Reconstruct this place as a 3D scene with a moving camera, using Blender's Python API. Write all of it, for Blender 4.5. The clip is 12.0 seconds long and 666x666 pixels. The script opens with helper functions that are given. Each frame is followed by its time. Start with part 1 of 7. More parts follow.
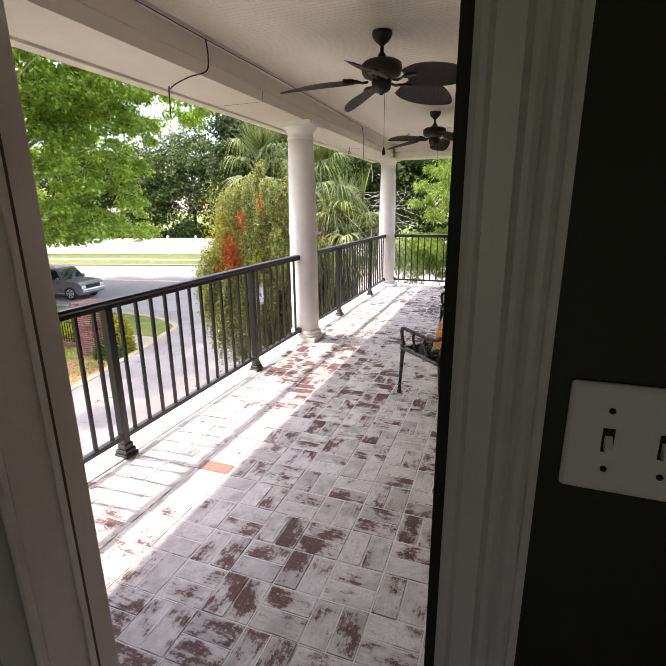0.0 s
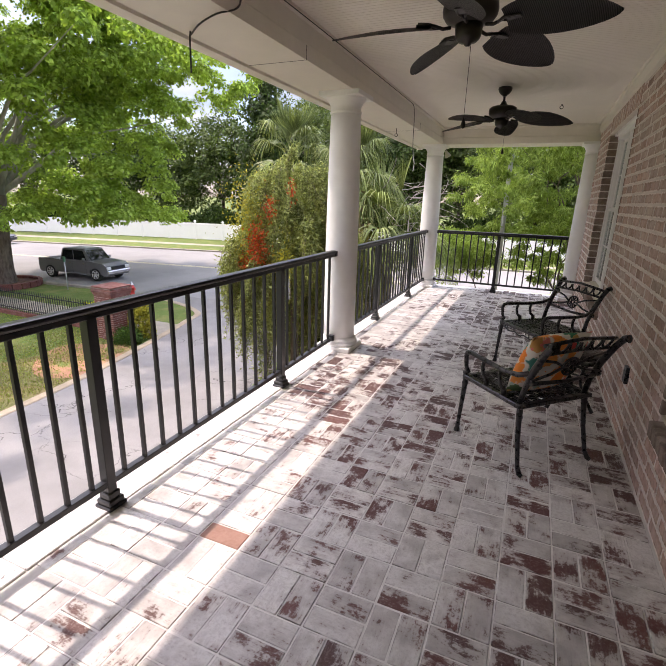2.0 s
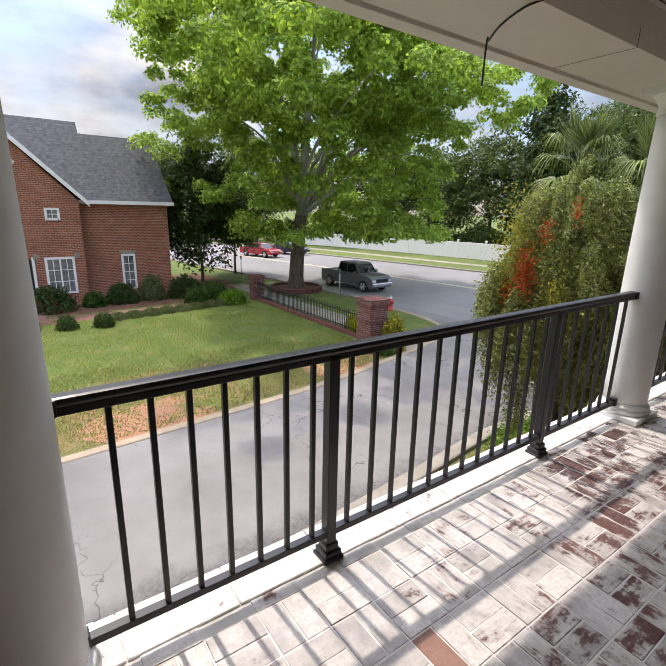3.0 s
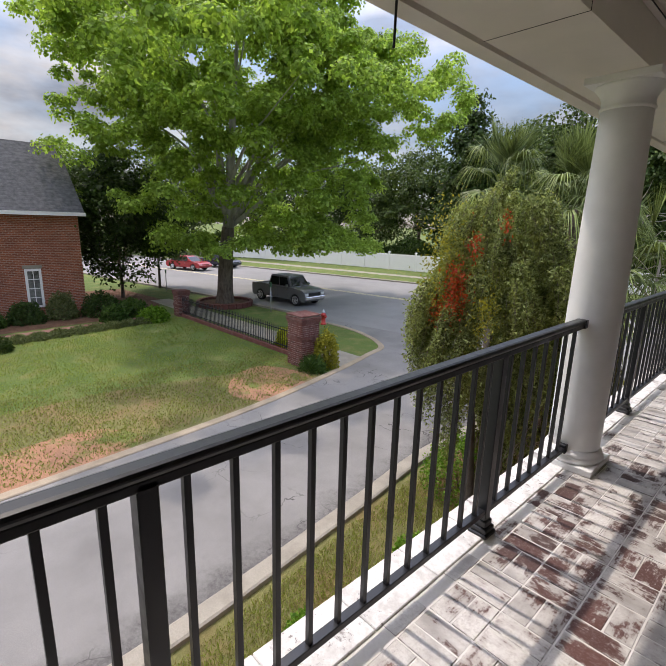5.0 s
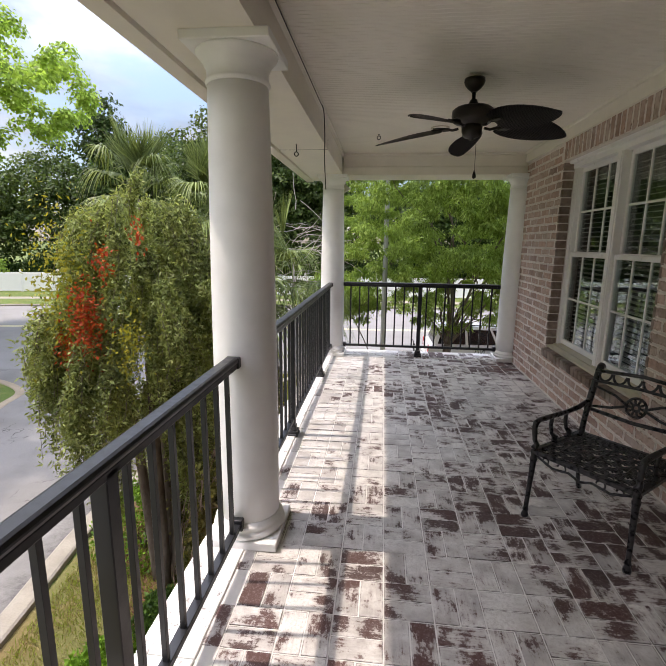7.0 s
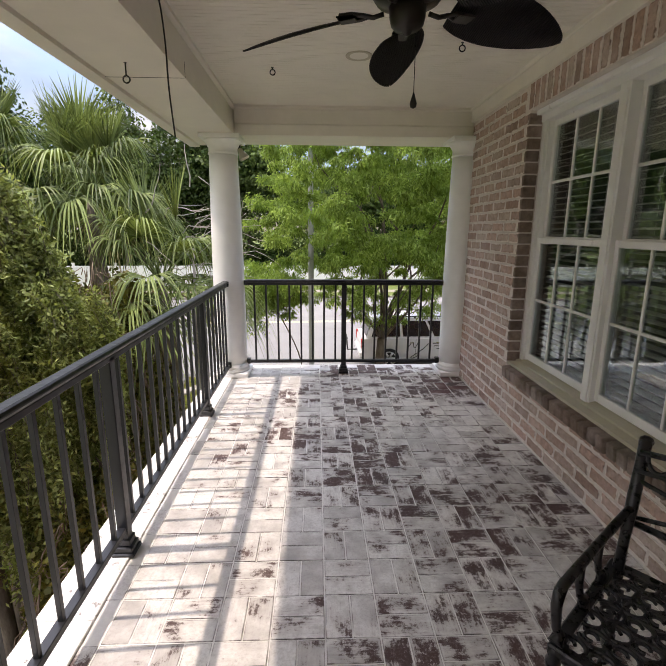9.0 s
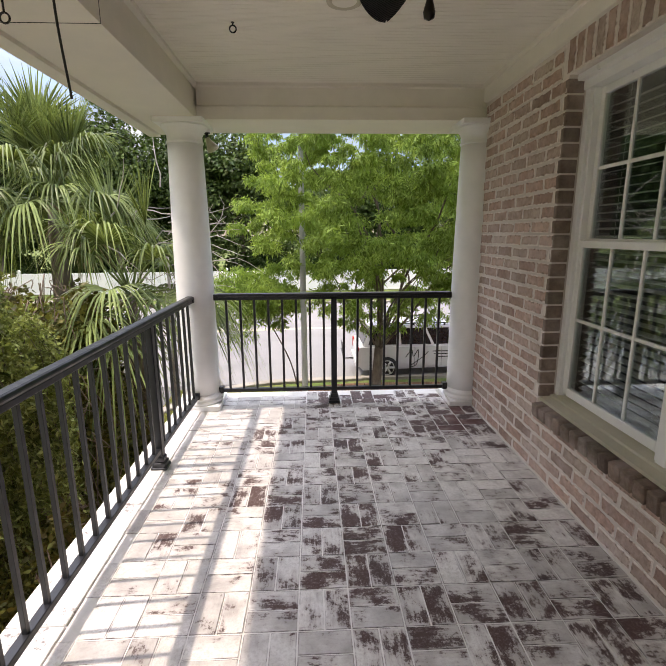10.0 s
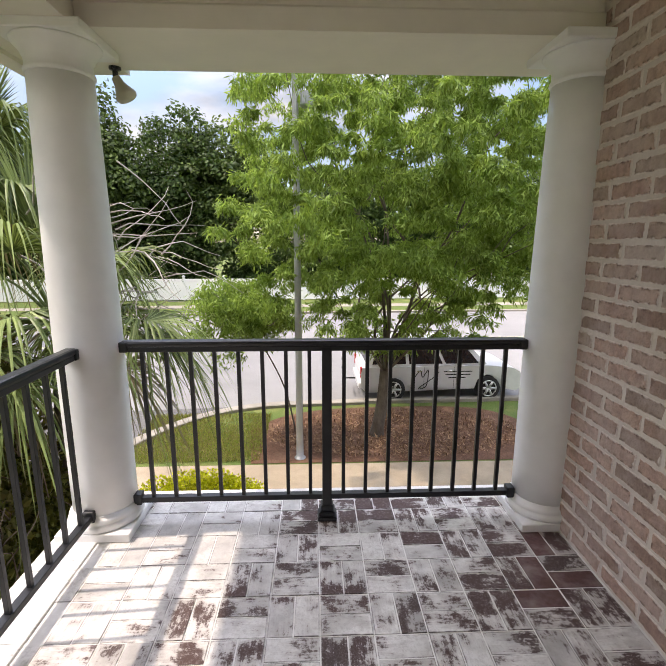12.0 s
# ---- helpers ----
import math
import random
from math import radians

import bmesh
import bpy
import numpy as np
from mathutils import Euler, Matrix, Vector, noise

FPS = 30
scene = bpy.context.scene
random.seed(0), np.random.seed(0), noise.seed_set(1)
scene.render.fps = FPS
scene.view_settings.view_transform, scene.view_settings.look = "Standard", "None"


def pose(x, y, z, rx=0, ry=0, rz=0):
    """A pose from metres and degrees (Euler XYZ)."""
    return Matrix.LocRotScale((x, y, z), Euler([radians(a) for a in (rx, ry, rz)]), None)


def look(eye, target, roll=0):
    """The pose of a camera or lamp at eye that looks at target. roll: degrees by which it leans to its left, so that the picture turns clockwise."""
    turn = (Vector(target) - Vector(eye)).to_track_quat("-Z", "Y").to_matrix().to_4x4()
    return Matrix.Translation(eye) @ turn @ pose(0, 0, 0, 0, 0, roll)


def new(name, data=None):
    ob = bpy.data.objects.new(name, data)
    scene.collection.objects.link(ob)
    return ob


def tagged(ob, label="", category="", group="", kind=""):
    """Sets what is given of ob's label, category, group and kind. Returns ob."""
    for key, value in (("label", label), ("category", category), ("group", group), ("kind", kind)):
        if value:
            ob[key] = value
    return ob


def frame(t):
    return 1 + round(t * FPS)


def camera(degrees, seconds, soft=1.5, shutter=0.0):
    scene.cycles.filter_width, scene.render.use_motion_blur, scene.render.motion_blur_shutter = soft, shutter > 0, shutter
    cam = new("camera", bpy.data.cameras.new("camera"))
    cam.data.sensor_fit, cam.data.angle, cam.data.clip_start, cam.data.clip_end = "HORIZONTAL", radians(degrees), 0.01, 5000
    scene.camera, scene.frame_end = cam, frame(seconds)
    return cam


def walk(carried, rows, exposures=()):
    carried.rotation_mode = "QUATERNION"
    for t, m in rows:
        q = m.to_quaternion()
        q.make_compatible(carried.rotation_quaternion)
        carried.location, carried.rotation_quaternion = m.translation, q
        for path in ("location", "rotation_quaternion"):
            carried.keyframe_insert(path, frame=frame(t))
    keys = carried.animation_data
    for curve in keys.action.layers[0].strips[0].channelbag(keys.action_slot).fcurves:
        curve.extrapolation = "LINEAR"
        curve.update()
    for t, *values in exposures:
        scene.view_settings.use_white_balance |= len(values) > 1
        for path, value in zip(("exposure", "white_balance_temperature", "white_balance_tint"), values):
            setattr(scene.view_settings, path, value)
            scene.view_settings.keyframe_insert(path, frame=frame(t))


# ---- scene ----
cam = camera(72.4, 12.0, soft=0.6)
METRES, EYE, TILT, LEAN, TURN = 7.1, 1.5, 0.0, 0.0, 20.3
ROWS = [
    (0.0, 0.0, 0.0, 0.0, -0.16, -15.37, 0.59),
    (0.5, -0.0047, 0.0113, -0.0036, 2.44, -15.5, 0.68),
    (1.0, -0.0089, 0.0393, -0.0051, -0.33, -16.17, -0.01),
    (1.5, -0.0152, 0.0708, -0.0045, -1.78, -16.7, -1.3),
    (2.0, -0.0237, 0.1058, -0.0036, 3.24, -16.49, -1.61),
    (2.5, -0.0402, 0.1344, -0.002, 17.3, -15.76, -1.35),
    (3.0, -0.0471, 0.1627, 0.0034, 34.77, -15.08, -1.19),
    (5.0, -0.0765, 0.2763, 0.004, 26.72, -13.46, -1.47),
    (5.5, -0.0822, 0.3122, 0.0063, 13.26, -12.35, -0.92),
    (6.0, -0.0871, 0.3437, 0.0082, -0.47, -11.78, -0.54),
    (6.5, -0.0795, 0.3808, 0.0046, -8.14, -11.61, -0.33),
    (7.0, -0.063, 0.4227, 0.004, -14.12, -11.31, -0.64),
    (7.5, -0.0445, 0.4684, 0.0025, -18.4, -11.48, -0.59),
    (9.5, 0.0673, 0.6535, 0.0002, -22.61, -12.96, -0.1),
    (10.0, 0.0919, 0.7033, -0.0002, -22.81, -12.31, 0.32),
    (10.5, 0.1175, 0.7537, 0.0014, -22.13, -11.66, 0.52),
    (11.0, 0.1377, 0.8042, 0.0023, -22.52, -11.26, 0.45),
    (11.5, 0.1601, 0.8596, 0.0028, -22.52, -11.35, 0.02),
    (12.0, 0.1891, 0.9179, -0.001, -22.53, -11.49, -0.07),
]
walk(cam, [(t, pose(0, 0, EYE, TILT, LEAN, TURN) @ pose(METRES * x, METRES * y, METRES * z, 90 + pitch, roll, yaw)) for t, x, y, z, yaw, pitch, roll in ROWS],
     [(0.0, 2.32, 7500, 24), (1.5, 1.97, 7500, 25), (2.5, 1.62, 7300, 19), (3.0, 1.35, 7200, 16), (5.0, 1.0, 7100, 16), (5.5, 1.15, 7200, 16), (7.0, 1.53, 7300, 17), (7.5, 1.6, 7300, 17), (9.5, 1.57, 7600, 18), (10.5, 1.82, 7600, 18), (12.0, 1.62, 7600, 17)])

# ---- world and sun ----
SUN_DIR = Vector((0.525, 0.03, -1.0)).normalized()
world = bpy.data.worlds.new("sky")
scene.world = world
world.use_nodes = True
wn, wl = world.node_tree.nodes, world.node_tree.links
wn.clear()
w_out = wn.new("ShaderNodeOutputWorld")
w_bg = wn.new("ShaderNodeBackground")
w_sky = wn.new("ShaderNodeTexSky")
w_sky.sky_type = "NISHITA"
w_sky.sun_disc = False
w_sky.sun_elevation = radians(62.3)
w_sky.sun_rotation = radians(270)
w_sky.air_density, w_sky.dust_density, w_sky.ozone_density = 1.0, 0.8, 2.2
w_co = wn.new("ShaderNodeTexCoord")
w_map = wn.new("ShaderNodeMapping")
w_map.inputs["Scale"].default_value = (1.0, 1.0, 2.6)
w_cl = wn.new("ShaderNodeTexNoise")
w_cl.inputs["Scale"].default_value = 2.3
w_cl.inputs["Detail"].default_value = 7.0
w_cl.inputs["Roughness"].default_value = 0.52
w_ra = wn.new("ShaderNodeValToRGB")
w_ra.color_ramp.elements[0].position, w_ra.color_ramp.elements[0].color = 0.37, (0, 0, 0, 1)
w_ra.color_ramp.elements[1].position, w_ra.color_ramp.elements[1].color = 0.6, (1, 1, 1, 1)
w_mix = wn.new("ShaderNodeMix")
w_mix.data_type = "RGBA"
w_sh = wn.new("ShaderNodeTexNoise")
w_sh.inputs["Scale"].default_value = 5.5
w_sh.inputs["Detail"].default_value = 6.0
w_shr = wn.new("ShaderNodeValToRGB")
w_shr.color_ramp.elements[0].position, w_shr.color_ramp.elements[0].color = 0.38, (1.7, 1.95, 2.4, 1)
w_shr.color_ramp.elements[1].position, w_shr.color_ramp.elements[1].color = 0.68, (5.0, 5.0, 5.1, 1)
wl.new(w_map.outputs[0], w_sh.inputs["Vector"])
wl.new(w_sh.outputs["Fac"], w_shr.inputs["Fac"])
wl.new(w_shr.outputs["Color"], w_mix.inputs[7])
wl.new(w_co.outputs["Generated"], w_map.inputs["Vector"])
wl.new(w_map.outputs[0], w_cl.inputs["Vector"])
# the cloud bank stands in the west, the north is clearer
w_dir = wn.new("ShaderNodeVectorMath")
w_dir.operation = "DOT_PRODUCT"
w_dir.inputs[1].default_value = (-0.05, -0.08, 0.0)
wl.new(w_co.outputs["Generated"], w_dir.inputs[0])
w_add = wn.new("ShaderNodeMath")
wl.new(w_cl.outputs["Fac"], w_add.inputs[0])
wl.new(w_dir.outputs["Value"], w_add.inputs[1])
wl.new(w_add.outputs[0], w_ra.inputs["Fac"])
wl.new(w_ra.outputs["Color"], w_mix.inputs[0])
wl.new(w_sky.outputs["Color"], w_mix.inputs[6])
# sky brightened with height, added to bring more fill light into the porch
w_sep = wn.new("ShaderNodeSeparateXYZ")
wl.new(w_co.outputs["Generated"], w_sep.inputs[0])
w_grad = wn.new("ShaderNodeMapRange")
w_grad.interpolation_type = "SMOOTHERSTEP"
w_grad.inputs[1].default_value, w_grad.inputs[2].default_value = 0.12, 0.9
w_grad.inputs[3].default_value, w_grad.inputs[4].default_value = 0.47, 2.75
wl.new(w_sep.outputs[2], w_grad.inputs[0])
w_mul = wn.new("ShaderNodeVectorMath")
w_mul.operation = "SCALE"
wl.new(w_mix.outputs[2], w_mul.inputs[0])
wl.new(w_grad.outputs[0], w_mul.inputs[3])
wl.new(w_mul.outputs[0], w_bg.inputs["Color"])
w_bg.inputs["Strength"].default_value = 0.15
wl.new(w_bg.outputs[0], w_out.inputs["Surface"])

sun = new("sun", bpy.data.lights.new("sun", "SUN"))
sun.data.energy, sun.data.angle, sun.data.color = 1.3, radians(1.0), (1.0, 0.965, 0.915)
sun.matrix_world = look((-20, 4, 40), Vector((-20, 4, 40)) + SUN_DIR)

# ---- materials ----
class Mat:
    """A node material under construction."""

    def __init__(self, name, rough=0.6, metal=0.0, spec=0.5):
        self.m = bpy.data.materials.new(name)
        self.m.use_nodes = True
        self.t = self.m.node_tree
        self.b = self.t.nodes["Principled BSDF"]
        self.b.inputs["Roughness"].default_value = rough
        self.b.inputs["Metallic"].default_value = metal
        self.b.inputs["Specular IOR Level"].default_value = spec

    def n(self, kind, **inputs):
        node = self.t.nodes.new(kind)
        for key, value in inputs.items():
            self.put(node.inputs[key.replace("_", " ")], value)
        return node

    def put(self, socket, value):
        if isinstance(value, bpy.types.NodeSocket):
            self.t.links.new(value, socket)
        elif isinstance(value, tuple) and len(value) == 3 and socket.type == "RGBA":
            socket.default_value = (*value, 1)
        else:
            socket.default_value = value

    def pos(self, scale=(1, 1, 1), local=False):
        src = self.n("ShaderNodeTexCoord").outputs["Object"] if local else self.n("ShaderNodeNewGeometry").outputs["Position"]
        mp = self.n("ShaderNodeMapping")
        self.put(mp.inputs["Vector"], src)
        mp.inputs["Scale"].default_value = scale
        return mp.outputs[0]

    def noise(self, vec, scale, detail=4.0, rough=0.55):
        return self.n("ShaderNodeTexNoise", Vector=vec, Scale=scale, Detail=detail, Roughness=rough).outputs["Fac"]

    def rand(self, island=False):
        if island:
            return self.n("ShaderNodeNewGeometry").outputs["Random Per Island"]
        return self.n("ShaderNodeObjectInfo").outputs["Random"]

    def ramp(self, fac, stops):
        r = self.n("ShaderNodeValToRGB", Fac=fac)
        e = r.color_ramp.elements
        while len(e) < len(stops):
            e.new(0.5)
        for el, (p, c) in zip(e, stops):
            el.position = p
            el.color = (c, c, c, 1) if isinstance(c, (int, float)) else (*c, 1)
        return r.outputs["Color"]

    def math(self, op, a, b=0.0):
        m = self.n("ShaderNodeMath")
        m.operation = op
        self.put(m.inputs[0], a)
        self.put(m.inputs[1], b)
        return m.outputs[0]

    def mix(self, fac, a, b, blend="MIX"):
        m = self.n("ShaderNodeMix")
        m.data_type = "RGBA"
        m.blend_type = blend
        self.put(m.inputs[0], fac)
        self.put(m.inputs[6], a)
        self.put(m.inputs[7], b)
        return m.outputs[2]

    def color(self, c):
        self.put(self.b.inputs["Base Color"], c)
        return self

    def rough(self, r):
        self.put(self.b.inputs["Roughness"], r)
        return self

    def bump(self, h, strength=0.3, dist=0.01):
        self.put(self.b.inputs["Normal"], self.n("ShaderNodeBump", Height=h, Strength=strength, Distance=dist).outputs[0])
        return self


def plain(name, c, rough=0.5, metal=0.0, vary=0.12, scale=14.0, local=True, bump=0.0):
    """A paint or metal with a slight mottling and uneven gloss."""
    k = Mat(name, rough, metal)
    v = k.pos(local=local)
    n1 = k.noise(v, scale, 5.0)
    n2 = k.noise(v, scale * 0.13, 3.0)
    f = k.math("ADD", k.math("MULTIPLY", n1, 0.5), k.math("MULTIPLY", n2, 0.5))
    dark = tuple(x * (1 - vary) for x in c)
    light = tuple(min(1, x * (1 + vary)) for x in c)
    k.color(k.ramp(f, [(0.35, dark), (0.65, light)]))
    k.rough(k.ramp(n1, [(0.3, max(0.02, rough - 0.08)), (0.7, min(1, rough + 0.1))]))
    if bump:
        k.bump(n1, bump, 0.004)
    return k.m


def edge_distance(k, lx, ly):
    """Metres to the nearest edge of a piece whose face is mapped 0 to 1."""
    uv = k.n("ShaderNodeSeparateXYZ", Vector=k.n("ShaderNodeTexCoord").outputs["UV"])
    a = k.math("MINIMUM", uv.outputs[0], k.math("SUBTRACT", 1.0, uv.outputs[0]))
    b = k.math("MINIMUM", uv.outputs[1], k.math("SUBTRACT", 1.0, uv.outputs[1]))
    return k.math("MINIMUM", k.math("MULTIPLY", a, lx), k.math("MULTIPLY", b, ly))


def floor_brick(name, island):
    """Red paving brick under worn white paint; paint holds longest along the joints."""
    k = Mat(name, 0.55)
    v = k.pos()
    r = k.rand(island)
    r2 = k.math("FRACT", k.math("MULTIPLY", r, 7.31))
    off = k.n("ShaderNodeVectorMath")
    k.put(off.inputs[0], v)
    comb = k.n("ShaderNodeCombineXYZ", X=k.math("MULTIPLY", r, 9.0), Y=k.math("MULTIPLY", r2, 5.0), Z=r)
    k.put(off.inputs[1], comb.outputs[0])
    vb = off.outputs[0]
    uvm = k.n("ShaderNodeMapping", Vector=k.n("ShaderNodeTexCoord").outputs["UV"])
    uvm.inputs["Scale"].default_value = (0.35, 1.0, 1.0)
    k.put(uvm.inputs["Location"], comb.outputs[0])
    big = k.noise(v, 0.75, 2.0)
    zone = k.n("ShaderNodeMapRange")
    k.put(zone.inputs[0], k.math("ADD", k.n("ShaderNodeSeparateXYZ", Vector=v).outputs[1], k.math("MULTIPLY", k.noise(v, 0.8, 3.0), 2.4)))
    zone.inputs[1].default_value, zone.inputs[2].default_value = 4.2, 6.2
    grime = k.noise(v, 1.9, 5.0, 0.6)
    patch = k.noise(vb, 8.5, 3.5, 0.55)
    streak = k.noise(uvm.outputs[0], 6.0, 6.0, 0.7)
    fine = k.noise(vb, 70.0, 6.0, 0.75)
    edge = edge_distance(k, 0.204, 0.099)
    hold = k.ramp(k.math("ADD", edge, k.math("MULTIPLY", k.math("SUBTRACT", patch, 0.5), 0.03)), [(0.0, 0.13), (0.012, 0.0)])
    tread = k.n("ShaderNodeMapRange")
    k.put(tread.inputs[0], k.n("ShaderNodeSeparateXYZ", Vector=v).outputs[0])
    tread.inputs[1].default_value, tread.inputs[2].default_value = -2.1, -1.0
    tread.inputs[3].default_value, tread.inputs[4].default_value = -0.13, 0.03
    wear = k.math("ADD", k.math("MULTIPLY", patch, 1.0), k.math("MULTIPLY", fine, 0.62))
    wear = k.math("ADD", wear, k.math("MULTIPLY", streak, 0.5))
    wear = k.math("ADD", wear, k.math("MULTIPLY", r, 0.20))
    wear = k.math("ADD", wear, k.math("MULTIPLY", big, 0.80))
    # the paint holds best beside the rail, but for one trodden place by the column
    along = k.math("ADD", k.n("ShaderNodeSeparateXYZ", Vector=v).outputs[1], k.math("MULTIPLY", k.noise(v, 3.0, 2.0), 0.8))
    bare = k.math("MULTIPLY", k.math("COMPARE", along, 4.5), 0.14)
    wear = k.math("ADD", wear, k.math("MINIMUM", k.math("ADD", tread.outputs[0], bare), 0.04))
    wear = k.math("SUBTRACT", k.math("SUBTRACT", k.math("SUBTRACT", wear, k.math("MULTIPLY", zone.outputs[0], -0.005)), 1.045), hold)
    mask = k.ramp(wear, [(0.565, 0.0), (0.65, 1.0)])
    thin = k.ramp(wear, [(0.44, 0.0), (0.60, 0.72)])
    red = k.ramp(r2, [(0.0, (0.115, 0.042, 0.036)), (0.5, (0.165, 0.062, 0.052)), (1.0, (0.10, 0.05, 0.045))])
    dull = k.mix(k.ramp(zone.outputs[0], [(0.0, 0.12), (1.0, 0.75)]), red, (0.05, 0.034, 0.031))
    dull = k.mix(k.ramp(fine, [(0.5, 0.0), (0.72, 0.42)]), dull, (0.40, 0.34, 0.32))
    white = k.ramp(k.noise(v, 3.0, 5.0), [(0.3, (0.69, 0.67, 0.64)), (0.7, (0.81, 0.79, 0.76))])
    white = k.mix(k.math("MULTIPLY", k.ramp(fine, [(0.35, 1.0), (0.55, 0.0)]), 0.6), white, (0.40, 0.355, 0.33))
    white = k.mix(thin, white, (0.33, 0.275, 0.26))
    smoke = k.math("ADD", k.math("ADD", k.noise(vb, 8.0, 2.5, 0.5), k.math("MULTIPLY", r2, 0.26)), k.math("MULTIPLY", zone.outputs[0], 0.04))
    white = k.mix(k.ramp(smoke, [(0.62, 0.0), (0.95, 0.66)]), white, (0.17, 0.145, 0.135))
    white = k.mix(k.ramp(r2, [(0.0, 0.0), (1.0, 0.38)]), white, (0.47, 0.45, 0.43))
    white = k.mix(k.ramp(grime, [(0.5, 0.0), (0.72, 0.5)]), white, (0.36, 0.335, 0.31))
    rim = k.math("MULTIPLY", k.ramp(edge, [(0.0012, 0.85), (0.0042, 0.0)]), k.ramp(k.noise(v, 13.0, 3.0, 0.6), [(0.42, 0.0), (0.56, 1.0)]))
    k.color(k.mix(rim, k.mix(mask, white, dull), (0.075, 0.055, 0.05)))
    k.rough(k.ramp(mask, [(0.0, 0.42), (1.0, 0.7)]))
    k.bump(k.math("SUBTRACT", k.math("MULTIPLY", fine, 0.4), k.math("MULTIPLY", mask, 0.5)), 0.35, 0.004)
    return k.m


def wall_brick(name, island, a=(0.60, 0.40, 0.325), b=(0.34, 0.22, 0.18), smear=0.38, joints=0.0):
    """Rough brick, unevenly washed; joints: how far mortar is smeared over the edges, in metres."""
    k = Mat(name, 0.88)
    v = k.pos()
    r = k.rand(island)
    r2 = k.math("FRACT", k.math("MULTIPLY", r, 5.77))
    n1 = k.noise(v, 22.0, 6.0, 0.65)
    n2 = k.noise(v, 6.0, 4.0, 0.6)
    n3 = k.noise(v, 1.1, 3.0)
    c = k.ramp(r, [(0.0, b), (0.3, a), (0.6, tuple(x * 0.78 for x in a)), (0.85, (a[0] * 0.9, a[1] * 1.08, a[2] * 1.15)), (1.0, tuple(x * 0.5 for x in a))])
    c = k.mix(k.ramp(n1, [(0.35, 0.55), (0.62, 0.0)]), c, tuple(x * 0.62 for x in b))
    c = k.mix(k.math("MULTIPLY", k.ramp(k.math("ADD", k.math("ADD", n2, k.math("MULTIPLY", r2, 0.18)), k.math("MULTIPLY", k.math("SUBTRACT", n3, 0.5), 0.35)), [(0.5, 0.0), (0.76, 1.0)]), smear), c, (0.68, 0.56, 0.52))
    if joints:
        e = edge_distance(k, 0.231, 0.069)
        chip = k.math("MULTIPLY", k.ramp(k.noise(v, 38.0, 3.0, 0.6), [(0.5, 0.0), (0.6, 1.0)]), k.ramp(e, [(joints * 0.9, 0.85), (joints * 2.6, 0.0)]))
        c = k.mix(chip, c, tuple(x * 0.4 for x in b))
        e = k.math("ADD", e, k.math("MULTIPLY", k.math("SUBTRACT", n1, 0.5), joints * 5.0))
        c = k.mix(k.ramp(e, [(joints * 0.35, 0.92), (joints * 1.1, 0.0)]), c, (0.80, 0.725, 0.675))
    k.color(c)
    k.bump(k.math("ADD", n1, k.math("MULTIPLY", n2, 0.8)), 1.0, 0.018)
    return k.m


def rough_ground(name, c1, c2, c3, scale, fine, rough=0.95, bump=0.5, dist=0.02, patch=0.25):
    k = Mat(name, rough, spec=0.25)
    v = k.pos()
    n1 = k.noise(v, fine, 6.0, 0.7)
    n2 = k.noise(v, scale, 5.0, 0.6)
    n3 = k.noise(v, patch, 4.0, 0.6)
    c = k.ramp(n1, [(0.3, c1), (0.7, c2)])
    c = k.mix(k.ramp(n2, [(0.45, 0.0), (0.7, 0.7)]), c, c3)
    c = k.mix(k.ramp(n3, [(0.4, 0.0), (0.65, 0.45)]), c, tuple(x * 0.72 for x in c1))
    k.color(c).bump(n1, bump, dist)
    return k.m


def leaf(name, c1, c2, trans=0.35, rough=0.5, zone=None):
    """Leaf colours from c1 to c2, leaf by leaf; zone: another colour that some clumps take, and its scale."""
    k = Mat(name, rough, spec=0.15)
    r = k.rand(True)
    c = k.ramp(r, [(0.0, c1), (0.6, tuple(p * 0.55 + q * 0.45 for p, q in zip(c1, c2))), (1.0, c2)])
    if zone:
        c = k.mix(k.ramp(k.noise(k.pos(), zone[1], 3.0), [(0.47, 0.0), (0.64, 0.75)]), c, k.mix(r, tuple(x * 0.5 for x in zone[0]), zone[0]))
    k.color(c)
    tr = k.n("ShaderNodeBsdfTranslucent")
    k.put(tr.inputs["Color"], k.mix(0.5, c, (c2[0] * 1.3, c2[1] * 1.35, c2[2] * 0.6)))
    ms = k.n("ShaderNodeMixShader", Fac=trans)
    k.put(ms.inputs[1], k.b.outputs[0])
    k.put(ms.inputs[2], tr.outputs[0])
    k.put(k.t.nodes["Material Output"].inputs["Surface"], ms.outputs[0])
    return k.m


def bark(name, c1, c2, scale=6.0):
    k = Mat(name, 0.9, spec=0.2)
    v = k.pos((1, 1, 0.35))
    n = k.noise(v, scale, 6.0, 0.65)
    k.color(k.ramp(n, [(0.35, c1), (0.65, c2)])).bump(n, 0.7, 0.03)
    return k.m


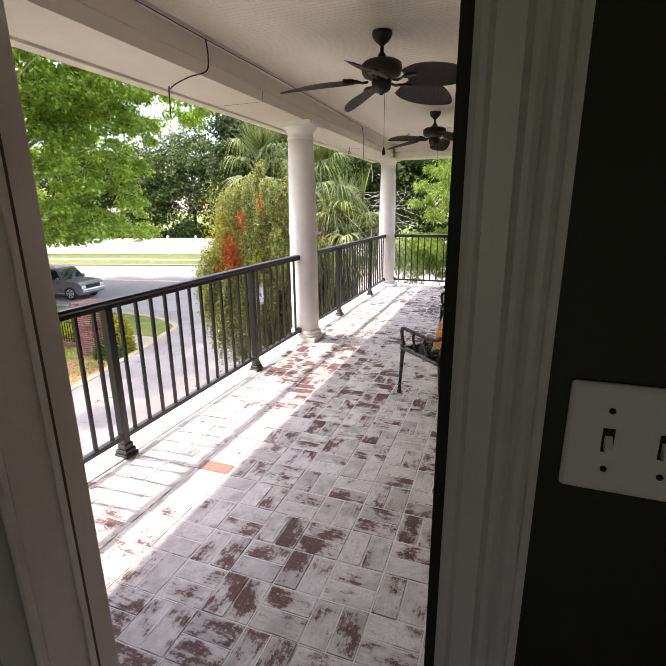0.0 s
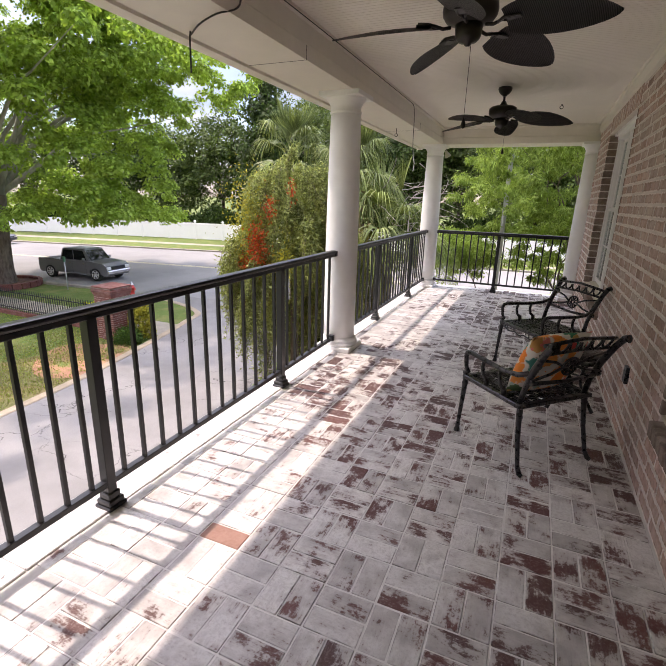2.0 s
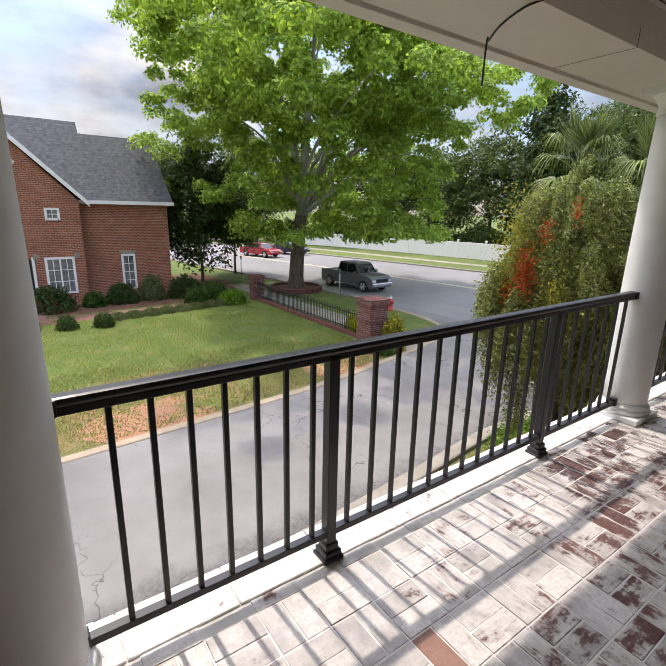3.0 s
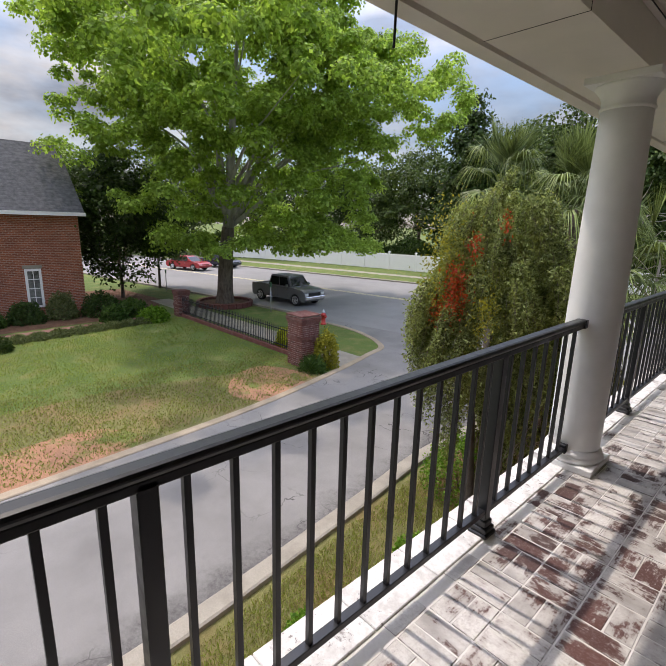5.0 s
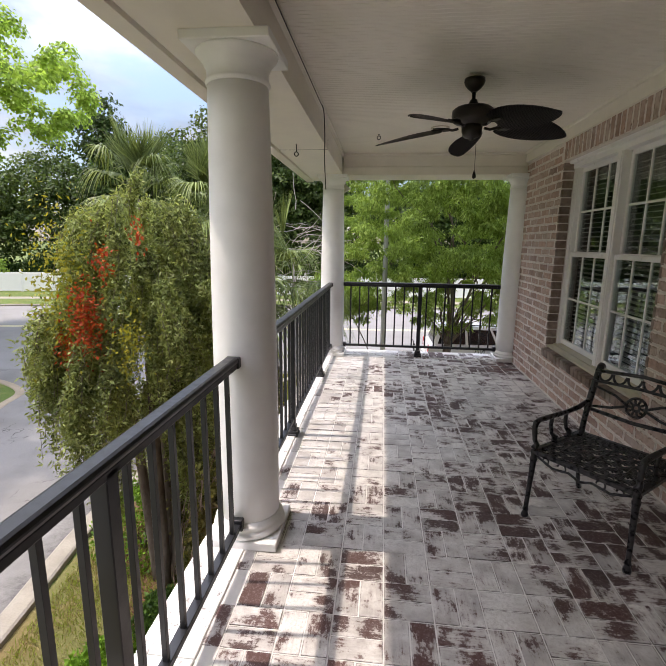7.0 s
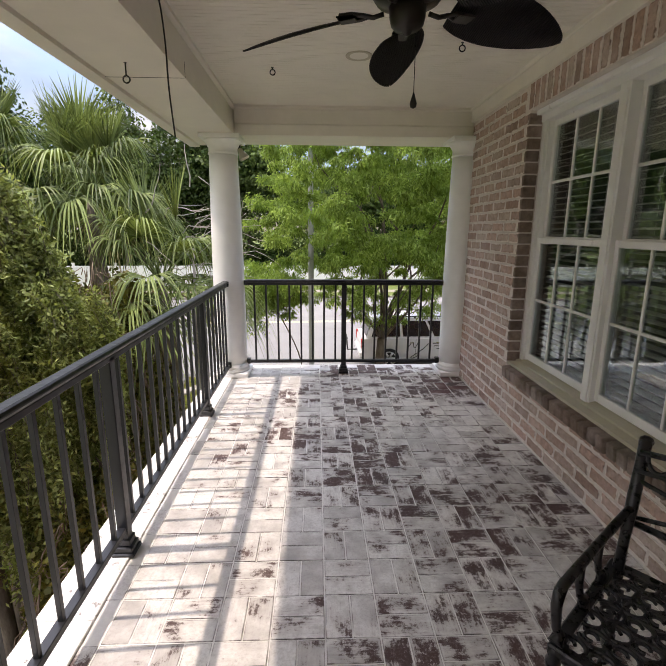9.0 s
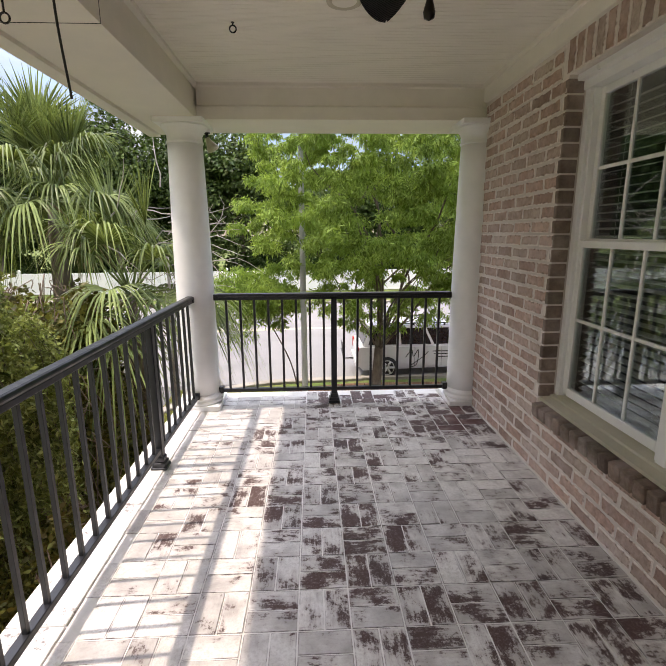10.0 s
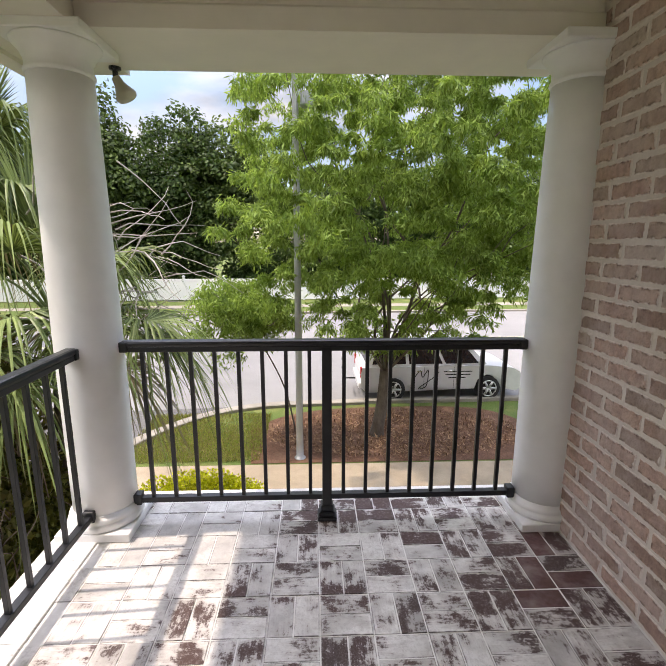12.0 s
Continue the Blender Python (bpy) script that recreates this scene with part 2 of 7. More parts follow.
def glass(name, tint=(0.9, 0.95, 0.95)):
    """A thin pane: clear, with a mirror-like sheen that grows at a slant."""
    k = Mat(name, 0.02)
    tr = k.n("ShaderNodeBsdfTransparent", Color=tint)
    gl = k.n("ShaderNodeBsdfGlossy", Roughness=0.015)
    fr = k.n("ShaderNodeFresnel", IOR=1.5)
    ms = k.n("ShaderNodeMixShader", Fac=k.math("ADD", k.math("MULTIPLY", fr.outputs[0], 0.5), 0.015))
    k.put(ms.inputs[1], tr.outputs[0])
    k.put(ms.inputs[2], gl.outputs[0])
    k.put(k.t.nodes["Material Output"].inputs["Surface"], ms.outputs[0])
    return k.m


M_FLOOR, M_FLOOR_I = floor_brick("painted_paver", False), floor_brick("painted_paver_joined", True)
M_BRICK, M_BRICK_I = wall_brick("washed_brick", False, joints=0.007), wall_brick("washed_brick_joined", True, joints=0.007)
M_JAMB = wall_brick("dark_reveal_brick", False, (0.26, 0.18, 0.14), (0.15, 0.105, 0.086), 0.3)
def house_brick(name):
    """Red brickwork seen from afar: courses with pale joints."""
    k = Mat(name, 0.9, spec=0.2)
    p = k.n("ShaderNodeSeparateXYZ", Vector=k.pos())
    vec = k.n("ShaderNodeCombineXYZ", X=k.math("ADD", p.outputs[0], p.outputs[1]), Y=p.outputs[2]).outputs[0]
    br = k.n("ShaderNodeTexBrick", Vector=vec, Scale=1.0, Color1=(0.36, 0.105, 0.05), Color2=(0.21, 0.062, 0.034), Mortar=(0.42, 0.30, 0.24))
    for key, value in (("Mortar Size", 0.011), ("Brick Width", 0.235), ("Row Height", 0.085)):
        br.inputs[key].default_value = value
    n = k.noise(k.pos(), 0.9, 5.0)
    k.color(k.mix(k.ramp(n, [(0.4, 0.0), (0.7, 0.4)]), br.outputs["Color"], (0.16, 0.055, 0.035)))
    k.bump(br.outputs["Fac"], 0.3, -0.01)
    return k.m


M_RED = house_brick("red_house_brick")
M_MORTAR = rough_ground("mortar", (0.68, 0.61, 0.565), (0.80, 0.73, 0.685), (0.56, 0.50, 0.46), 5.0, 60.0, 0.95, 0.6, 0.004, 1.2)
M_GROUT = rough_ground("floor_joint", (0.74, 0.72, 0.69), (0.84, 0.82, 0.79), (0.62, 0.59, 0.56), 4.0, 60.0, 0.9, 0.4, 0.003, 1.0)
M_WHITE = plain("white_column_paint", (0.81, 0.81, 0.80), 0.42, vary=0.05, scale=9.0, bump=0.05)
M_TRIM = plain("cream_trim_paint", (0.76, 0.72, 0.645), 0.5, vary=0.06, scale=6.0, bump=0.05)
M_CEIL = plain("ceiling_paint", (0.78, 0.74, 0.665), 0.55, vary=0.05, scale=4.0)
M_VINYL = plain("white_vinyl", (0.80, 0.79, 0.775), 0.35, vary=0.03)
M_SILL = plain("beige_sill_paint", (0.50, 0.455, 0.35), 0.5, vary=0.08)
M_IRON = plain("black_rail_paint", (0.011, 0.012, 0.015), 0.36, vary=0.25, scale=30.0, bump=0.04)
M_IRON.node_tree.nodes["Principled BSDF"].inputs["Specular IOR Level"].default_value = 0.5
M_FAN = plain("bronze_fan_metal", (0.020, 0.016, 0.014), 0.38, 0.3, vary=0.3)
M_CAST = plain("cast_dark_metal", (0.034, 0.033, 0.036), 0.29, 0.5, vary=0.45, scale=40.0, bump=0.2)
M_WIRE = plain("black_cable", (0.02, 0.02, 0.02), 0.6)
M_GLASS = glass("window_glass")
M_BLIND = plain("blind_slat", (0.66, 0.63, 0.58), 0.5, vary=0.05)
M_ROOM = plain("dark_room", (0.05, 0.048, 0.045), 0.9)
M_GREEN = plain("dark_green_wall", (0.018, 0.02, 0.016), 0.6, vary=0.1, scale=3.0)
M_CASING = plain("grey_white_casing", (0.66, 0.655, 0.64), 0.4, vary=0.04)
M_TAN = plain("tan_door_jamb", (0.80, 0.73, 0.67), 0.45, vary=0.06)
M_BLACK = plain("black_rubber", (0.012, 0.012, 0.012), 0.7)
M_GRASS = rough_ground("lawn", (0.06, 0.105, 0.022), (0.14, 0.19, 0.045), (0.23, 0.20, 0.075), 1.4, 38.0, 0.95, 0.8, 0.03, 0.16)
M_DRY = rough_ground("dry_lawn", (0.12, 0.125, 0.04), (0.20, 0.18, 0.07), (0.28, 0.15, 0.085), 0.8, 30.0, 0.95, 0.8, 0.03, 0.3)
def patchy_clay(name):
    """Bare red clay showing in ragged patches through thin dry grass."""
    k = Mat(name, 0.95, spec=0.2)
    v = k.pos()
    n1 = k.noise(v, 26.0, 6.0, 0.7)
    clay = k.ramp(n1, [(0.3, (0.25, 0.125, 0.07)), (0.7, (0.38, 0.21, 0.13))])
    turf = k.ramp(n1, [(0.3, (0.07, 0.105, 0.024)), (0.7, (0.17, 0.18, 0.05))])
    k.color(k.mix(k.ramp(k.noise(v, 0.9, 7.0, 0.7), [(0.52, 0.0), (0.63, 1.0)]), clay, turf)).bump(n1, 0.6, 0.02)
    return k.m


M_CLAY = patchy_clay("patchy_clay")
def cracked(name, c1, c2, c3):
    """Worn asphalt with pale wear, oil stains, wandering cracks and dark grit washed along the inner kerb."""
    k = Mat(name, 0.9, spec=0.25)
    v = k.pos()
    n1 = k.noise(v, 75.0, 6.0, 0.7)
    n2 = k.noise(v, 0.55, 5.0, 0.6)
    warp = k.n("ShaderNodeVectorMath")
    k.put(warp.inputs[0], v)
    k.put(warp.inputs[1], k.n("ShaderNodeTexNoise", Vector=v, Scale=1.8, Detail=5.0).outputs["Color"])
    vo = k.n("ShaderNodeTexVoronoi", Vector=warp.outputs[0], Scale=0.75)
    vo.feature = "DISTANCE_TO_EDGE"
    crack = k.math("MULTIPLY", k.ramp(vo.outputs["Distance"], [(0.004, 1.0), (0.012, 0.0)]), k.ramp(k.noise(v, 0.4, 3.0), [(0.5, 0.0), (0.62, 1.0)]))
    c = k.mix(k.ramp(n2, [(0.42, 0.0), (0.7, 0.8)]), k.ramp(n1, [(0.3, c1), (0.7, c2)]), c3)
    p = k.n("ShaderNodeSeparateXYZ", Vector=v)
    edge = k.math("SUBTRACT", k.math("SUBTRACT", -5.72, k.math("MULTIPLY", k.math("MULTIPLY", p.outputs[1], p.outputs[1]), 0.0085)), p.outputs[0])
    edge = k.math("ADD", edge, k.math("MULTIPLY", k.math("SUBTRACT", k.noise(v, 1.7, 6.0, 0.7), 0.5), 1.6))
    grit = k.math("MULTIPLY", k.ramp(edge, [(0.2, 0.8), (0.75, 0.0)]), k.ramp(k.noise(v, 14.0, 6.0, 0.75), [(0.35, 1.0), (0.62, 0.35)]))
    c = k.mix(grit, c, (0.045, 0.042, 0.04))
    k.color(k.mix(crack, c, tuple(x * 0.3 for x in c1)))
    k.bump(k.math("SUBTRACT", n1, k.math("MULTIPLY", crack, 2.0)), 0.3, 0.006)
    return k.m


M_DRIVE = cracked("worn_asphalt_drive", (0.175, 0.168, 0.160), (0.245, 0.235, 0.224), (0.14, 0.134, 0.127))
M_STREET = rough_ground("street_asphalt", (0.21, 0.204, 0.195), (0.27, 0.262, 0.253), (0.175, 0.17, 0.163), 0.3, 50.0, 0.9, 0.3, 0.006, 0.07)
M_KERB = rough_ground("concrete_kerb", (0.26, 0.235, 0.195), (0.35, 0.32, 0.265), (0.20, 0.18, 0.15), 2.0, 40.0, 0.9, 0.4, 0.006, 0.8)
M_WALK = rough_ground("tan_concrete", (0.30, 0.24, 0.17), (0.40, 0.33, 0.24), (0.24, 0.19, 0.135), 2.0, 40.0, 0.9, 0.4, 0.006, 0.8)
M_MULCH = rough_ground("pine_mulch", (0.08, 0.04, 0.026), (0.22, 0.115, 0.07), (0.27, 0.16, 0.10), 3.0, 40.0, 0.98, 1.0, 0.04, 0.6)
def shingle(name):
    """Grey shingles in level courses."""
    k = Mat(name, 0.9, spec=0.25)
    v = k.pos()
    p = k.n("ShaderNodeSeparateXYZ", Vector=v)
    row = k.math("FRACT", k.math("MULTIPLY", p.outputs[2], 5.2))
    tab = k.noise(k.pos((5.0, 5.0, 5.2)), 1.0, 2.0)
    c = k.ramp(k.math("ADD", k.math("MULTIPLY", tab, 0.7), k.math("MULTIPLY", k.noise(v, 20.0, 5.0), 0.3)), [(0.35, (0.055, 0.057, 0.062)), (0.65, (0.115, 0.117, 0.125))])
    k.color(k.mix(k.ramp(row, [(0.0, 0.65), (0.16, 0.0)]), c, (0.03, 0.03, 0.033))).bump(row, 0.4, 0.02)
    return k.m


M_ROOF = shingle("grey_shingle")

# ---- building tools ----
def box(bm, x0, y0, z0, x1, y1, z1, bevel=0.0, seg=1):
    vs = [bm.verts.new((x, y, z)) for x in (x0, x1) for y in (y0, y1) for z in (z0, z1)]
    fs = [bm.faces.new([vs[i] for i in q]) for q in ((0, 1, 3, 2), (4, 6, 7, 5), (0, 4, 5, 1), (2, 3, 7, 6), (0, 2, 6, 4), (1, 5, 7, 3))]
    if bevel:
        es = list({e for f in fs for e in f.edges})
        bmesh.ops.bevel(bm, geom=es, offset=bevel, segments=seg, affect="EDGES", profile=0.5)
    return vs


def lathe(bm, profile, seg=32, centre=(0, 0, 0), a0=0.0, a1=math.tau):
    """A turned body from (radius, height) pairs."""
    full = abs(a1 - a0 - math.tau) < 1e-6
    rings = []
    for r, z in profile:
        n = seg if full else seg + 1
        rings.append([bm.verts.new((centre[0] + r * math.cos(a0 + (a1 - a0) * i / seg), centre[1] + r * math.sin(a0 + (a1 - a0) * i / seg), centre[2] + z)) for i in range(n)])
    for lo, hi in zip(rings, rings[1:]):
        for i in range(len(lo) if full else len(lo) - 1):
            j = (i + 1) % len(lo)
            f = bm.faces.new((lo[i], lo[j], hi[j], hi[i]))
            f.smooth = True
    for ring, flip in ((rings[0], True), (rings[-1], False)):
        try:
            bm.faces.new(ring[::-1] if flip else ring)
        except ValueError:
            pass


def tube(bm, pts, radius, seg=8, cap=True):
    """A rod through points; radius may be one number or one per point."""
    pts = [Vector(p) for p in pts]
    rad = radius if isinstance(radius, (list, tuple)) else [radius] * len(pts)
    rings = []
    side = None
    for i, p in enumerate(pts):
        d = (pts[min(i + 1, len(pts) - 1)] - pts[max(i - 1, 0)]).normalized()
        if side is None:
            side = d.orthogonal().normalized()
        side = (side - d * side.dot(d)).normalized()
        up = d.cross(side)
        rings.append([bm.verts.new(p + rad[i] * (math.cos(a) * side + math.sin(a) * up)) for a in (math.tau * k / seg for k in range(seg))])
    for lo, hi in zip(rings, rings[1:]):
        for i in range(seg):
            j = (i + 1) % seg
            bm.faces.new((lo[i], lo[j], hi[j], hi[i])).smooth = True
    if cap:
        bm.faces.new(rings[0][::-1])
        bm.faces.new(rings[-1])


def prism(bm, outline, axis, a, b):
    """Extrudes a closed outline of 2D points along an axis from a to b."""
    def at(u, v, w):
        return {"x": (w, u, v), "y": (u, w, v), "z": (u, v, w)}[axis]
    lo = [bm.verts.new(at(u, v, a)) for u, v in outline]
    hi = [bm.verts.new(at(u, v, b)) for u, v in outline]
    n = len(outline)
    for i in range(n):
        j = (i + 1) % n
        bm.faces.new((lo[i], lo[j], hi[j], hi[i]))
    bm.faces.new(lo[::-1])
    bm.faces.new(hi)


def mesh(name, bm, material):
    bmesh.ops.recalc_face_normals(bm, faces=bm.faces[:])
    me = bpy.data.meshes.new(name)
    bm.to_mesh(me)
    bm.free()
    me.materials.append(material)
    return me


def part(name, bm, material, parent, label=""):
    ob = new(name, mesh(name, bm, material) if isinstance(bm, bmesh.types.BMesh) else bm)
    ob.parent = parent
    return tagged(ob, label)


def thing(name, label, category, at=(0, 0, 0), turn=0.0, group="", kind=""):
    ob = new(name)
    ob.matrix_basis = pose(*at, 0, 0, turn)
    ob.empty_display_size = 0.1
    return tagged(ob, label, category, group, kind)


def solid(name, bm, material, label, category, group="", kind=""):
    return tagged(new(name, mesh(name, bm, material)), label, category, group, kind)


def structure(name, bm, material, label=""):
    return tagged(new(name, mesh(name, bm, material)), label, kind="structure")


def raw(name, verts, faces, material):
    me = bpy.data.meshes.new(name)
    me.from_pydata(verts, [], faces)
    me.materials.append(material)
    return me


B = bmesh.new

# ---- the porch ----
WALL, RAIL, NEAR, FAR = 0.27, -2.14, 0.72, 8.84     # brick face, railing line, entrance wall, far columns
CEIL, BEAM, EAVE, GROUND = 2.63, 2.37, -2.53, -3.5

bm = B()
box(bm, -2.34, NEAR - 0.25, -0.35, WALL + 0.25, 9.14, -0.0042)
structure("floor", bm, M_GROUT, "white-painted brick porch floor, paint worn to red")

# ceiling of narrow beaded boards, one sheet
vs, fs = [], []
step, y = 0.041, NEAR
prof = []
while y < FAR - 0.12:
    prof += [(y, CEIL), (y + step - 0.007, CEIL), (y + step - 0.0035, CEIL + 0.004)]
    y += step
for y, z in prof:
    vs += [(-2.02, y, z), (WALL + 0.02, y, z)]
fs = [(2 * i, 2 * i + 1, 2 * i + 3, 2 * i + 2) for i in range(len(prof) - 1)]
tagged(new("ceiling", raw("ceiling", vs, fs, M_CEIL)), "cream-painted beadboard porch ceiling", kind="structure")
bm = B()
box(bm, EAVE + 0.06, NEAR - 0.3, CEIL + 0.02, WALL + 0.6, 9.3, CEIL + 0.12)
structure("ceiling_deck", bm, M_ROOM)

# beam along the railing and across the far end: boxed, with a stepped inner face and crown strip
def beam(name, a, b, axis, lo, hi):
    """a: inner face, b: outer edge, in the direction across."""
    bm = B()
    s = 1 if a > b else -1
    out = [(a, BEAM), (a, BEAM + 0.09), (a - s * 0.016, BEAM + 0.105), (a - s * 0.016, CEIL - 0.03), (a + s * 0.014, CEIL - 0.022), (a + s * 0.014, CEIL + 0.02),
           (b + s * 0.03, CEIL + 0.02), (b + s * 0.03, BEAM + 0.02), (b + s * 0.06, BEAM + 0.012), (b + s * 0.075, BEAM)]
    prism(bm, out, axis, lo, hi)
    return structure(name, bm, M_TRIM)
beam("beam_long", -2.0, EAVE, "y", NEAR, 9.32)
beam("beam_end", 8.74, 9.32, "x", -2.0, WALL)
for y in (3.76, 7.1):
    bm = B()
    box(bm, -2.003, y, BEAM - 0.0015, -1.9985, y + 0.003, BEAM + 0.088)
    box(bm, -2.46, y, BEAM - 0.0015, -2.0, y + 0.003, BEAM + 0.002)
    structure("beam_joint", bm, M_BLACK, "open joint between beam boards")
bm = B()
prism(bm, [(EAVE + 0.06, BEAM - 0.014), (EAVE - 0.035, BEAM - 0.014), (EAVE - 0.075, BEAM + 0.03), (EAVE - 0.16, BEAM + 0.095), (EAVE - 0.16, BEAM + 0.12), (EAVE - 0.145, BEAM + 0.12), (EAVE - 0.145, BEAM + 0.105), (EAVE - 0.01, BEAM + 0.1), (EAVE - 0.01, BEAM + 0.31), (EAVE + 0.06, BEAM + 0.31)], "y", NEAR, 9.34)
structure("fascia_gutter", bm, M_TRIM, "cream fascia board with a shaped gutter along the eave")
bm = B()
box(bm, 0.242, NEAR, 2.50, WALL + 0.02, 8.74, CEIL + 0.01, 0.003)
box(bm, 0.225, NEAR, 2.60, WALL + 0.02, 8.74, CEIL + 0.012, 0.006)
structure("frieze_board", bm, M_TRIM)

# columns
def column(name, x, y, label):
    col = thing(name, label, "column", (x, y, 0), 0, "porch columns", "structure")
    bm = B(); box(bm, -0.185, -0.185, 0, 0.185, 0.185, 0.045, 0.004); part("plinth", bm, M_WHITE, col)
    bm = B()
    lathe(bm, [(0.178, 0.045), (0.186, 0.055), (0.188, 0.066), (0.184, 0.078), (0.174, 0.084), (0.176, 0.09), (0.178, 0.1), (0.172, 0.112), (0.163, 0.118), (0.16, 0.13)], 48)
    part("base_ring", bm, M_WHITE, col)
    bm = B()
    lathe(bm, [(0.158, 0.13)] + [(0.158 - 0.022 * max(0, (i / 12 - 0.3) / 0.7) ** 1.6, 0.13 + 2.07 * i / 12) for i in range(1, 13)], 48)
    part("shaft", bm, M_WHITE, col)
    bm = B()
    lathe(bm, [(0.136, 2.2), (0.143, 2.204), (0.145, 2.212), (0.143, 2.22), (0.137, 2.224), (0.137, 2.265), (0.145, 2.275), (0.148, 2.285), (0.158, 2.3), (0.172, 2.315), (0.18, 2.325), (0.182, 2.332)], 48)
    part("capital", bm, M_WHITE, col)
    bm = B(); box(bm, -0.19, -0.19, 2.332, 0.19, 0.19, BEAM + 0.002, 0.004); part("abacus", bm, M_WHITE, col)
    return col
PORCH_COLUMN = "round white-painted porch column with moulded base and capital"
column("column", RAIL + 0.01, 4.82, PORCH_COLUMN)
column("column", RAIL + 0.01, FAR, PORCH_COLUMN)
column("column", RAIL + 0.02, 0.85, "round white-painted porch column beside the entrance wall")
column("column", 0.25, FAR, "round white-painted column half set into the brick wall")

# railings
def newel(parent, x, y):
    bm = B()
    box(bm, x - 0.025, y - 0.025, 0.0, x + 0.025, y + 0.025, 0.965, 0.003)
    post = part("post", bm, M_IRON, parent)
    bm = B()
    for s, z0, z1 in ((0.052, 0.0, 0.022), (0.044, 0.022, 0.05), (0.034, 0.05, 0.085)):
        box(bm, x - s, y - s, z0, x + s, y + s, z1, 0.005)
    part("post_shoe", bm, M_IRON, post)

def railing(label, x0, y0, x1, y1, posts, bars):
    """A straight railing between two points; posts and bars lie at distances along it."""
    rail = thing("railing", label, "railing", (0, 0, 0), 0, "porch railings", "structure")
    L = math.hypot(x1 - x0, y1 - y0)
    ux, uy = (x1 - x0) / L, (y1 - y0) / L
    along = abs(ux) > 0.5
    def bar(name, d0, d1, half, z0, z1, bev):
        bm = B()
        if along:
            box(bm, x0 + d0, y0 - half, z0, x0 + d1, y0 + half, z1, bev, 2)
        else:
            box(bm, x0 - half, y0 + d0, z0, x0 + half, y0 + d1, z1, bev, 2)
        return part(name, bm, M_IRON, rail)
    bar("handrail", 0.0, L, 0.031, 0.970, 1.002, 0.013)
    bar("top_channel", 0.02, L - 0.02, 0.025, 0.945, 0.972, 0.004)
    bar("bottom_rail", 0.0, L, 0.019, 0.115, 0.145, 0.003)
    for d0, d1 in ((-0.012, 0.03), (L - 0.03, L + 0.012)):
        bar("rail_bracket", d0, d1, 0.034, 0.945, 0.998, 0.006)
        bar("rail_bracket", d0, d1, 0.028, 0.105, 0.165, 0.005)
    for d in posts:
        newel(rail, x0 + ux * d, y0 + uy * d)
    bm = B()
    box(bm, -0.0095, -0.0095, 0.14, 0.0095, 0.0095, 0.95, 0.001)
    me = mesh("baluster", bm, M_IRON)
    for d in bars:
        ob = part("baluster", me, M_IRON, rail)
        ob.location = (x0 + ux * d, y0 + uy * d, 0)

def bars_between(marks, n):
    """Bars evenly between marks (ends and posts), n per gap, with slightly narrower end gaps."""
    out = []
    for (a, b), k in zip(zip(marks, marks[1:]), n):
        out += [a + (b - a) * (i + 0.74) / (k + 0.48) for i in range(k)]
    return out
BLACK_RAIL = "black-painted metal railing with square balusters on the porch edge"
railing(BLACK_RAIL, RAIL, 0.985, RAIL, 4.66, [0.99, 2.655], bars_between([0.07, 0.99], [7]) + bars_between([0.99, 2.655, 3.675], [12, 7]))
railing(BLACK_RAIL, RAIL, 4.98, RAIL, 8.69, [1.075, 2.72], bars_between([0, 1.075, 2.72, 3.71], [7, 12, 7]))
railing("black-painted metal railing across the porch end", -1.965, FAR, 0.075, FAR, [1.02], bars_between([0, 1.02, 2.04], [8, 8]))

# ---- the grounds ----
def sheet(name, outline, z, material, label, thick=0.0):
    bm = B()
    vs = [bm.verts.new((x, y, z)) for x, y in outline]
    f = bm.faces.new(vs)
    if f.normal.z < 0:
        f.normal_flip()
    if thick:
        r = bmesh.ops.extrude_face_region(bm, geom=[f])
        bmesh.ops.translate(bm, verts=[v for v in r["geom"] if isinstance(v, bmesh.types.BMVert)], vec=(0, 0, -thick))
    bmesh.ops.triangulate(bm, faces=bm.faces[:])
    return structure(name, bm, material, label)

def bend(pts, n=6):
    """A smooth line through points."""
    out = []
    p = [Vector(q) for q in pts]
    p = [2 * p[0] - p[1]] + p + [2 * p[-1] - p[-2]]
    for a, b, c, d in zip(p, p[1:], p[2:], p[3:]):
        for i in range(n):
            t = i / n
            out.append(tuple(0.5 * ((2 * b) + (c - a) * t + (2 * a - 5 * b + 4 * c - d) * t * t + (3 * b - a - 3 * c + d) * t ** 3)))
    return out + [tuple(p[-2])]

def kerb(name, line, width, height, material):
    bm = B()
    rows = []
    for i, (x, y) in enumerate(line):
        a, b = Vector(line[max(i - 1, 0)]), Vector(line[min(i + 1, len(line) - 1)])
        d = (b - a).normalized()
        n = Vector((-d.y, d.x)) * width / 2
        rows.append([bm.verts.new((x + n.x * s, y + n.y * s, z)) for s, z in ((-1, GROUND - 0.1), (-1, GROUND + height - 0.02), (-0.8, GROUND + height), (0.8, GROUND + height), (1, GROUND + height - 0.02), (1, GROUND - 0.1))])
    for p, q in zip(rows, rows[1:]):
        for i in range(5):
            bm.faces.new((p[i], p[i + 1], q[i + 1], q[i]))
    return structure(name, bm, material)

sheet("ground", [(-900, -900), (900, -900), (900, 900), (-900, 900)], GROUND, M_GRASS, "grass lawn reaching to the distance")
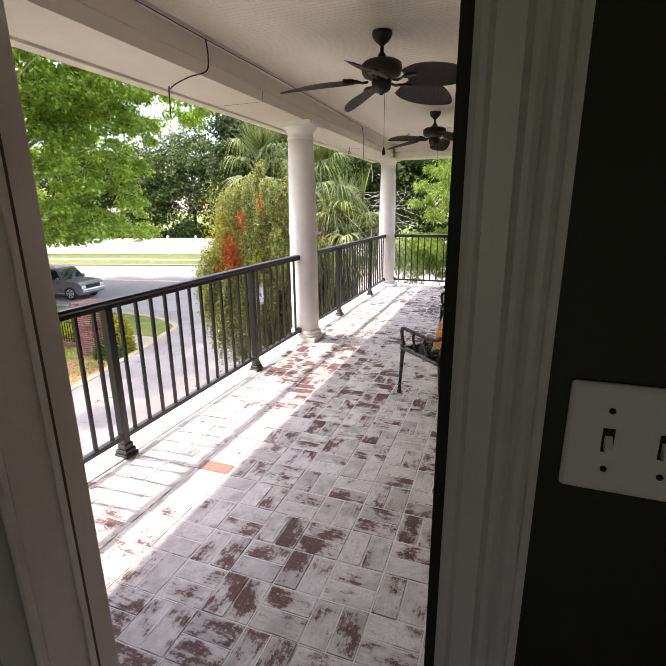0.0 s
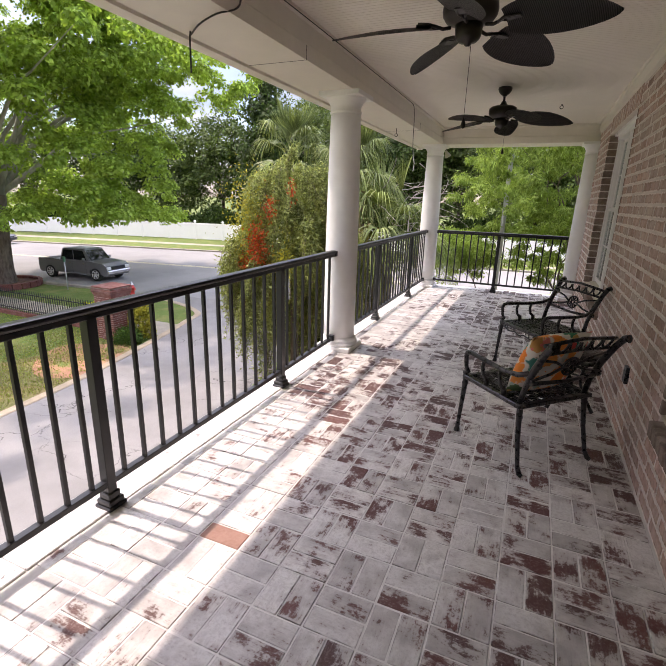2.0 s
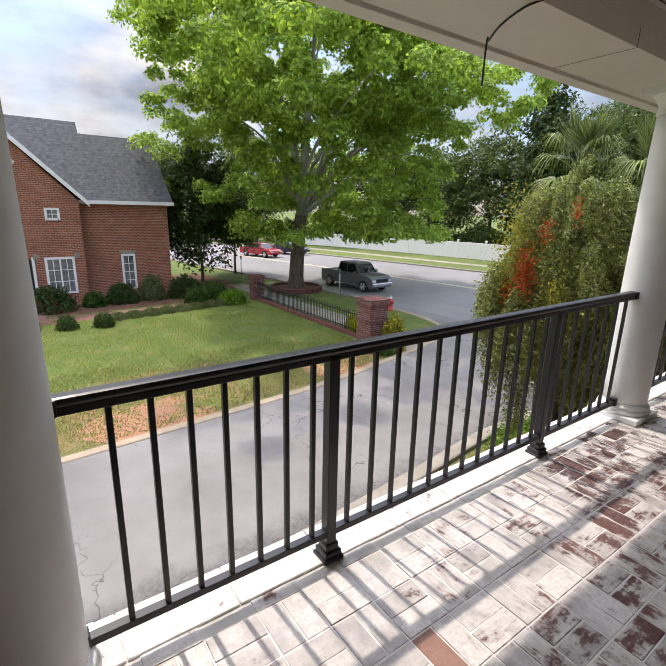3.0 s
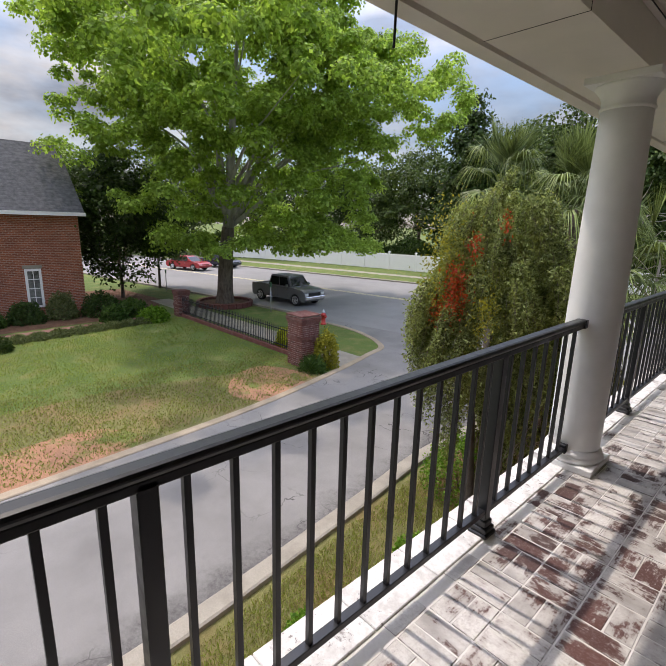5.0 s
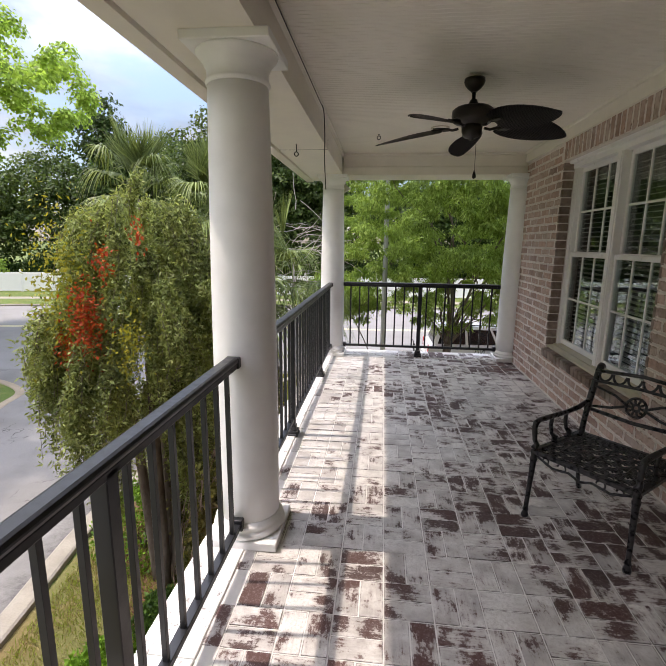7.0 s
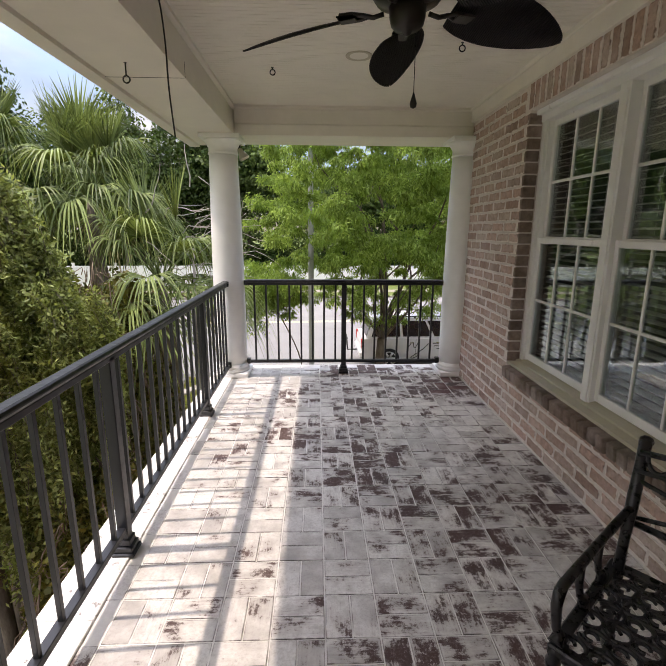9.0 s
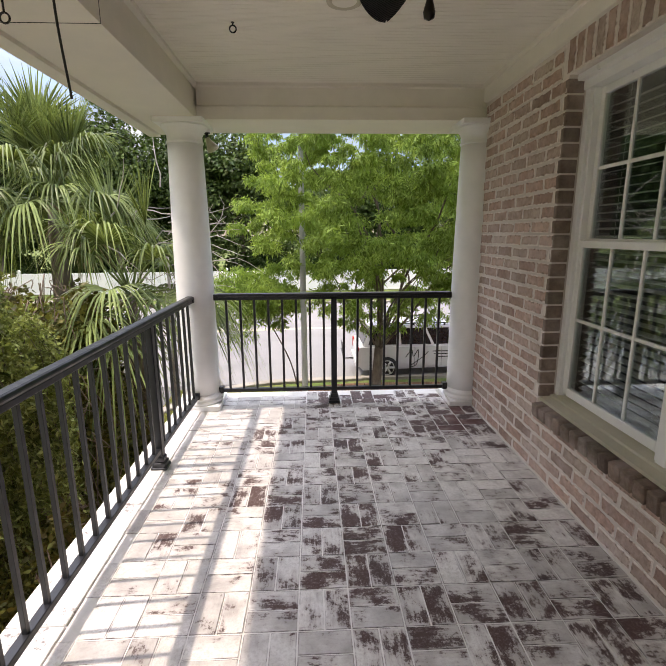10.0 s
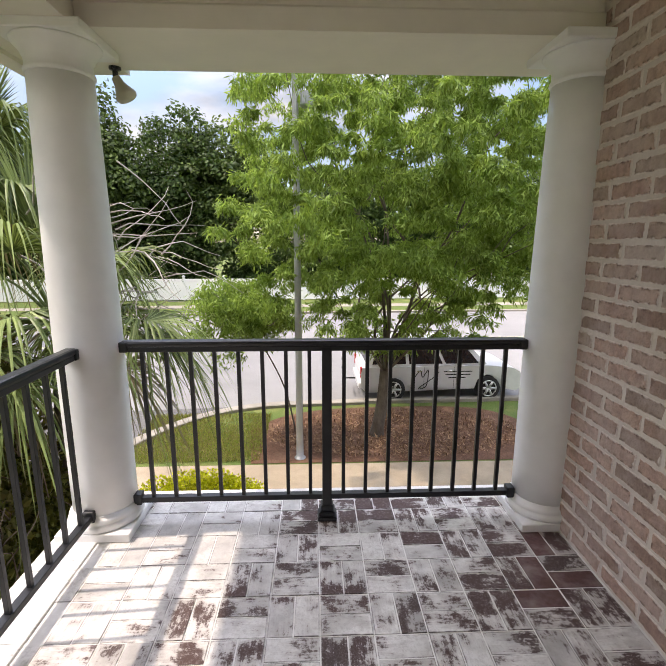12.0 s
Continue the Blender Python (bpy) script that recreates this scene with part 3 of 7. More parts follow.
# driveway: inner edge beside the building, outer edge along the lawn
inner = bend([(-6.1, -30), (-5.95, -14), (-5.8, -5), (-5.72, 0.0), (-5.75, 3.0), (-6.2, 7.0), (-6.55, 10.0), (-6.3, 14.0), (-5.5, 17.4), (-3.3, 19.6), (0.5, 20.1)])
outer = bend([(-10.4, -30), (-10.4, -14), (-10.4, -6), (-10.45, -2), (-10.5, 0.5), (-10.8, 3.8), (-11.3, 8.2), (-12.2, 12.2), (-12.9, 14.6), (-13.6, 16.2), (-16.5, 17.3), (-21, 17.2)])
sheet("driveway", inner + [(0.5, 22), (-21, 22)] + outer[::-1], GROUND + 0.004, M_DRIVE, "grey worn asphalt driveway")
far_k = [(-140, 8.0), (-90, 20.0), (-47.7, 29.8), (-26, 34.8), (-12.7, 37.1), (10, 38.5), (120, 42.0)]
near_k = [(-140, -6.0), (-90, 5.0), (-48, 13.5), (-30, 16.6), (-21, 17.6), (-10, 19.4), (0.5, 20.1), (20, 20.6), (120, 24.0)]
sheet("road", near_k + far_k[::-1], GROUND + 0.008, M_STREET, "pale sunlit two-lane asphalt street")
kerb("kerb_inner", inner, 0.32, 0.10, M_KERB)
kerb("kerb_outer", outer, 0.26, 0.035, M_WALK)
kerb("kerb_far", bend(far_k), 0.3, 0.14, M_KERB)
kerb("kerb_near", [(0.5, 20.1), (20, 20.6), (120, 24.0)], 0.25, 0.12, M_KERB)
kerb("kerb_west", near_k[:5], 0.25, 0.12, M_KERB)
M_LINE = plain("road_line_paint", (0.62, 0.55, 0.30), 0.7, vary=0.15)
for off in (0.0, 0.28):
    kerb("lane_line", [(x0 * 0.5 + x1 * 0.5, y0 * 0.5 + y1 * 0.5 + off) for (x0, y0), (x1, y1) in zip([near_k[i] for i in (0, 1, 2, 3, 5, 6, 8)], far_k)], 0.11, 0.014, M_LINE)
# walks and beds
sheet("pavement_far", [(-90, 24.5), (-47, 35.0), (-26, 39.4), (-12, 40.8), (30, 42.5), (30, 44), (-12, 42.2), (-26, 40.8), (-47, 36.6), (-90, 26)], GROUND + 0.006, M_KERB, "concrete pavement along the white fence")
sheet("pavement_west", [(-12.4, 12.75), (-12.9, 14.2), (-30, 14.0), (-30, 12.75)], GROUND + 0.01, M_KERB, "concrete pavement behind the brick pillar")
sheet("pavement_end", [(-5.9, 14.9), (30, 14.9), (30, 16.15), (-5.7, 16.15)], GROUND + 0.006, M_WALK, "tan concrete pavement")
sheet("mulch_bed", bend([(-2.5, 16.2), (-2.6, 18.2), (-1.2, 19.4), (1.5, 19.7), (4.0, 19.4), (5.0, 17.8), (4.6, 16.2)]), GROUND + 0.014, M_MULCH, "red-brown pine mulch bed round a tree")
sheet("planting_bed", bend([(-2.4, 2.0), (-4.3, 3.0), (-4.6, 6.0), (-4.9, 8.0), (-5.9, 9.2), (-6.0, 13.0), (-2.4, 14.5)]), GROUND + 0.012, M_MULCH, "mulched planting bed beside the building")
sheet("verge", [(-6.0, -2), (-5.6, 3.0), (-6.05, 7.0), (-6.3, 9.4), (-5.0, 8.6), (-4.5, 6.2), (-4.2, 3.0), (-4.2, -2)], GROUND + 0.009, M_DRY, "dry yellow-green grass verge")
sheet("dry_lawn", bend([(-10.55, -4), (-10.65, 2.0), (-11.1, 7.0), (-11.9, 11.0), (-13.0, 11.5), (-14.2, 9.0), (-15.0, 5.0), (-14.5, 0.0), (-14, -5)]), GROUND + 0.009, M_DRY, "dry patchy lawn edge")
sheet("bare_soil", bend([(-11.5, 8.6), (-11.9, 10.8), (-12.8, 11.2), (-14.2, 10.6), (-14.0, 9.3), (-12.6, 8.2), (-11.5, 8.6)], 4), GROUND + 0.014, M_CLAY, "bare orange clay patch on the lawn")
sheet("bare_soil_near", bend([(-10.8, 2.2), (-10.9, 4.2), (-11.4, 5.2), (-12.6, 4.4), (-12.4, 2.4), (-11.5, 1.6), (-10.8, 2.2)], 4), GROUND + 0.014, M_CLAY, "bare orange clay patch on the lawn")

# ---- walls, windows, entrance ----
COURSE, BRICK_L = 0.0826, 0.245
WIN_Z0, WIN_Z1 = 0.50, 2.325
WINDOWS = [("window_1", 1.36, 3.16), ("window_2", 5.74, 7.54)]
bm = B()
spans = [NEAR - 0.25, WINDOWS[0][1], WINDOWS[0][2], WINDOWS[1][1], WINDOWS[1][2], 9.14]
for i, (a, b) in enumerate(zip(spans, spans[1:])):
    if i % 2 == 0:
        box(bm, WALL + 0.005, a, -0.35, 0.50, b, CEIL + 0.1)
    else:
        box(bm, WALL + 0.005, a, -0.35, 0.50, b, WIN_Z0 - 0.08)
        box(bm, WALL + 0.005, a, WIN_Z1, 0.50, b, CEIL + 0.1)
structure("wall_east", bm, M_MORTAR, "pinkish-brown washed brick wall with pale mortar")
DOOR_L, DOOR_R, DOOR_H = -0.925, -0.042, 2.2
bm = B()
box(bm, -2.42, 0.47, -0.35, DOOR_L - 0.03, NEAR - 0.007, CEIL + 0.1)
box(bm, DOOR_R + 0.03, 0.47, -0.35, WALL + 0.005, NEAR - 0.007, CEIL + 0.1)
box(bm, DOOR_L - 0.03, 0.47, DOOR_H, DOOR_R + 0.03, NEAR - 0.007, CEIL + 0.1)
structure("wall_entrance", bm, M_MORTAR, "brick entrance wall at the porch end")

# the room behind the entrance, kept dark
bm = B()
box(bm, DOOR_R + 0.032, 0.46, 0, 3.0, 0.469, 2.7)
box(bm, -3.0, 0.46, 0, DOOR_L - 0.032, 0.469, 2.7)
box(bm, DOOR_L - 0.032, 0.46, DOOR_H, DOOR_R + 0.032, 0.469, 2.7)
structure("wall_room", bm, M_GREEN, "dark green painted interior wall")
# unseen side and back walls; the back opening is added to let skylight in
bm = B()
box(bm, -3.05, -3.5, 0, -3.0, 0.46, 2.7); box(bm, 3.0, -3.5, 0, 3.05, 0.46, 2.7); box(bm, -3.05, -3.55, 0, 3.05, -3.5, 0.75); box(bm, -3.05, -3.55, 2.2, 3.05, -3.5, 2.7); box(bm, -3.05, -3.55, 0.75, -1.15, -3.5, 2.2); box(bm, 1.15, -3.55, 0.75, 3.05, -3.5, 2.2)
structure("wall_room_back", bm, M_GREEN)
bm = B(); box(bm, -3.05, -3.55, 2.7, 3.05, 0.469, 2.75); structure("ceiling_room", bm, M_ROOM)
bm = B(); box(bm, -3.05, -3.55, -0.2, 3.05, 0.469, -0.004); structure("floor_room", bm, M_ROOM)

# door frame: lining, seal and moulded inside casing
frame_ob = thing("door_1", "open entrance doorway with tan jamb and grey-white casing", "doorway", (0, 0, 0), 0, "", "structure")
bm = B()
box(bm, DOOR_L - 0.03, 0.545, 0, DOOR_L, NEAR + 0.004, DOOR_H, 0.002)
box(bm, DOOR_L - 0.03, 0.462, 0, DOOR_L - 0.014, 0.545, DOOR_H)
box(bm, DOOR_L, 0.640, 0, DOOR_L + 0.012, 0.655, DOOR_H, 0.003)
part("jamb", bm, M_TAN, frame_ob, "tan painted jamb with a stop bead")
bm = B()
box(bm, DOOR_L + 0.0, 0.656, 0, DOOR_L + 0.006, 0.664, DOOR_H)
part("seal", bm, plain("brown_seal", (0.10, 0.075, 0.05), 0.7), frame_ob)
bm = B()
box(bm, DOOR_R + 0.002, 0.48, 0, DOOR_R + 0.03, NEAR + 0.004, DOOR_H, 0.002)
part("jamb", bm, M_CASING, frame_ob)
bm = B()
box(bm, DOOR_R - 0.008, 0.452, 0, DOOR_R + 0.004, 0.50, DOOR_H)
part("seal", bm, M_BLACK, frame_ob)
bm = B()
box(bm, DOOR_L, 0.46, DOOR_H - 0.03, DOOR_R, NEAR, DOOR_H)
part("jamb", bm, M_CASING, frame_ob)
bm = B()
prism(bm, [(-0.038, 0.462), (-0.038, 0.452), (-0.0316, 0.449), (-0.0252, 0.45), (-0.0204, 0.455), (0.0036, 0.455), (0.006, 0.451), (0.01, 0.446), (0.0156, 0.445), (0.0212, 0.449), (0.0236, 0.443), (0.0292, 0.438), (0.0356, 0.437), (0.0404, 0.441), (0.042, 0.436), (0.05, 0.434), (0.0516, 0.462)], "z", 0.0, 2.32)
part("casing", bm, M_CASING, frame_ob, "moulded grey-white casing")
bm = B()
box(bm, DOOR_R - 0.004, 0.4485, 0.93, DOOR_R + 0.004, 0.452, 1.0, 0.001)
part("strike_plate", bm, M_BLACK, frame_ob)
leaf_ob = thing("door_leaf", "open glazed door leaf standing back into the room", "door", (DOOR_L - 0.012, 0.6, 0))
bm = B()
for y0, y1 in ((-0.86, -0.76), (-0.075, -0.058)):
    box(bm, -0.02, y0, 0.01, 0.02, y1, 2.15, 0.003)
box(bm, -0.02, -0.76, 0.01, 0.02, -0.075, 0.2, 0.003); box(bm, -0.02, -0.76, 2.0, 0.02, -0.075, 2.15, 0.003)
part("leaf_frame", bm, M_TAN, leaf_ob)
bm = B(); box(bm, -0.004, -0.76, 0.2, 0.004, -0.075, 2.0)
pane = part("pane", bm, M_GLASS, leaf_ob); pane.visible_shadow = False

switch = thing("light_switch", "white double toggle switch plate on a dark green wall", "light switch", (0.072, 0.459, 1.23))
bm = B(); box(bm, 0, -0.007, 0, 0.118, 0, 0.112, 0.004, 2); part("plate", bm, M_VINYL, switch)
for i in range(2):
    x = 0.036 + i * 0.046
    bm = B(); box(bm, x - 0.005, -0.0085, 0.044, x + 0.005, -0.0068, 0.068); part("slot", bm, M_BLACK, switch)
    bm = B(); prism(bm, [(-0.0075, 0.062), (-0.018, 0.052), (-0.018, 0.046), (-0.0075, 0.048)], "x", x - 0.0032, x + 0.0032); part("toggle", bm, M_VINYL, switch)
    for z in (0.026, 0.086):
        bm = B(); lathe(bm, [(0.003, 0), (0.003, 0.0015), (0.0, 0.002)], 10); bmesh.ops.rotate(bm, verts=bm.verts[:], cent=(0, 0, 0), matrix=Matrix.Rotation(radians(90), 3, "X")); bmesh.ops.translate(bm, verts=bm.verts[:], vec=(x, -0.0068, z)); part("screw", bm, M_CAST, switch)

# windows: paired double-hung sashes with grilles
def window(name, y0, y1):
    win = thing(name, "white paired double-hung window with divided panes", "window", (0, 0, 0), 0, "", "structure")
    X = WALL + 0.10
    mid = (y0 + y1) / 2
    def bar(kind, a, b, c, d, e, f, parent, mat=M_VINYL, bev=0.003):
        bm = B(); box(bm, a, b, c, d, e, f, bev); return part(kind, bm, mat, parent)
    bar("casing", X, y0 + 0.004, WIN_Z0, X + 0.09, y0 + 0.045, WIN_Z1, win)
    bar("casing", X, y1 - 0.045, WIN_Z0, X + 0.09, y1 - 0.004, WIN_Z1, win)
    bar("head", X - 0.012, y0, WIN_Z1 - 0.075, X + 0.09, y1, WIN_Z1 + 0.004, win)
    bar("head_drip", X - 0.05, y0 + 0.002, WIN_Z1 - 0.03, X, y1 - 0.002, WIN_Z1 + 0.003, win)
    bar("inner_stop", X + 0.02, y0 + 0.045, WIN_Z0, X + 0.09, y0 + 0.062, WIN_Z1 - 0.07, win)
    bar("inner_stop", X + 0.02, y1 - 0.062, WIN_Z0, X + 0.09, y1 - 0.045, WIN_Z1 - 0.07, win)
    bar("mullion", X - 0.006, mid - 0.045, WIN_Z0, X + 0.09, mid + 0.045, WIN_Z1 - 0.07, win)
    bar("mullion", X - 0.014, mid - 0.03, WIN_Z0 + 0.01, X, mid + 0.03, WIN_Z1 - 0.075, win)
    bm = B()
    prism(bm, [(WALL + 0.012, WIN_Z0 - 0.022), (WALL + 0.012, WIN_Z0 - 0.004), (X - 0.03, WIN_Z0 + 0.004), (X - 0.026, WIN_Z0 + 0.014), (X + 0.06, WIN_Z0 + 0.035), (X + 0.06, WIN_Z0 - 0.03)], "y", y0 + 0.002, y1 - 0.002)
    part("sill", bm, M_SILL, win, "beige painted sill")
    for a, b in ((y0 + 0.062, mid - 0.045), (mid + 0.045, y1 - 0.062)):
        for z0, z1, x in ((WIN_Z0 + 0.035, 1.455, X + 0.022), (1.415, WIN_Z1 - 0.075, X + 0.055)):
            sash = bar("sash", x, a, z0, x + 0.03, a + 0.035, z1, win)
            bar("stile", x, b - 0.035, z0, x + 0.03, b, z1, sash)
            bar("bottom_bar", x, a + 0.035, z0, x + 0.03, b - 0.035, z0 + 0.05, sash)
            bar("top_bar", x, a + 0.035, z1 - 0.04, x + 0.03, b - 0.035, z1, sash)
            ga, gb, gz0, gz1 = a + 0.035, b - 0.035, z0 + 0.05, z1 - 0.04
            for i in (1, 2):
                y = ga + (gb - ga) * i / 3
                bar("muntin", x + 0.006, y - 0.009, gz0, x + 0.02, y + 0.009, gz1, sash)
            zm = (gz0 + gz1) / 2
            bar("muntin", x + 0.0075, ga, zm - 0.009, x + 0.0185, gb, zm + 0.009, sash)
            bm = B(); box(bm, x + 0.011, ga, gz0, x + 0.015, gb, gz1)
            p = part("pane", bm, M_GLASS, sash); p.visible_shadow = False
        bl = thing("window_blind", "white slatted blind hanging behind the window panes", "blind", (X + 0.125, (a + b) / 2, WIN_Z0 + 0.04), 0, "window blinds")
        bm = B(); box(bm, -0.022, a - (a + b) / 2, WIN_Z1 - WIN_Z0 - 0.09, 0.022, b - (a + b) / 2, WIN_Z1 - WIN_Z0 - 0.045, 0.003); part("headrail", bm, M_BLIND, bl)
        bm = B(); box(bm, -0.02, a - (a + b) / 2 + 0.01, 0.0, 0.02, b - (a + b) / 2 - 0.01, 0.014, 0.003); part("bottom_slat", bm, M_BLIND, bl)
        bm = B()
        prism(bm, [(-0.023, 0.004), (-0.01, 0.0065), (0.0, 0.0072), (0.01, 0.0065), (0.023, 0.004), (0.023, 0.002), (0.0, 0.005), (-0.023, 0.002)], "y", a - (a + b) / 2 + 0.01, b - (a + b) / 2 - 0.01)
        me = mesh("slat", bm, M_BLIND)
        for i in range(38):
            ob = part("slat", me, M_BLIND, bl)
            ob.matrix_basis = pose(0, 0, 0.04 + i * 0.0425, 0, -13, 0)
        for y in (-0.22, 0.22):
            bm = B(); tube(bm, [(-0.024, y, 0.01), (-0.024, y, WIN_Z1 - WIN_Z0 - 0.09)], 0.0012, 5); part("cord", bm, M_BLIND, bl)
    # near-black colour stands in for the darkness of the room behind the panes
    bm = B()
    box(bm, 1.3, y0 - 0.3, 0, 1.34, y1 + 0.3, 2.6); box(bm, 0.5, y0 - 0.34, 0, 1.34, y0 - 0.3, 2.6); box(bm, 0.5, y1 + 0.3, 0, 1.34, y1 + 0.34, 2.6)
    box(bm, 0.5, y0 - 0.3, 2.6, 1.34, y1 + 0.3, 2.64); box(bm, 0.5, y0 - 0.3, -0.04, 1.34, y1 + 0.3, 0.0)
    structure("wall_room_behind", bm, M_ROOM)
    return win
for n, a, b in WINDOWS:
    window(n, a, b)

# plain body of the building below, beside and above
bm = B()
box(bm, -2.2, -8, GROUND - 0.2, 9.0, 9.05, -0.36)
box(bm, 3.06, -3.55, -0.36, 9.0, 9.05, 2.9); box(bm, -2.42, -3.56, -0.36, -3.06 + 0.5, 0.47, 2.9)
structure("wall_building", bm, M_RED, "plain brick body of the building")
# unseen slab, added above the ceiling to block the sun
bm = B()
prism(bm, [(EAVE - 0.05, 2.68), (9.4, 2.78), (3.4, 5.4)], "y", -3.8, 9.45)
structure("roof", bm, M_ROOF, "grey shingle roof slab over the porch, out of view, keeping the sun off")

# ---- fans ----
def ceiling_fan(x, y, turn, drop, hang=0.0):
    fan = thing("ceiling_fan", "dark bronze ceiling fan with woven palm-leaf blades", "ceiling fan", (x, y, CEIL), turn, "porch ceiling fans")
    bm = B(); lathe(bm, [(0.066, 0.0), (0.068, -0.018), (0.06, -0.04), (0.042, -0.062), (0.024, -0.075), (0.02, -0.082)], 32); part("canopy", bm, M_FAN, fan)
    bm = B(); lathe(bm, [(0.0125, -0.07 + hang), (0.0125, -0.125), (0.022, -0.13), (0.03, -0.15), (0.05, -0.17)], 20); part("downrod", bm, M_FAN, fan)
    bm = B(); lathe(bm, [(0.05, -0.168), (0.11, -0.178), (0.134, -0.195), (0.138, -0.225), (0.134, -0.25), (0.118, -0.272), (0.075, -0.285), (0.07, -0.29)], 40); part("motor", bm, M_FAN, fan)
    bm = B(); lathe(bm, [(0.07, -0.288), (0.066, -0.33), (0.06, -0.352), (0.046, -0.366), (0.02, -0.372), (0.012, -0.384), (0.0, -0.386)], 32); part("switch_housing", bm, M_FAN, fan)
    bm = B()
    n, m = 26, 10
    rows = []
    for i in range(n + 1):
        s = i / n
        r = 0.19 + 0.51 * s
        w = 0.126 * (math.sin(math.pi * min(1, 0.10 + 0.90 * s) ** 0.82) ** 0.62) if s < 0.999 else 0.004
        w = max(w, 0.02 if s < 0.5 else 0.003)
        rows.append([bm.verts.new((r, w * (2 * j / m - 1), -0.010 * s * s * 4 - 0.022 * (2 * j / m - 1) * w / 0.138 + 0.006 * (1 - (2 * j / m - 1) ** 2))) for j in range(m + 1)])
    for p, q in zip(rows, rows[1:]):
        for j in range(m):
            bm.faces.new((p[j], p[j + 1], q[j + 1], q[j])).smooth = True
    bmesh.ops.solidify(bm, geom=bm.faces[:], thickness=0.006)
    blade_me = mesh("blade", bm, M_BLADE)
    bm = B()
    tube(bm, [(0.09, 0, -0.005), (0.13, 0, -0.012), (0.17, 0.0, 0.0), (0.21, 0.025, 0.0), (0.26, 0.02, 0.002)], 0.009, 8)
    tube(bm, [(0.15, 0, -0.008), (0.19, -0.028, -0.002), (0.26, -0.02, 0.0)], 0.008, 8)
    box(bm, 0.2, -0.035, -0.008, 0.27, 0.035, -0.002, 0.002)
    arm_me = mesh("blade_arm", bm, M_FAN)
    for k in range(5):
        ob = part("blade", blade_me, M_BLADE, fan)
        ob.matrix_basis = pose(0, 0, -0.30, -12, 2, 72 * k)
        arm = part("blade_arm", arm_me, M_FAN, fan)
        arm.matrix_basis = pose(0, 0, -0.297, 0, 0, 72 * k)
    bm = B(); tube(bm, [(0.045, 0.02, -0.35), (0.048, 0.02, -0.45), (0.048, 0.02, -drop + 0.055)], 0.0016, 6); part("pull_chain", bm, M_CAST, fan)
    bm = B(); lathe(bm, [(0.002, 0.06), (0.005, 0.05), (0.011, 0.03), (0.014, 0.018), (0.012, 0.006), (0.0, 0.0)][::-1], 16, (0.048, 0.02, -drop)); part("chain_pull", bm, M_FAN, fan)
    for ob in fan.children[1:]:
        ob.location.z -= hang
    return fan
k = Mat("woven_blade", 0.5)
v = k.pos((1, 1, 1), True)
wv = k.n("ShaderNodeTexWave", Vector=v, Scale=34.0, Distortion=1.5)
k.color(k.ramp(wv.outputs["Fac"], [(0.2, (0.012, 0.010, 0.011)), (0.8, (0.042, 0.034, 0.034))])).bump(wv.outputs["Fac"], 0.6, 0.004)
M_BLADE = k.m
ceiling_fan(-0.87, 3.36, 55, 0.77)
ceiling_fan(-0.89, 6.03, 15, 0.63, 0.03)

# ---- cast chairs, side table, cushion ----
def arc(c, r, a0, a1, n, plane="xz", squash=1.0):
    out = []
    for i in range(n + 1):
        a = radians(a0 + (a1 - a0) * i / n)
        u, w = r * math.cos(a), r * math.sin(a) * squash
        out.append({"xz": (c[0] + u, c[1], c[2] + w), "xy": (c[0] + u, c[1] + w, c[2]), "yz": (c[0], c[1] + u, c[2] + w)}[plane])
    return out

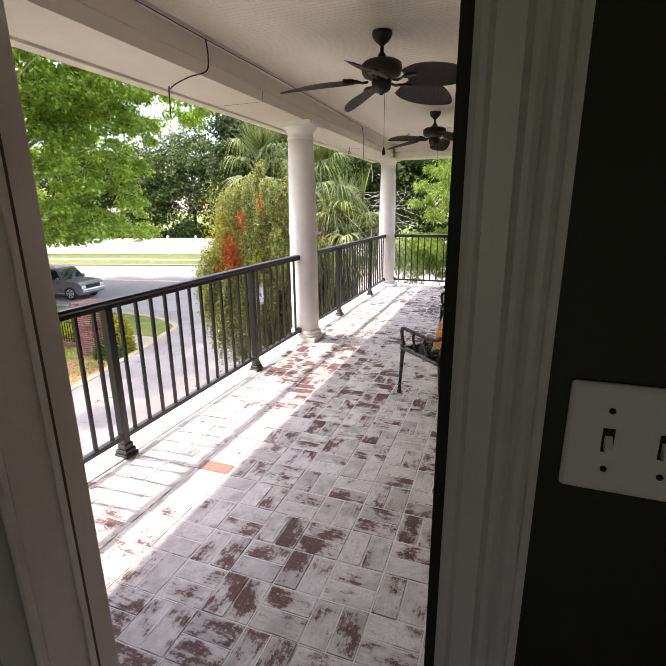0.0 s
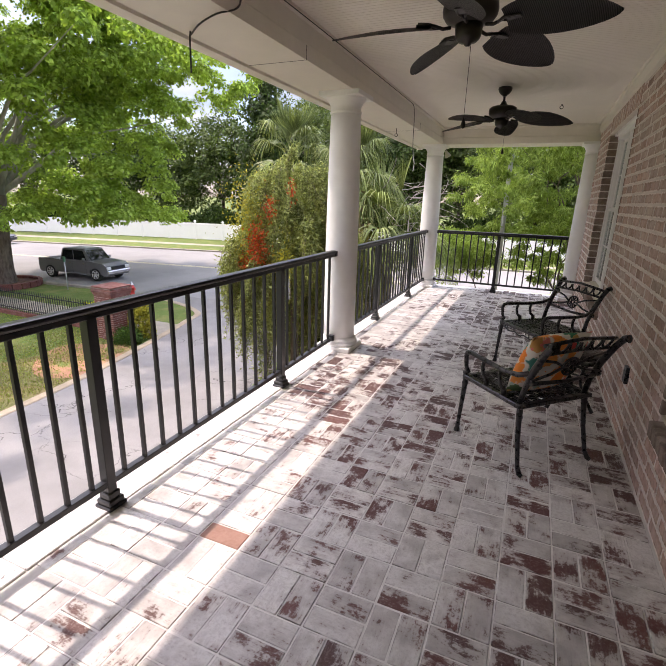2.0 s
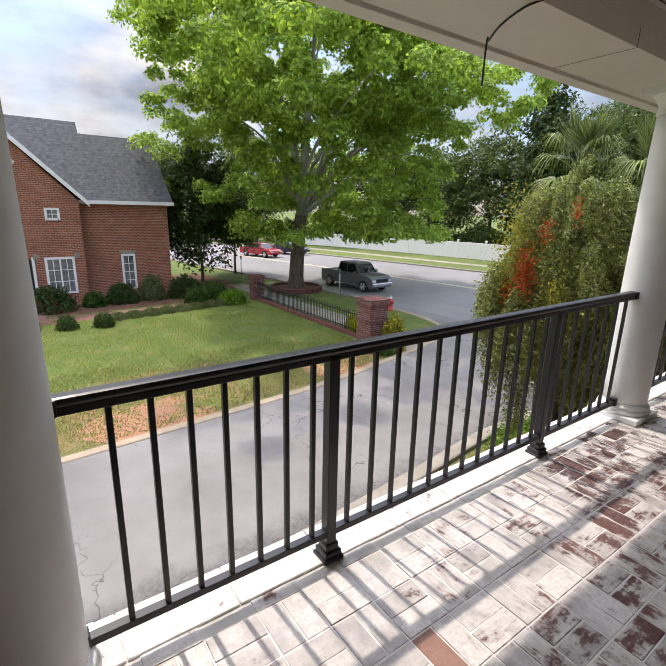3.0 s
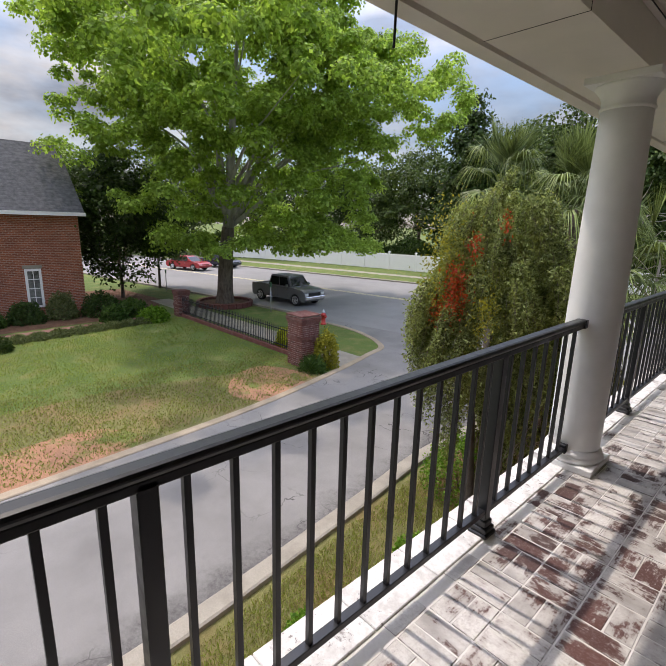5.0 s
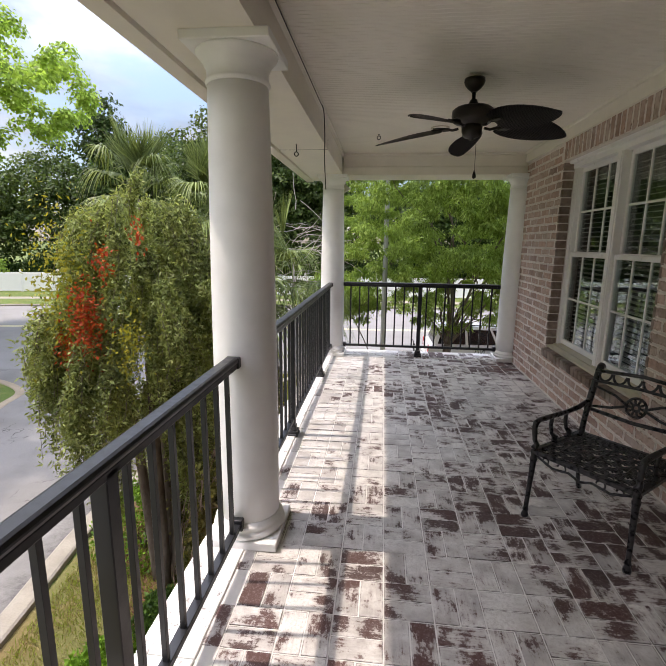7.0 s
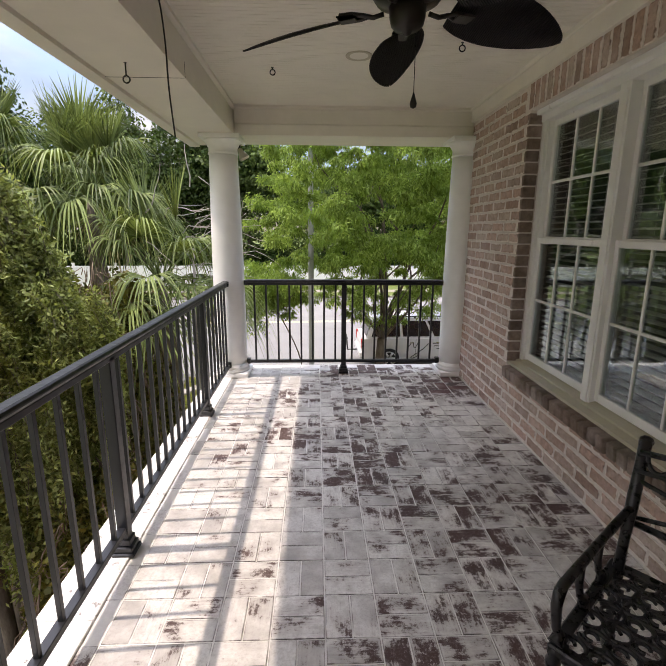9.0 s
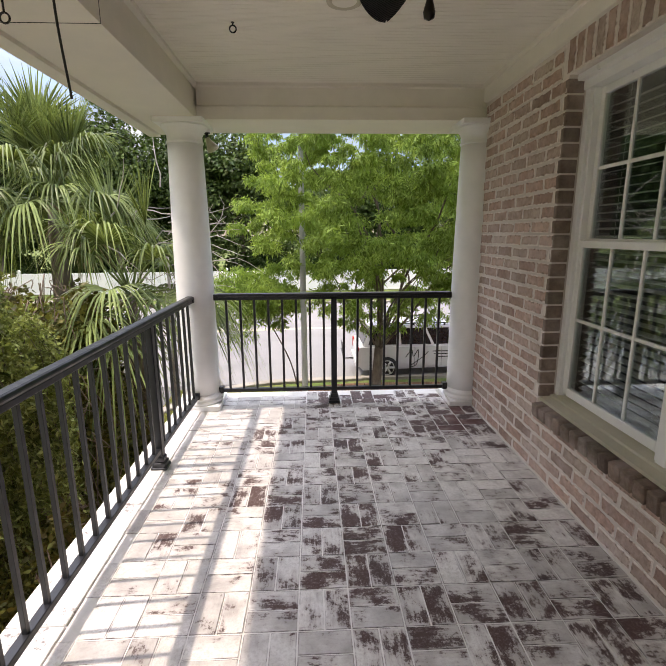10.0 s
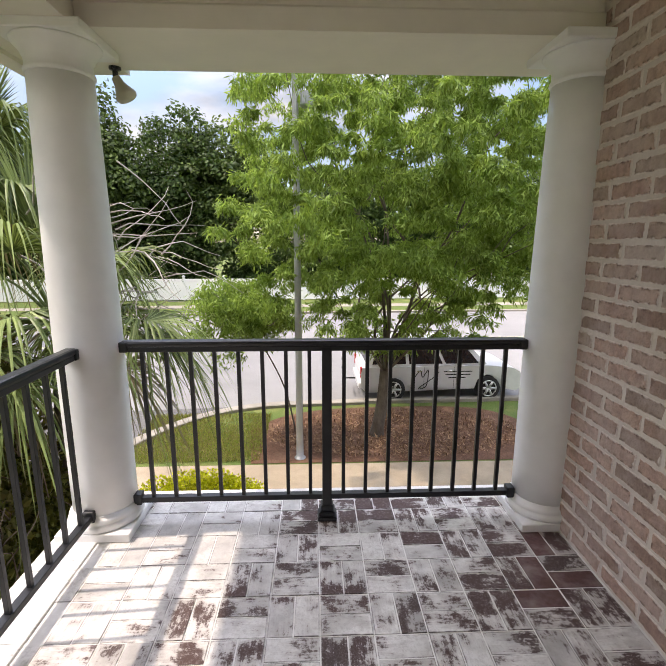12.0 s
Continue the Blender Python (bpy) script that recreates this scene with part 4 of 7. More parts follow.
def armchair(x, y, turn, label):
    """Faces +y in its own frame; origin on the floor under the seat's middle."""
    ch = thing("armchair", label, "armchair", (x, y, 0), turn, "cast metal armchairs")
    W, D, H = 0.26, 0.235, 0.405
    for sx in (-1, 1):
        bm = B()
        fx, fy = sx * W, D
        prof = [(0.018, H), (0.021, H - 0.02), (0.016, H - 0.035), (0.021, H - 0.05), (0.017, H - 0.07), (0.014, H - 0.2), (0.012, 0.06), (0.017, 0.045), (0.013, 0.035), (0.02, 0.012), (0.02, 0.0)]
        lathe(bm, prof[::-1], 14, (0, 0, 0))
        for vt in bm.verts:
            k2 = (H - vt.co.z) / H
            vt.co.x += fx + sx * 0.012 * k2
            vt.co.y += fy + 0.02 * k2
        part("leg", bm, M_CAST, ch)
        bm = B()
        tube(bm, [(sx * (W - 0.015), -D + 0.01, H + 0.0), (sx * (W - 0.012), -D, H - 0.1), (sx * (W - 0.008), -D - 0.015, 0.2), (sx * W, -D - 0.05, 0.05), (sx * (W + 0.004), -D - 0.075, 0.012), (sx * (W + 0.004), -D - 0.09, 0.01)], [0.019, 0.016, 0.014, 0.013, 0.016, 0.012], 10)
        part("leg", bm, M_CAST, ch)
        # back stile, leaning back and rolled over at the top
        bm = B()
        tube(bm, [(sx * (W - 0.015), -D + 0.02, H - 0.02), (sx * (W - 0.015), -D - 0.005, H + 0.1), (sx * (W - 0.012), -D - 0.05, H + 0.22), (sx * (W - 0.005), -D - 0.11, H + 0.33), (sx * W, -D - 0.15, H + 0.385), (sx * (W + 0.003), -D - 0.175, H + 0.39)], [0.018, 0.016, 0.02, 0.019, 0.02, 0.024], 10)
        part("back_post", bm, M_CAST, ch)
        # arm with its curled front and two scrolled supports
        bm = B()
        tube(bm, [(sx * (W - 0.012), -D - 0.035, H + 0.20), (sx * (W + 0.005), -D + 0.04, H + 0.165), (sx * (W + 0.012), -D + 0.14, H + 0.155), (sx * (W + 0.012), D - 0.03, H + 0.165), (sx * (W + 0.01), D + 0.0, H + 0.155), (sx * (W + 0.008), D + 0.012, H + 0.13), (sx * (W + 0.004), D + 0.006, H + 0.06), (sx * W, D - 0.012, H + 0.03), (sx * W, D + 0.012, H + 0.012)], [0.014, 0.015, 0.014, 0.015, 0.016, 0.015, 0.013, 0.016, 0.02], 10)
        arm = part("arm", bm, M_CAST, ch)
        for yy in (0.075, -0.075):
            bm = B()
            tube(bm, [(sx * (W + 0.01), yy, H + 0.158), (sx * (W + 0.008), yy + 0.012, H + 0.11), (sx * (W + 0.004), yy + 0.002, H + 0.06), (sx * W, yy - 0.028, H + 0.035), (sx * W, yy - 0.03, H + 0.008)], [0.011, 0.012, 0.011, 0.017, 0.018], 8)
            part("arm_support", bm, M_CAST, arm)
    # seat: rim and openwork scrolls
    bm = B()
    for a in (((-W, D), (W, D)), ((-W, -D), (W, -D)), ((-W, -D), (-W, D)), ((W, -D), (W, D))):
        (x0, y0), (x1, y1) = a
        box(bm, min(x0, x1) - 0.018, min(y0, y1) - 0.018, H - 0.022, max(x0, x1) + 0.018, max(y0, y1) + 0.018, H + 0.004 + 0.001 * (x0 == x1), 0.005)
    part("seat_rim", bm, M_CAST, ch)
    bm = B()
    for i in range(-3, 4):
        for j in range(-3, 4):
            cx, cy = i * 0.072 + (0.018 if j % 2 else -0.018), j * 0.066
            r = 0.038
            tube(bm, arc((cx, cy, H - 0.006), r, 20, 330, 12, "xy", 0.85), 0.0075, 6, False)
            tube(bm, arc((cx + 0.008, cy, H - 0.004), r * 0.45, 200, 480, 8, "xy"), 0.006, 6, False)
    for j in (-2, 0, 2):
        tube(bm, [(-W, j * 0.066 + 0.03, H - 0.008), (0, j * 0.066 + 0.045, H - 0.004), (W, j * 0.066 + 0.03, H - 0.008)], 0.008, 6, False)
    for i in (-2, 0, 2):
        tube(bm, [(i * 0.08, -D, H - 0.008), (i * 0.08 + 0.02, 0, H - 0.005), (i * 0.08, D, H - 0.008)], 0.008, 6, False)
    part("seat", bm, M_CAST, ch, "openwork scrolled cast seat")
    bm = B()
    tube(bm, [(-W + 0.02, D + 0.004, H - 0.03), (-0.15, D + 0.004, H - 0.065), (-0.06, D + 0.006, H - 0.05), (0, D + 0.006, H - 0.072), (0.06, D + 0.006, H - 0.05), (0.15, D + 0.004, H - 0.065), (W - 0.02, D + 0.004, H - 0.03)], 0.007, 8)
    for sx in (-1, 1):
        tube(bm, arc((sx * 0.1, D + 0.004, H - 0.04), 0.022, 0, 300, 12), 0.005, 6)
        tube(bm, arc((sx * 0.19, D + 0.004, H - 0.036), 0.016, 0, 300, 12), 0.005, 6)
    part("apron", bm, M_CAST, ch)
    # back: three rails, crossing bars, scallops, medallion
    def at(u, h):
        lean = -D - 0.05 - 0.30 * max(0, h - 0.2) ** 1.0 - 0.02
        return (u, lean + 0.02, H + h)
    bm = B(); tube(bm, [at(-W, 0.375), at(0, 0.395), at(W, 0.375)], 0.011, 8); part("top_rail", bm, M_CAST, ch)
    bm = B(); tube(bm, [at(-W, 0.315), at(0, 0.325), at(W, 0.315)], 0.009, 8); part("middle_rail", bm, M_CAST, ch)
    bm = B(); tube(bm, [at(-W + 0.005, 0.145), at(0, 0.13), at(W - 0.005, 0.145)], 0.012, 8); part("lower_rail", bm, M_CAST, ch)
    bm = B()
    for s in (-1, 1):
        tube(bm, [at(s * W, 0.29), at(s * 0.12, 0.26), at(s * 0.04, 0.22)], 0.008, 8)
        tube(bm, [at(s * W, 0.16), at(s * 0.13, 0.185), at(s * 0.04, 0.22)], 0.008, 8)
    part("cross_bar", bm, M_CAST, ch)
    bm = B()
    for i in range(6):
        cx = -0.2 + i * 0.08
        pts = [at(cx + 0.036 * math.cos(radians(a)), 0.372 - 0.048 * abs(math.sin(radians(a)))) for a in range(180, 361, 18)]
        tube(bm, pts, 0.0075, 6)
    part("scallop", bm, M_CAST, ch)
    bm = B()
    for r, w in ((0.052, 0.008), (0.018, 0.008)):
        tube(bm, [at(r * math.cos(a), 0.222 + r * math.sin(a)) for a in (math.tau * q / 24 for q in range(25))], w, 6, False)
    for q in range(10):
        a = math.tau * q / 10
        tube(bm, [at(0.016 * math.cos(a), 0.222 + 0.016 * math.sin(a)), at(0.036 * math.cos(a), 0.222 + 0.036 * math.sin(a)), at(0.05 * math.cos(a), 0.222 + 0.05 * math.sin(a))], [0.005, 0.008, 0.004], 6)
    part("medallion", bm, M_CAST, ch, "pierced flower medallion")
    return ch
armchair(-0.345, 3.535, 45, "black cast-metal armchair with scrolled back, holding a floral cushion")
armchair(-0.235, 5.08, 130, "black cast-metal armchair with scrolled back and empty openwork seat")

table = thing("side_table", "small round black cast-metal side table on curved legs", "table", (-0.02, 4.28, 0))
bm = B(); lathe(bm, [(0.0, 0.43), (0.19, 0.43), (0.2, 0.436), (0.2, 0.45), (0.19, 0.456), (0.0, 0.456)], 40); part("tabletop", bm, M_CAST, table)
for q in range(3):
    a = radians(100 + 120 * q)
    bm = B(); tube(bm, [(r * math.cos(a), r * math.sin(a), z) for r, z in ((0.13, 0.43), (0.08, 0.33), (0.06, 0.25), (0.09, 0.15), (0.15, 0.06), (0.18, 0.01))], [0.012, 0.011, 0.011, 0.011, 0.011, 0.016], 8); part("leg", bm, M_CAST, table)
bm = B(); tube(bm, [(0.06 * math.cos(a), 0.06 * math.sin(a), 0.25) for a in (math.tau * q / 20 for q in range(21))], 0.008, 6, False); part("leg_ring", bm, M_CAST, table)

k = Mat("floral_cloth", 0.85, spec=0.2)
v = k.pos((1, 1, 1), True)
warp = k.n("ShaderNodeVectorMath")
k.put(warp.inputs[0], v)
swirl = k.n("ShaderNodeVectorMath")
swirl.operation = "SCALE"
k.put(swirl.inputs[0], k.n("ShaderNodeTexNoise", Vector=v, Scale=22.0, Detail=2.0).outputs["Color"])
swirl.inputs[3].default_value = 0.09
k.put(warp.inputs[1], swirl.outputs[0])
vo = k.n("ShaderNodeTexVoronoi", Vector=warp.outputs[0], Scale=12.0)
sel = k.n("ShaderNodeSeparateColor", Color=vo.outputs["Color"]).outputs[0]
pet = k.ramp(sel, [(0.0, (0.75, 0.20, 0.025)), (0.30, (0.80, 0.34, 0.10)), (0.45, (0.02, 0.13, 0.06)), (0.62, (0.05, 0.22, 0.20)), (0.72, (0.72, 0.68, 0.60)), (0.92, (0.70, 0.12, 0.10))])
k.color(k.mix(k.ramp(vo.outputs["Distance"], [(0.52, 0.0), (0.62, 1.0)]), pet, (0.68, 0.65, 0.58)))
M_FLORAL = k.m
cush = thing("cushion", "plump floral cushion in orange, green and white on a chair", "cushion", (-0.315, 3.49, 0.412), 45)
bm = B()
n = 14
grid = {}
for side in (-1, 1):
    for i in range(n + 1):
        for j in range(n + 1):
            u, w = 2 * i / n - 1, 2 * j / n - 1
            edge = i in (0, n) or j in (0, n)
            th = 0.0 if edge else 0.085 * ((1 - u * u) * (1 - w * w)) ** 0.42
            pin = 1 - 0.06 * (1 - abs(u) ** 2) * (abs(w) ** 4) - 0.06 * (1 - abs(w) ** 2) * (abs(u) ** 4)
            grid[side, i, j] = grid[-1, i, j] if side == 1 and edge else bm.verts.new((0.215 * u * pin, side * th, 0.205 * (w * pin + 1)))
    for i in range(n):
        for j in range(n):
            bm.faces.new((grid[side, i, j], grid[side, i + 1, j], grid[side, i + 1, j + 1], grid[side, i, j + 1])).smooth = True
bmesh.ops.rotate(bm, verts=bm.verts[:], cent=(0, 0, 0), matrix=Matrix.Rotation(radians(22), 3, "X"))
bmesh.ops.translate(bm, verts=bm.verts[:], vec=(0, -0.02, 0))
part("cover", bm, M_FLORAL, cush)

# ---- fittings on beam and ceiling ----
def cable(pts, label, r=0.005):
    bm = B(); tube(bm, bend(pts, 5), r, 6)
    return solid("cable", bm, M_WIRE, label, "cable")
cable([(-1.985, 0.8, 2.60), (-1.985, 1.9, 2.603), (-1.985, 2.55, 2.60), (-1.985, 2.95, 2.60), (-1.984, 4.0, 2.606), (-1.985, 5.5, 2.604), (-1.985, 6.55, 2.60)], "thin black cable along the top of the beam", 0.003)
cable([(-1.983, 2.96, 2.60), (-1.98, 2.97, 2.5), (-1.975, 2.93, 2.40), (-2.05, 2.85, 2.355), (-2.2, 2.9, 2.34), (-2.38, 3.05, 2.352)], "black cable drooping under the beam", 0.005)
cable([(-2.385, 3.05, 2.37), (-2.39, 3.05, 2.33), (-2.40, 3.06, 2.26), (-2.41, 3.07, 2.16)], "frayed black cable end hanging from the soffit", 0.005)
cable([(-1.98, 6.55, 2.60), (-1.975, 6.62, 2.56), (-1.972, 6.66, 2.4), (-1.975, 6.68, 2.2), (-1.965, 6.70, 1.97)], "black cable hanging free from the beam", 0.0045)

def hook(x, y, z, drop, label):
    bm = B()
    tube(bm, [(0, 0, 0.01), (0, 0, -0.3 * drop)], 0.004, 8)
    tube(bm, arc((0.0, 0, -0.3 * drop - 0.018), 0.018, 90, 445, 16), 0.004, 8)
    lathe(bm, [(0.010, 0.0), (0.008, -0.004)], 12)
    ob = solid("ceiling_hook", bm, M_CAST, label, "hook", "ceiling hooks")
    ob.location = (x, y, z)
hook(-1.54, 7.72, CEIL, 0.05, "dark metal screw hook in the ceiling")
hook(-0.33, 7.22, CEIL, 0.05, "dark metal screw hook in the ceiling")
hook(-2.25, 6.86, BEAM + 0.002, 0.22, "dark metal hook under the soffit")
down = thing("recessed_light", "round recessed ceiling light, switched off", "ceiling light", (-0.945, 7.47, CEIL), 0)
bm = B(); lathe(bm, [(0.062, -0.002), (0.072, -0.006), (0.088, -0.005), (0.09, 0.0)], 40); part("trim_ring", bm, M_SILL, down)
bm = B(); lathe(bm, [(0.0, -0.0015), (0.06, -0.0015), (0.062, -0.003)], 32); part("lens", bm, M_TRIM, down)
spot = thing("floodlight", "small weathered floodlight under the eave", "floodlight", (-2.03, 9.2, BEAM), 0)
bm = B(); lathe(bm, [(0.03, 0.0), (0.03, -0.012), (0.014, -0.016), (0.014, -0.07)], 16); part("mount", bm, M_CAST, spot)
bm = B(); lathe(bm, [(0.022, 0.0), (0.026, -0.03), (0.032, -0.05), (0.05, -0.085), (0.056, -0.10), (0.05, -0.112), (0.0, -0.118)], 24); bmesh.ops.rotate(bm, verts=bm.verts[:], cent=(0, 0, 0), matrix=Matrix.Rotation(radians(-28), 3, "Y")); bmesh.ops.translate(bm, verts=bm.verts[:], vec=(0.0, 0, -0.05)); part("lamp_head", bm, M_SILL, spot)
out = thing("outlet_box", "small dark weatherproof outlet on the brick wall", "outlet", (WALL, 3.98, 0.42), 0)
bm = B(); box(bm, -0.022, -0.036, -0.055, 0.004, 0.036, 0.055, 0.004); part("cover_plate", bm, M_CAST, out)

# ---- planting ----
def leaf_mesh(name, P, length, width, material, rng, aim=None, aim_w=0.0, fold=0.25, level=0.0, N=None):
    """Many small folded leaves at points P; aim pulls their tips one way, level turns their faces to the sky, N gives the way each face looks."""
    n = len(P)
    d = rng.normal(size=(n, 3))
    if aim is not None:
        d = d * (1 - aim_w) + np.asarray(aim) * aim_w * 1.6
    d /= np.linalg.norm(d, axis=1, keepdims=True) + 1e-9
    if N is not None:
        d = d - N * np.sum(d * N, axis=1, keepdims=True) + N * 0.12 - np.array([0, 0, 0.3])
        d /= np.linalg.norm(d, axis=1, keepdims=True) + 1e-9
    s = np.cross(d, rng.normal(size=(n, 3)) + np.array([0, 0, level]) if N is None else N)
    s /= np.linalg.norm(s, axis=1, keepdims=True) + 1e-9
    u = np.cross(d, s)
    L = length * rng.uniform(0.65, 1.3, (n, 1))
    W = width * rng.uniform(0.7, 1.25, (n, 1))
    V = np.empty((n, 4, 3))
    V[:, 0] = P
    V[:, 1] = P + d * L * 0.45 + s * W + u * W * fold
    V[:, 2] = P + d * L
    V[:, 3] = P + d * L * 0.45 - s * W + u * W * fold
    me = bpy.data.meshes.new(name)
    me.vertices.add(4 * n)
    me.vertices.foreach_set("co", V.reshape(-1))
    me.loops.add(4 * n)
    me.loops.foreach_set("vertex_index", np.arange(4 * n))
    me.polygons.add(n)
    me.polygons.foreach_set("loop_start", np.arange(n) * 4)
    me.update(calc_edges=True)
    me.materials.append(material)
    return me

def crown_points(rng, centre, radii, clusters, per, spread, hollow=0.45, lump=0.25, flat=0.85, low=None):
    """Leaf points on domed clumps inside a lumpy rounded crown; also returns the clump centres and the way each leaf looks."""
    d = rng.normal(size=(clusters, 3))
    d /= np.linalg.norm(d, axis=1, keepdims=True)
    r = hollow + (1 - hollow) * rng.uniform(0, 1, (clusters, 1)) ** 0.55
    wob = 1 + lump * np.sin(3.1 * d[:, :1] + 1.7) * np.cos(2.7 * d[:, 1:2] - 0.6) + lump * 0.6 * np.sin(5.3 * d[:, 2:3] + 2.2 * d[:, :1])
    C = np.asarray(centre) + d * r * wob * np.asarray(radii)
    if low is not None:
        C[:, 2] = np.where(C[:, 2] < low, low + 0.35 * (low - C[:, 2]), C[:, 2])
    size = rng.uniform(0.6, 1.35, (clusters, 1))
    o = rng.normal(size=(clusters * per, 3))
    o /= np.linalg.norm(o, axis=1, keepdims=True)
    o[:, 2] = np.where(o[:, 2] < -0.25, -o[:, 2], o[:, 2])
    shell = rng.uniform(0.35, 1.0, (clusters * per, 1)) ** 0.5 * np.repeat(size, per, axis=0) * (1 + 0.1 * rng.normal(size=(clusters * per, 1)))
    P = np.repeat(C, per, axis=0) + o * shell * np.array([spread * 1.75, spread * 1.75, spread * 1.75 * flat])
    N = o + rng.normal(size=(clusters * per, 3)) * 0.45 + np.array([0, 0, 0.3])
    return P, C, N / np.linalg.norm(N, axis=1, keepdims=True)

def limbs(bm, start, targets, r0, rng, sag=0.0, seg=6):
    for t in targets:
        a, b = Vector(start), Vector(t)
        mids = [tuple(a.lerp(b, f) + Vector((rng.normal() * 0.055, rng.normal() * 0.055, w - sag + rng.normal() * 0.03)) * (b - a).length) for f, w in ((0.22, 0.08), (0.45, 0.10), (0.72, 0.05))]
        pts = bend([tuple(a), *mids, tuple(b)], 3)
        k = min(1.0, 0.35 + (b - a).length * 0.08)
        tube(bm, pts, [max(0.008, r0 * k * (1 - 0.93 * i / (len(pts) - 1))) for i in range(len(pts))], seg, False)

# wide dark-to-bright leaf tones also put shadow and highlight contrast into the colour
M_SYC = leaf("sycamore_leaf", (0.042, 0.088, 0.015), (0.47, 0.65, 0.14), 0.47, zone=((0.19, 0.30, 0.052), 0.55))
M_DARKLEAF = leaf("dark_tree_leaf", (0.012, 0.028, 0.008), (0.075, 0.13, 0.032), 0.25, zone=((0.05, 0.08, 0.02), 0.6))
M_FAR = leaf("far_tree_leaf", (0.022, 0.045, 0.014), (0.13, 0.19, 0.05), 0.25, zone=((0.05, 0.075, 0.025), 0.35))
M_NARROW = leaf("narrow_bright_leaf", (0.02, 0.05, 0.01), (0.38, 0.52, 0.14), 0.4, zone=((0.12, 0.21, 0.04), 1.1))
M_WEEP = leaf("weeping_leaf", (0.012, 0.022, 0.007), (0.40, 0.46, 0.17), 0.3, zone=((0.25, 0.27, 0.06), 2.4))
M_FLOWER = leaf("red_brush_flower", (0.24, 0.025, 0.012), (0.50, 0.10, 0.02), 0.2)
M_YELLOW = leaf("yellow_new_leaf", (0.16, 0.16, 0.02), (0.36, 0.33, 0.04), 0.3)
M_LIME = leaf("lime_shrub_leaf", (0.22, 0.26, 0.012), (0.62, 0.62, 0.04), 0.4)
M_HEDGE = leaf("hedge_leaf", (0.015, 0.04, 0.008), (0.085, 0.16, 0.03), 0.25)
M_BRIGHT = leaf("bright_shrub_leaf", (0.035, 0.10, 0.008), (0.20, 0.36, 0.04), 0.35)
M_PALM = leaf("palm_leaf", (0.016, 0.034, 0.01), (0.30, 0.37, 0.13), 0.2, 0.4)
M_EDGE = leaf("edging_leaf", (0.05, 0.07, 0.025), (0.19, 0.22, 0.09), 0.25)
M_STRAW = leaf("dry_palm_leaf", (0.16, 0.13, 0.07), (0.38, 0.33, 0.21), 0.2)
M_BRUSH = leaf("brush_leaf", (0.02, 0.026, 0.008), (0.23, 0.23, 0.055), 0.22, zone=((0.13, 0.09, 0.035), 1.6))
M_BARK = bark("grey_brown_bark", (0.085, 0.065, 0.05), (0.19, 0.16, 0.13))
M_PALE = bark("pale_sycamore_bark", (0.24, 0.23, 0.19), (0.42, 0.40, 0.34), 3.0)
M_TWIG = bark("dry_twig", (0.30, 0.27, 0.24), (0.46, 0.42, 0.38))

def tree(name, label, base, fork, centre, radii, clusters, per, spread, leaf_l, leaf_w, m_leaf, m_bark, r_trunk, seed, aim=None, aim_w=0.0, n_limbs=26, hollow=0.45, lean=(0, 0), m_limb=None, lump=0.25, leader=None, low=None):
    rng = np.random.default_rng(seed)
    tr = thing(name, label, "tree", base)
    b = Vector(base)
    top = Vector(fork) - b
    bm = B()
    pts = bend([(0, 0, -0.15), (top.x * 0.35 + lean[0], top.y * 0.35 + lean[1], top.z * 0.5), tuple(top)], 5)
    tube(bm, pts, [r_trunk * (1.35 if i == 0 else 1.12 if i == 1 else 1.0 - 0.28 * i / len(pts)) for i in range(len(pts))], 14)
    part("trunk", bm, m_bark, tr)
    P, C, N = crown_points(rng, Vector(centre) - b, radii, clusters, per, spread, hollow, lump, low=low)
    if leader:
        bm = B()
        pts = bend([tuple(top - Vector((0, 0, 0.2))), tuple(top.lerp(Vector(leader) - b, 0.5) + Vector((0.25, -0.2, 0))), tuple(Vector(leader) - b)], 6)
        tube(bm, pts, [r_trunk * 0.68 * (1 - 0.85 * i / (len(pts) - 1)) for i in range(len(pts))], 10)
        part("limb", bm, m_limb or m_bark, tr)
    for t in C[rng.permutation(len(C))[:n_limbs]]:
        bm = B()
        limbs(bm, top - Vector((0, 0, 0.1)), [t], r_trunk * 0.27, rng)
        part("limb", bm, m_limb or m_bark, tr)
    part("crown", leaf_mesh("crown", P, leaf_l, leaf_w, m_leaf, rng, aim, aim_w, N=None if aim else N), m_leaf, tr)
    return tr

tree("sycamore_tree", "large spreading sycamore with bright green leaves and pale upper limbs", (-26.0, 15.8, GROUND), (-25.7, 16.0, 1.2), (-25.2, 17.6, 8.7), (10.4, 12.9, 8.3), 1120, 215, 0.43, 0.2, 0.082, M_SYC, M_BARK, 0.50, 11, n_limbs=18, hollow=0.36, m_limb=M_PALE, lump=0.36, leader=(-25.0, 16.6, 12.5), low=3.3)
tree("willow_leaved_tree", "bright green tree with narrow drooping leaves on several stems", (0.55, 17.7, GROUND), (0.75, 17.6, -1.7), (1.15, 17.3, 3.0), (4.5, 4.1, 3.7), 860, 210, 0.15, 0.15, 0.0155, M_NARROW, M_BARK, 0.17, 12, (0, 0, -1), 0.46, 18, 0.35, (0.08, 0), lump=0.16)
tree("willow_leaved_sapling", "drooping narrow-leaved branches low beside the lamp post", (-1.5, 17.9, GROUND), (-2.4, 17.7, -0.9), (-2.7, 17.3, -0.35), (1.35, 1.1, 1.05), 75, 170, 0.22, 0.15, 0.017, M_NARROW, M_BARK, 0.022, 13, (0, 0, -1), 0.45, 14, 0.2)

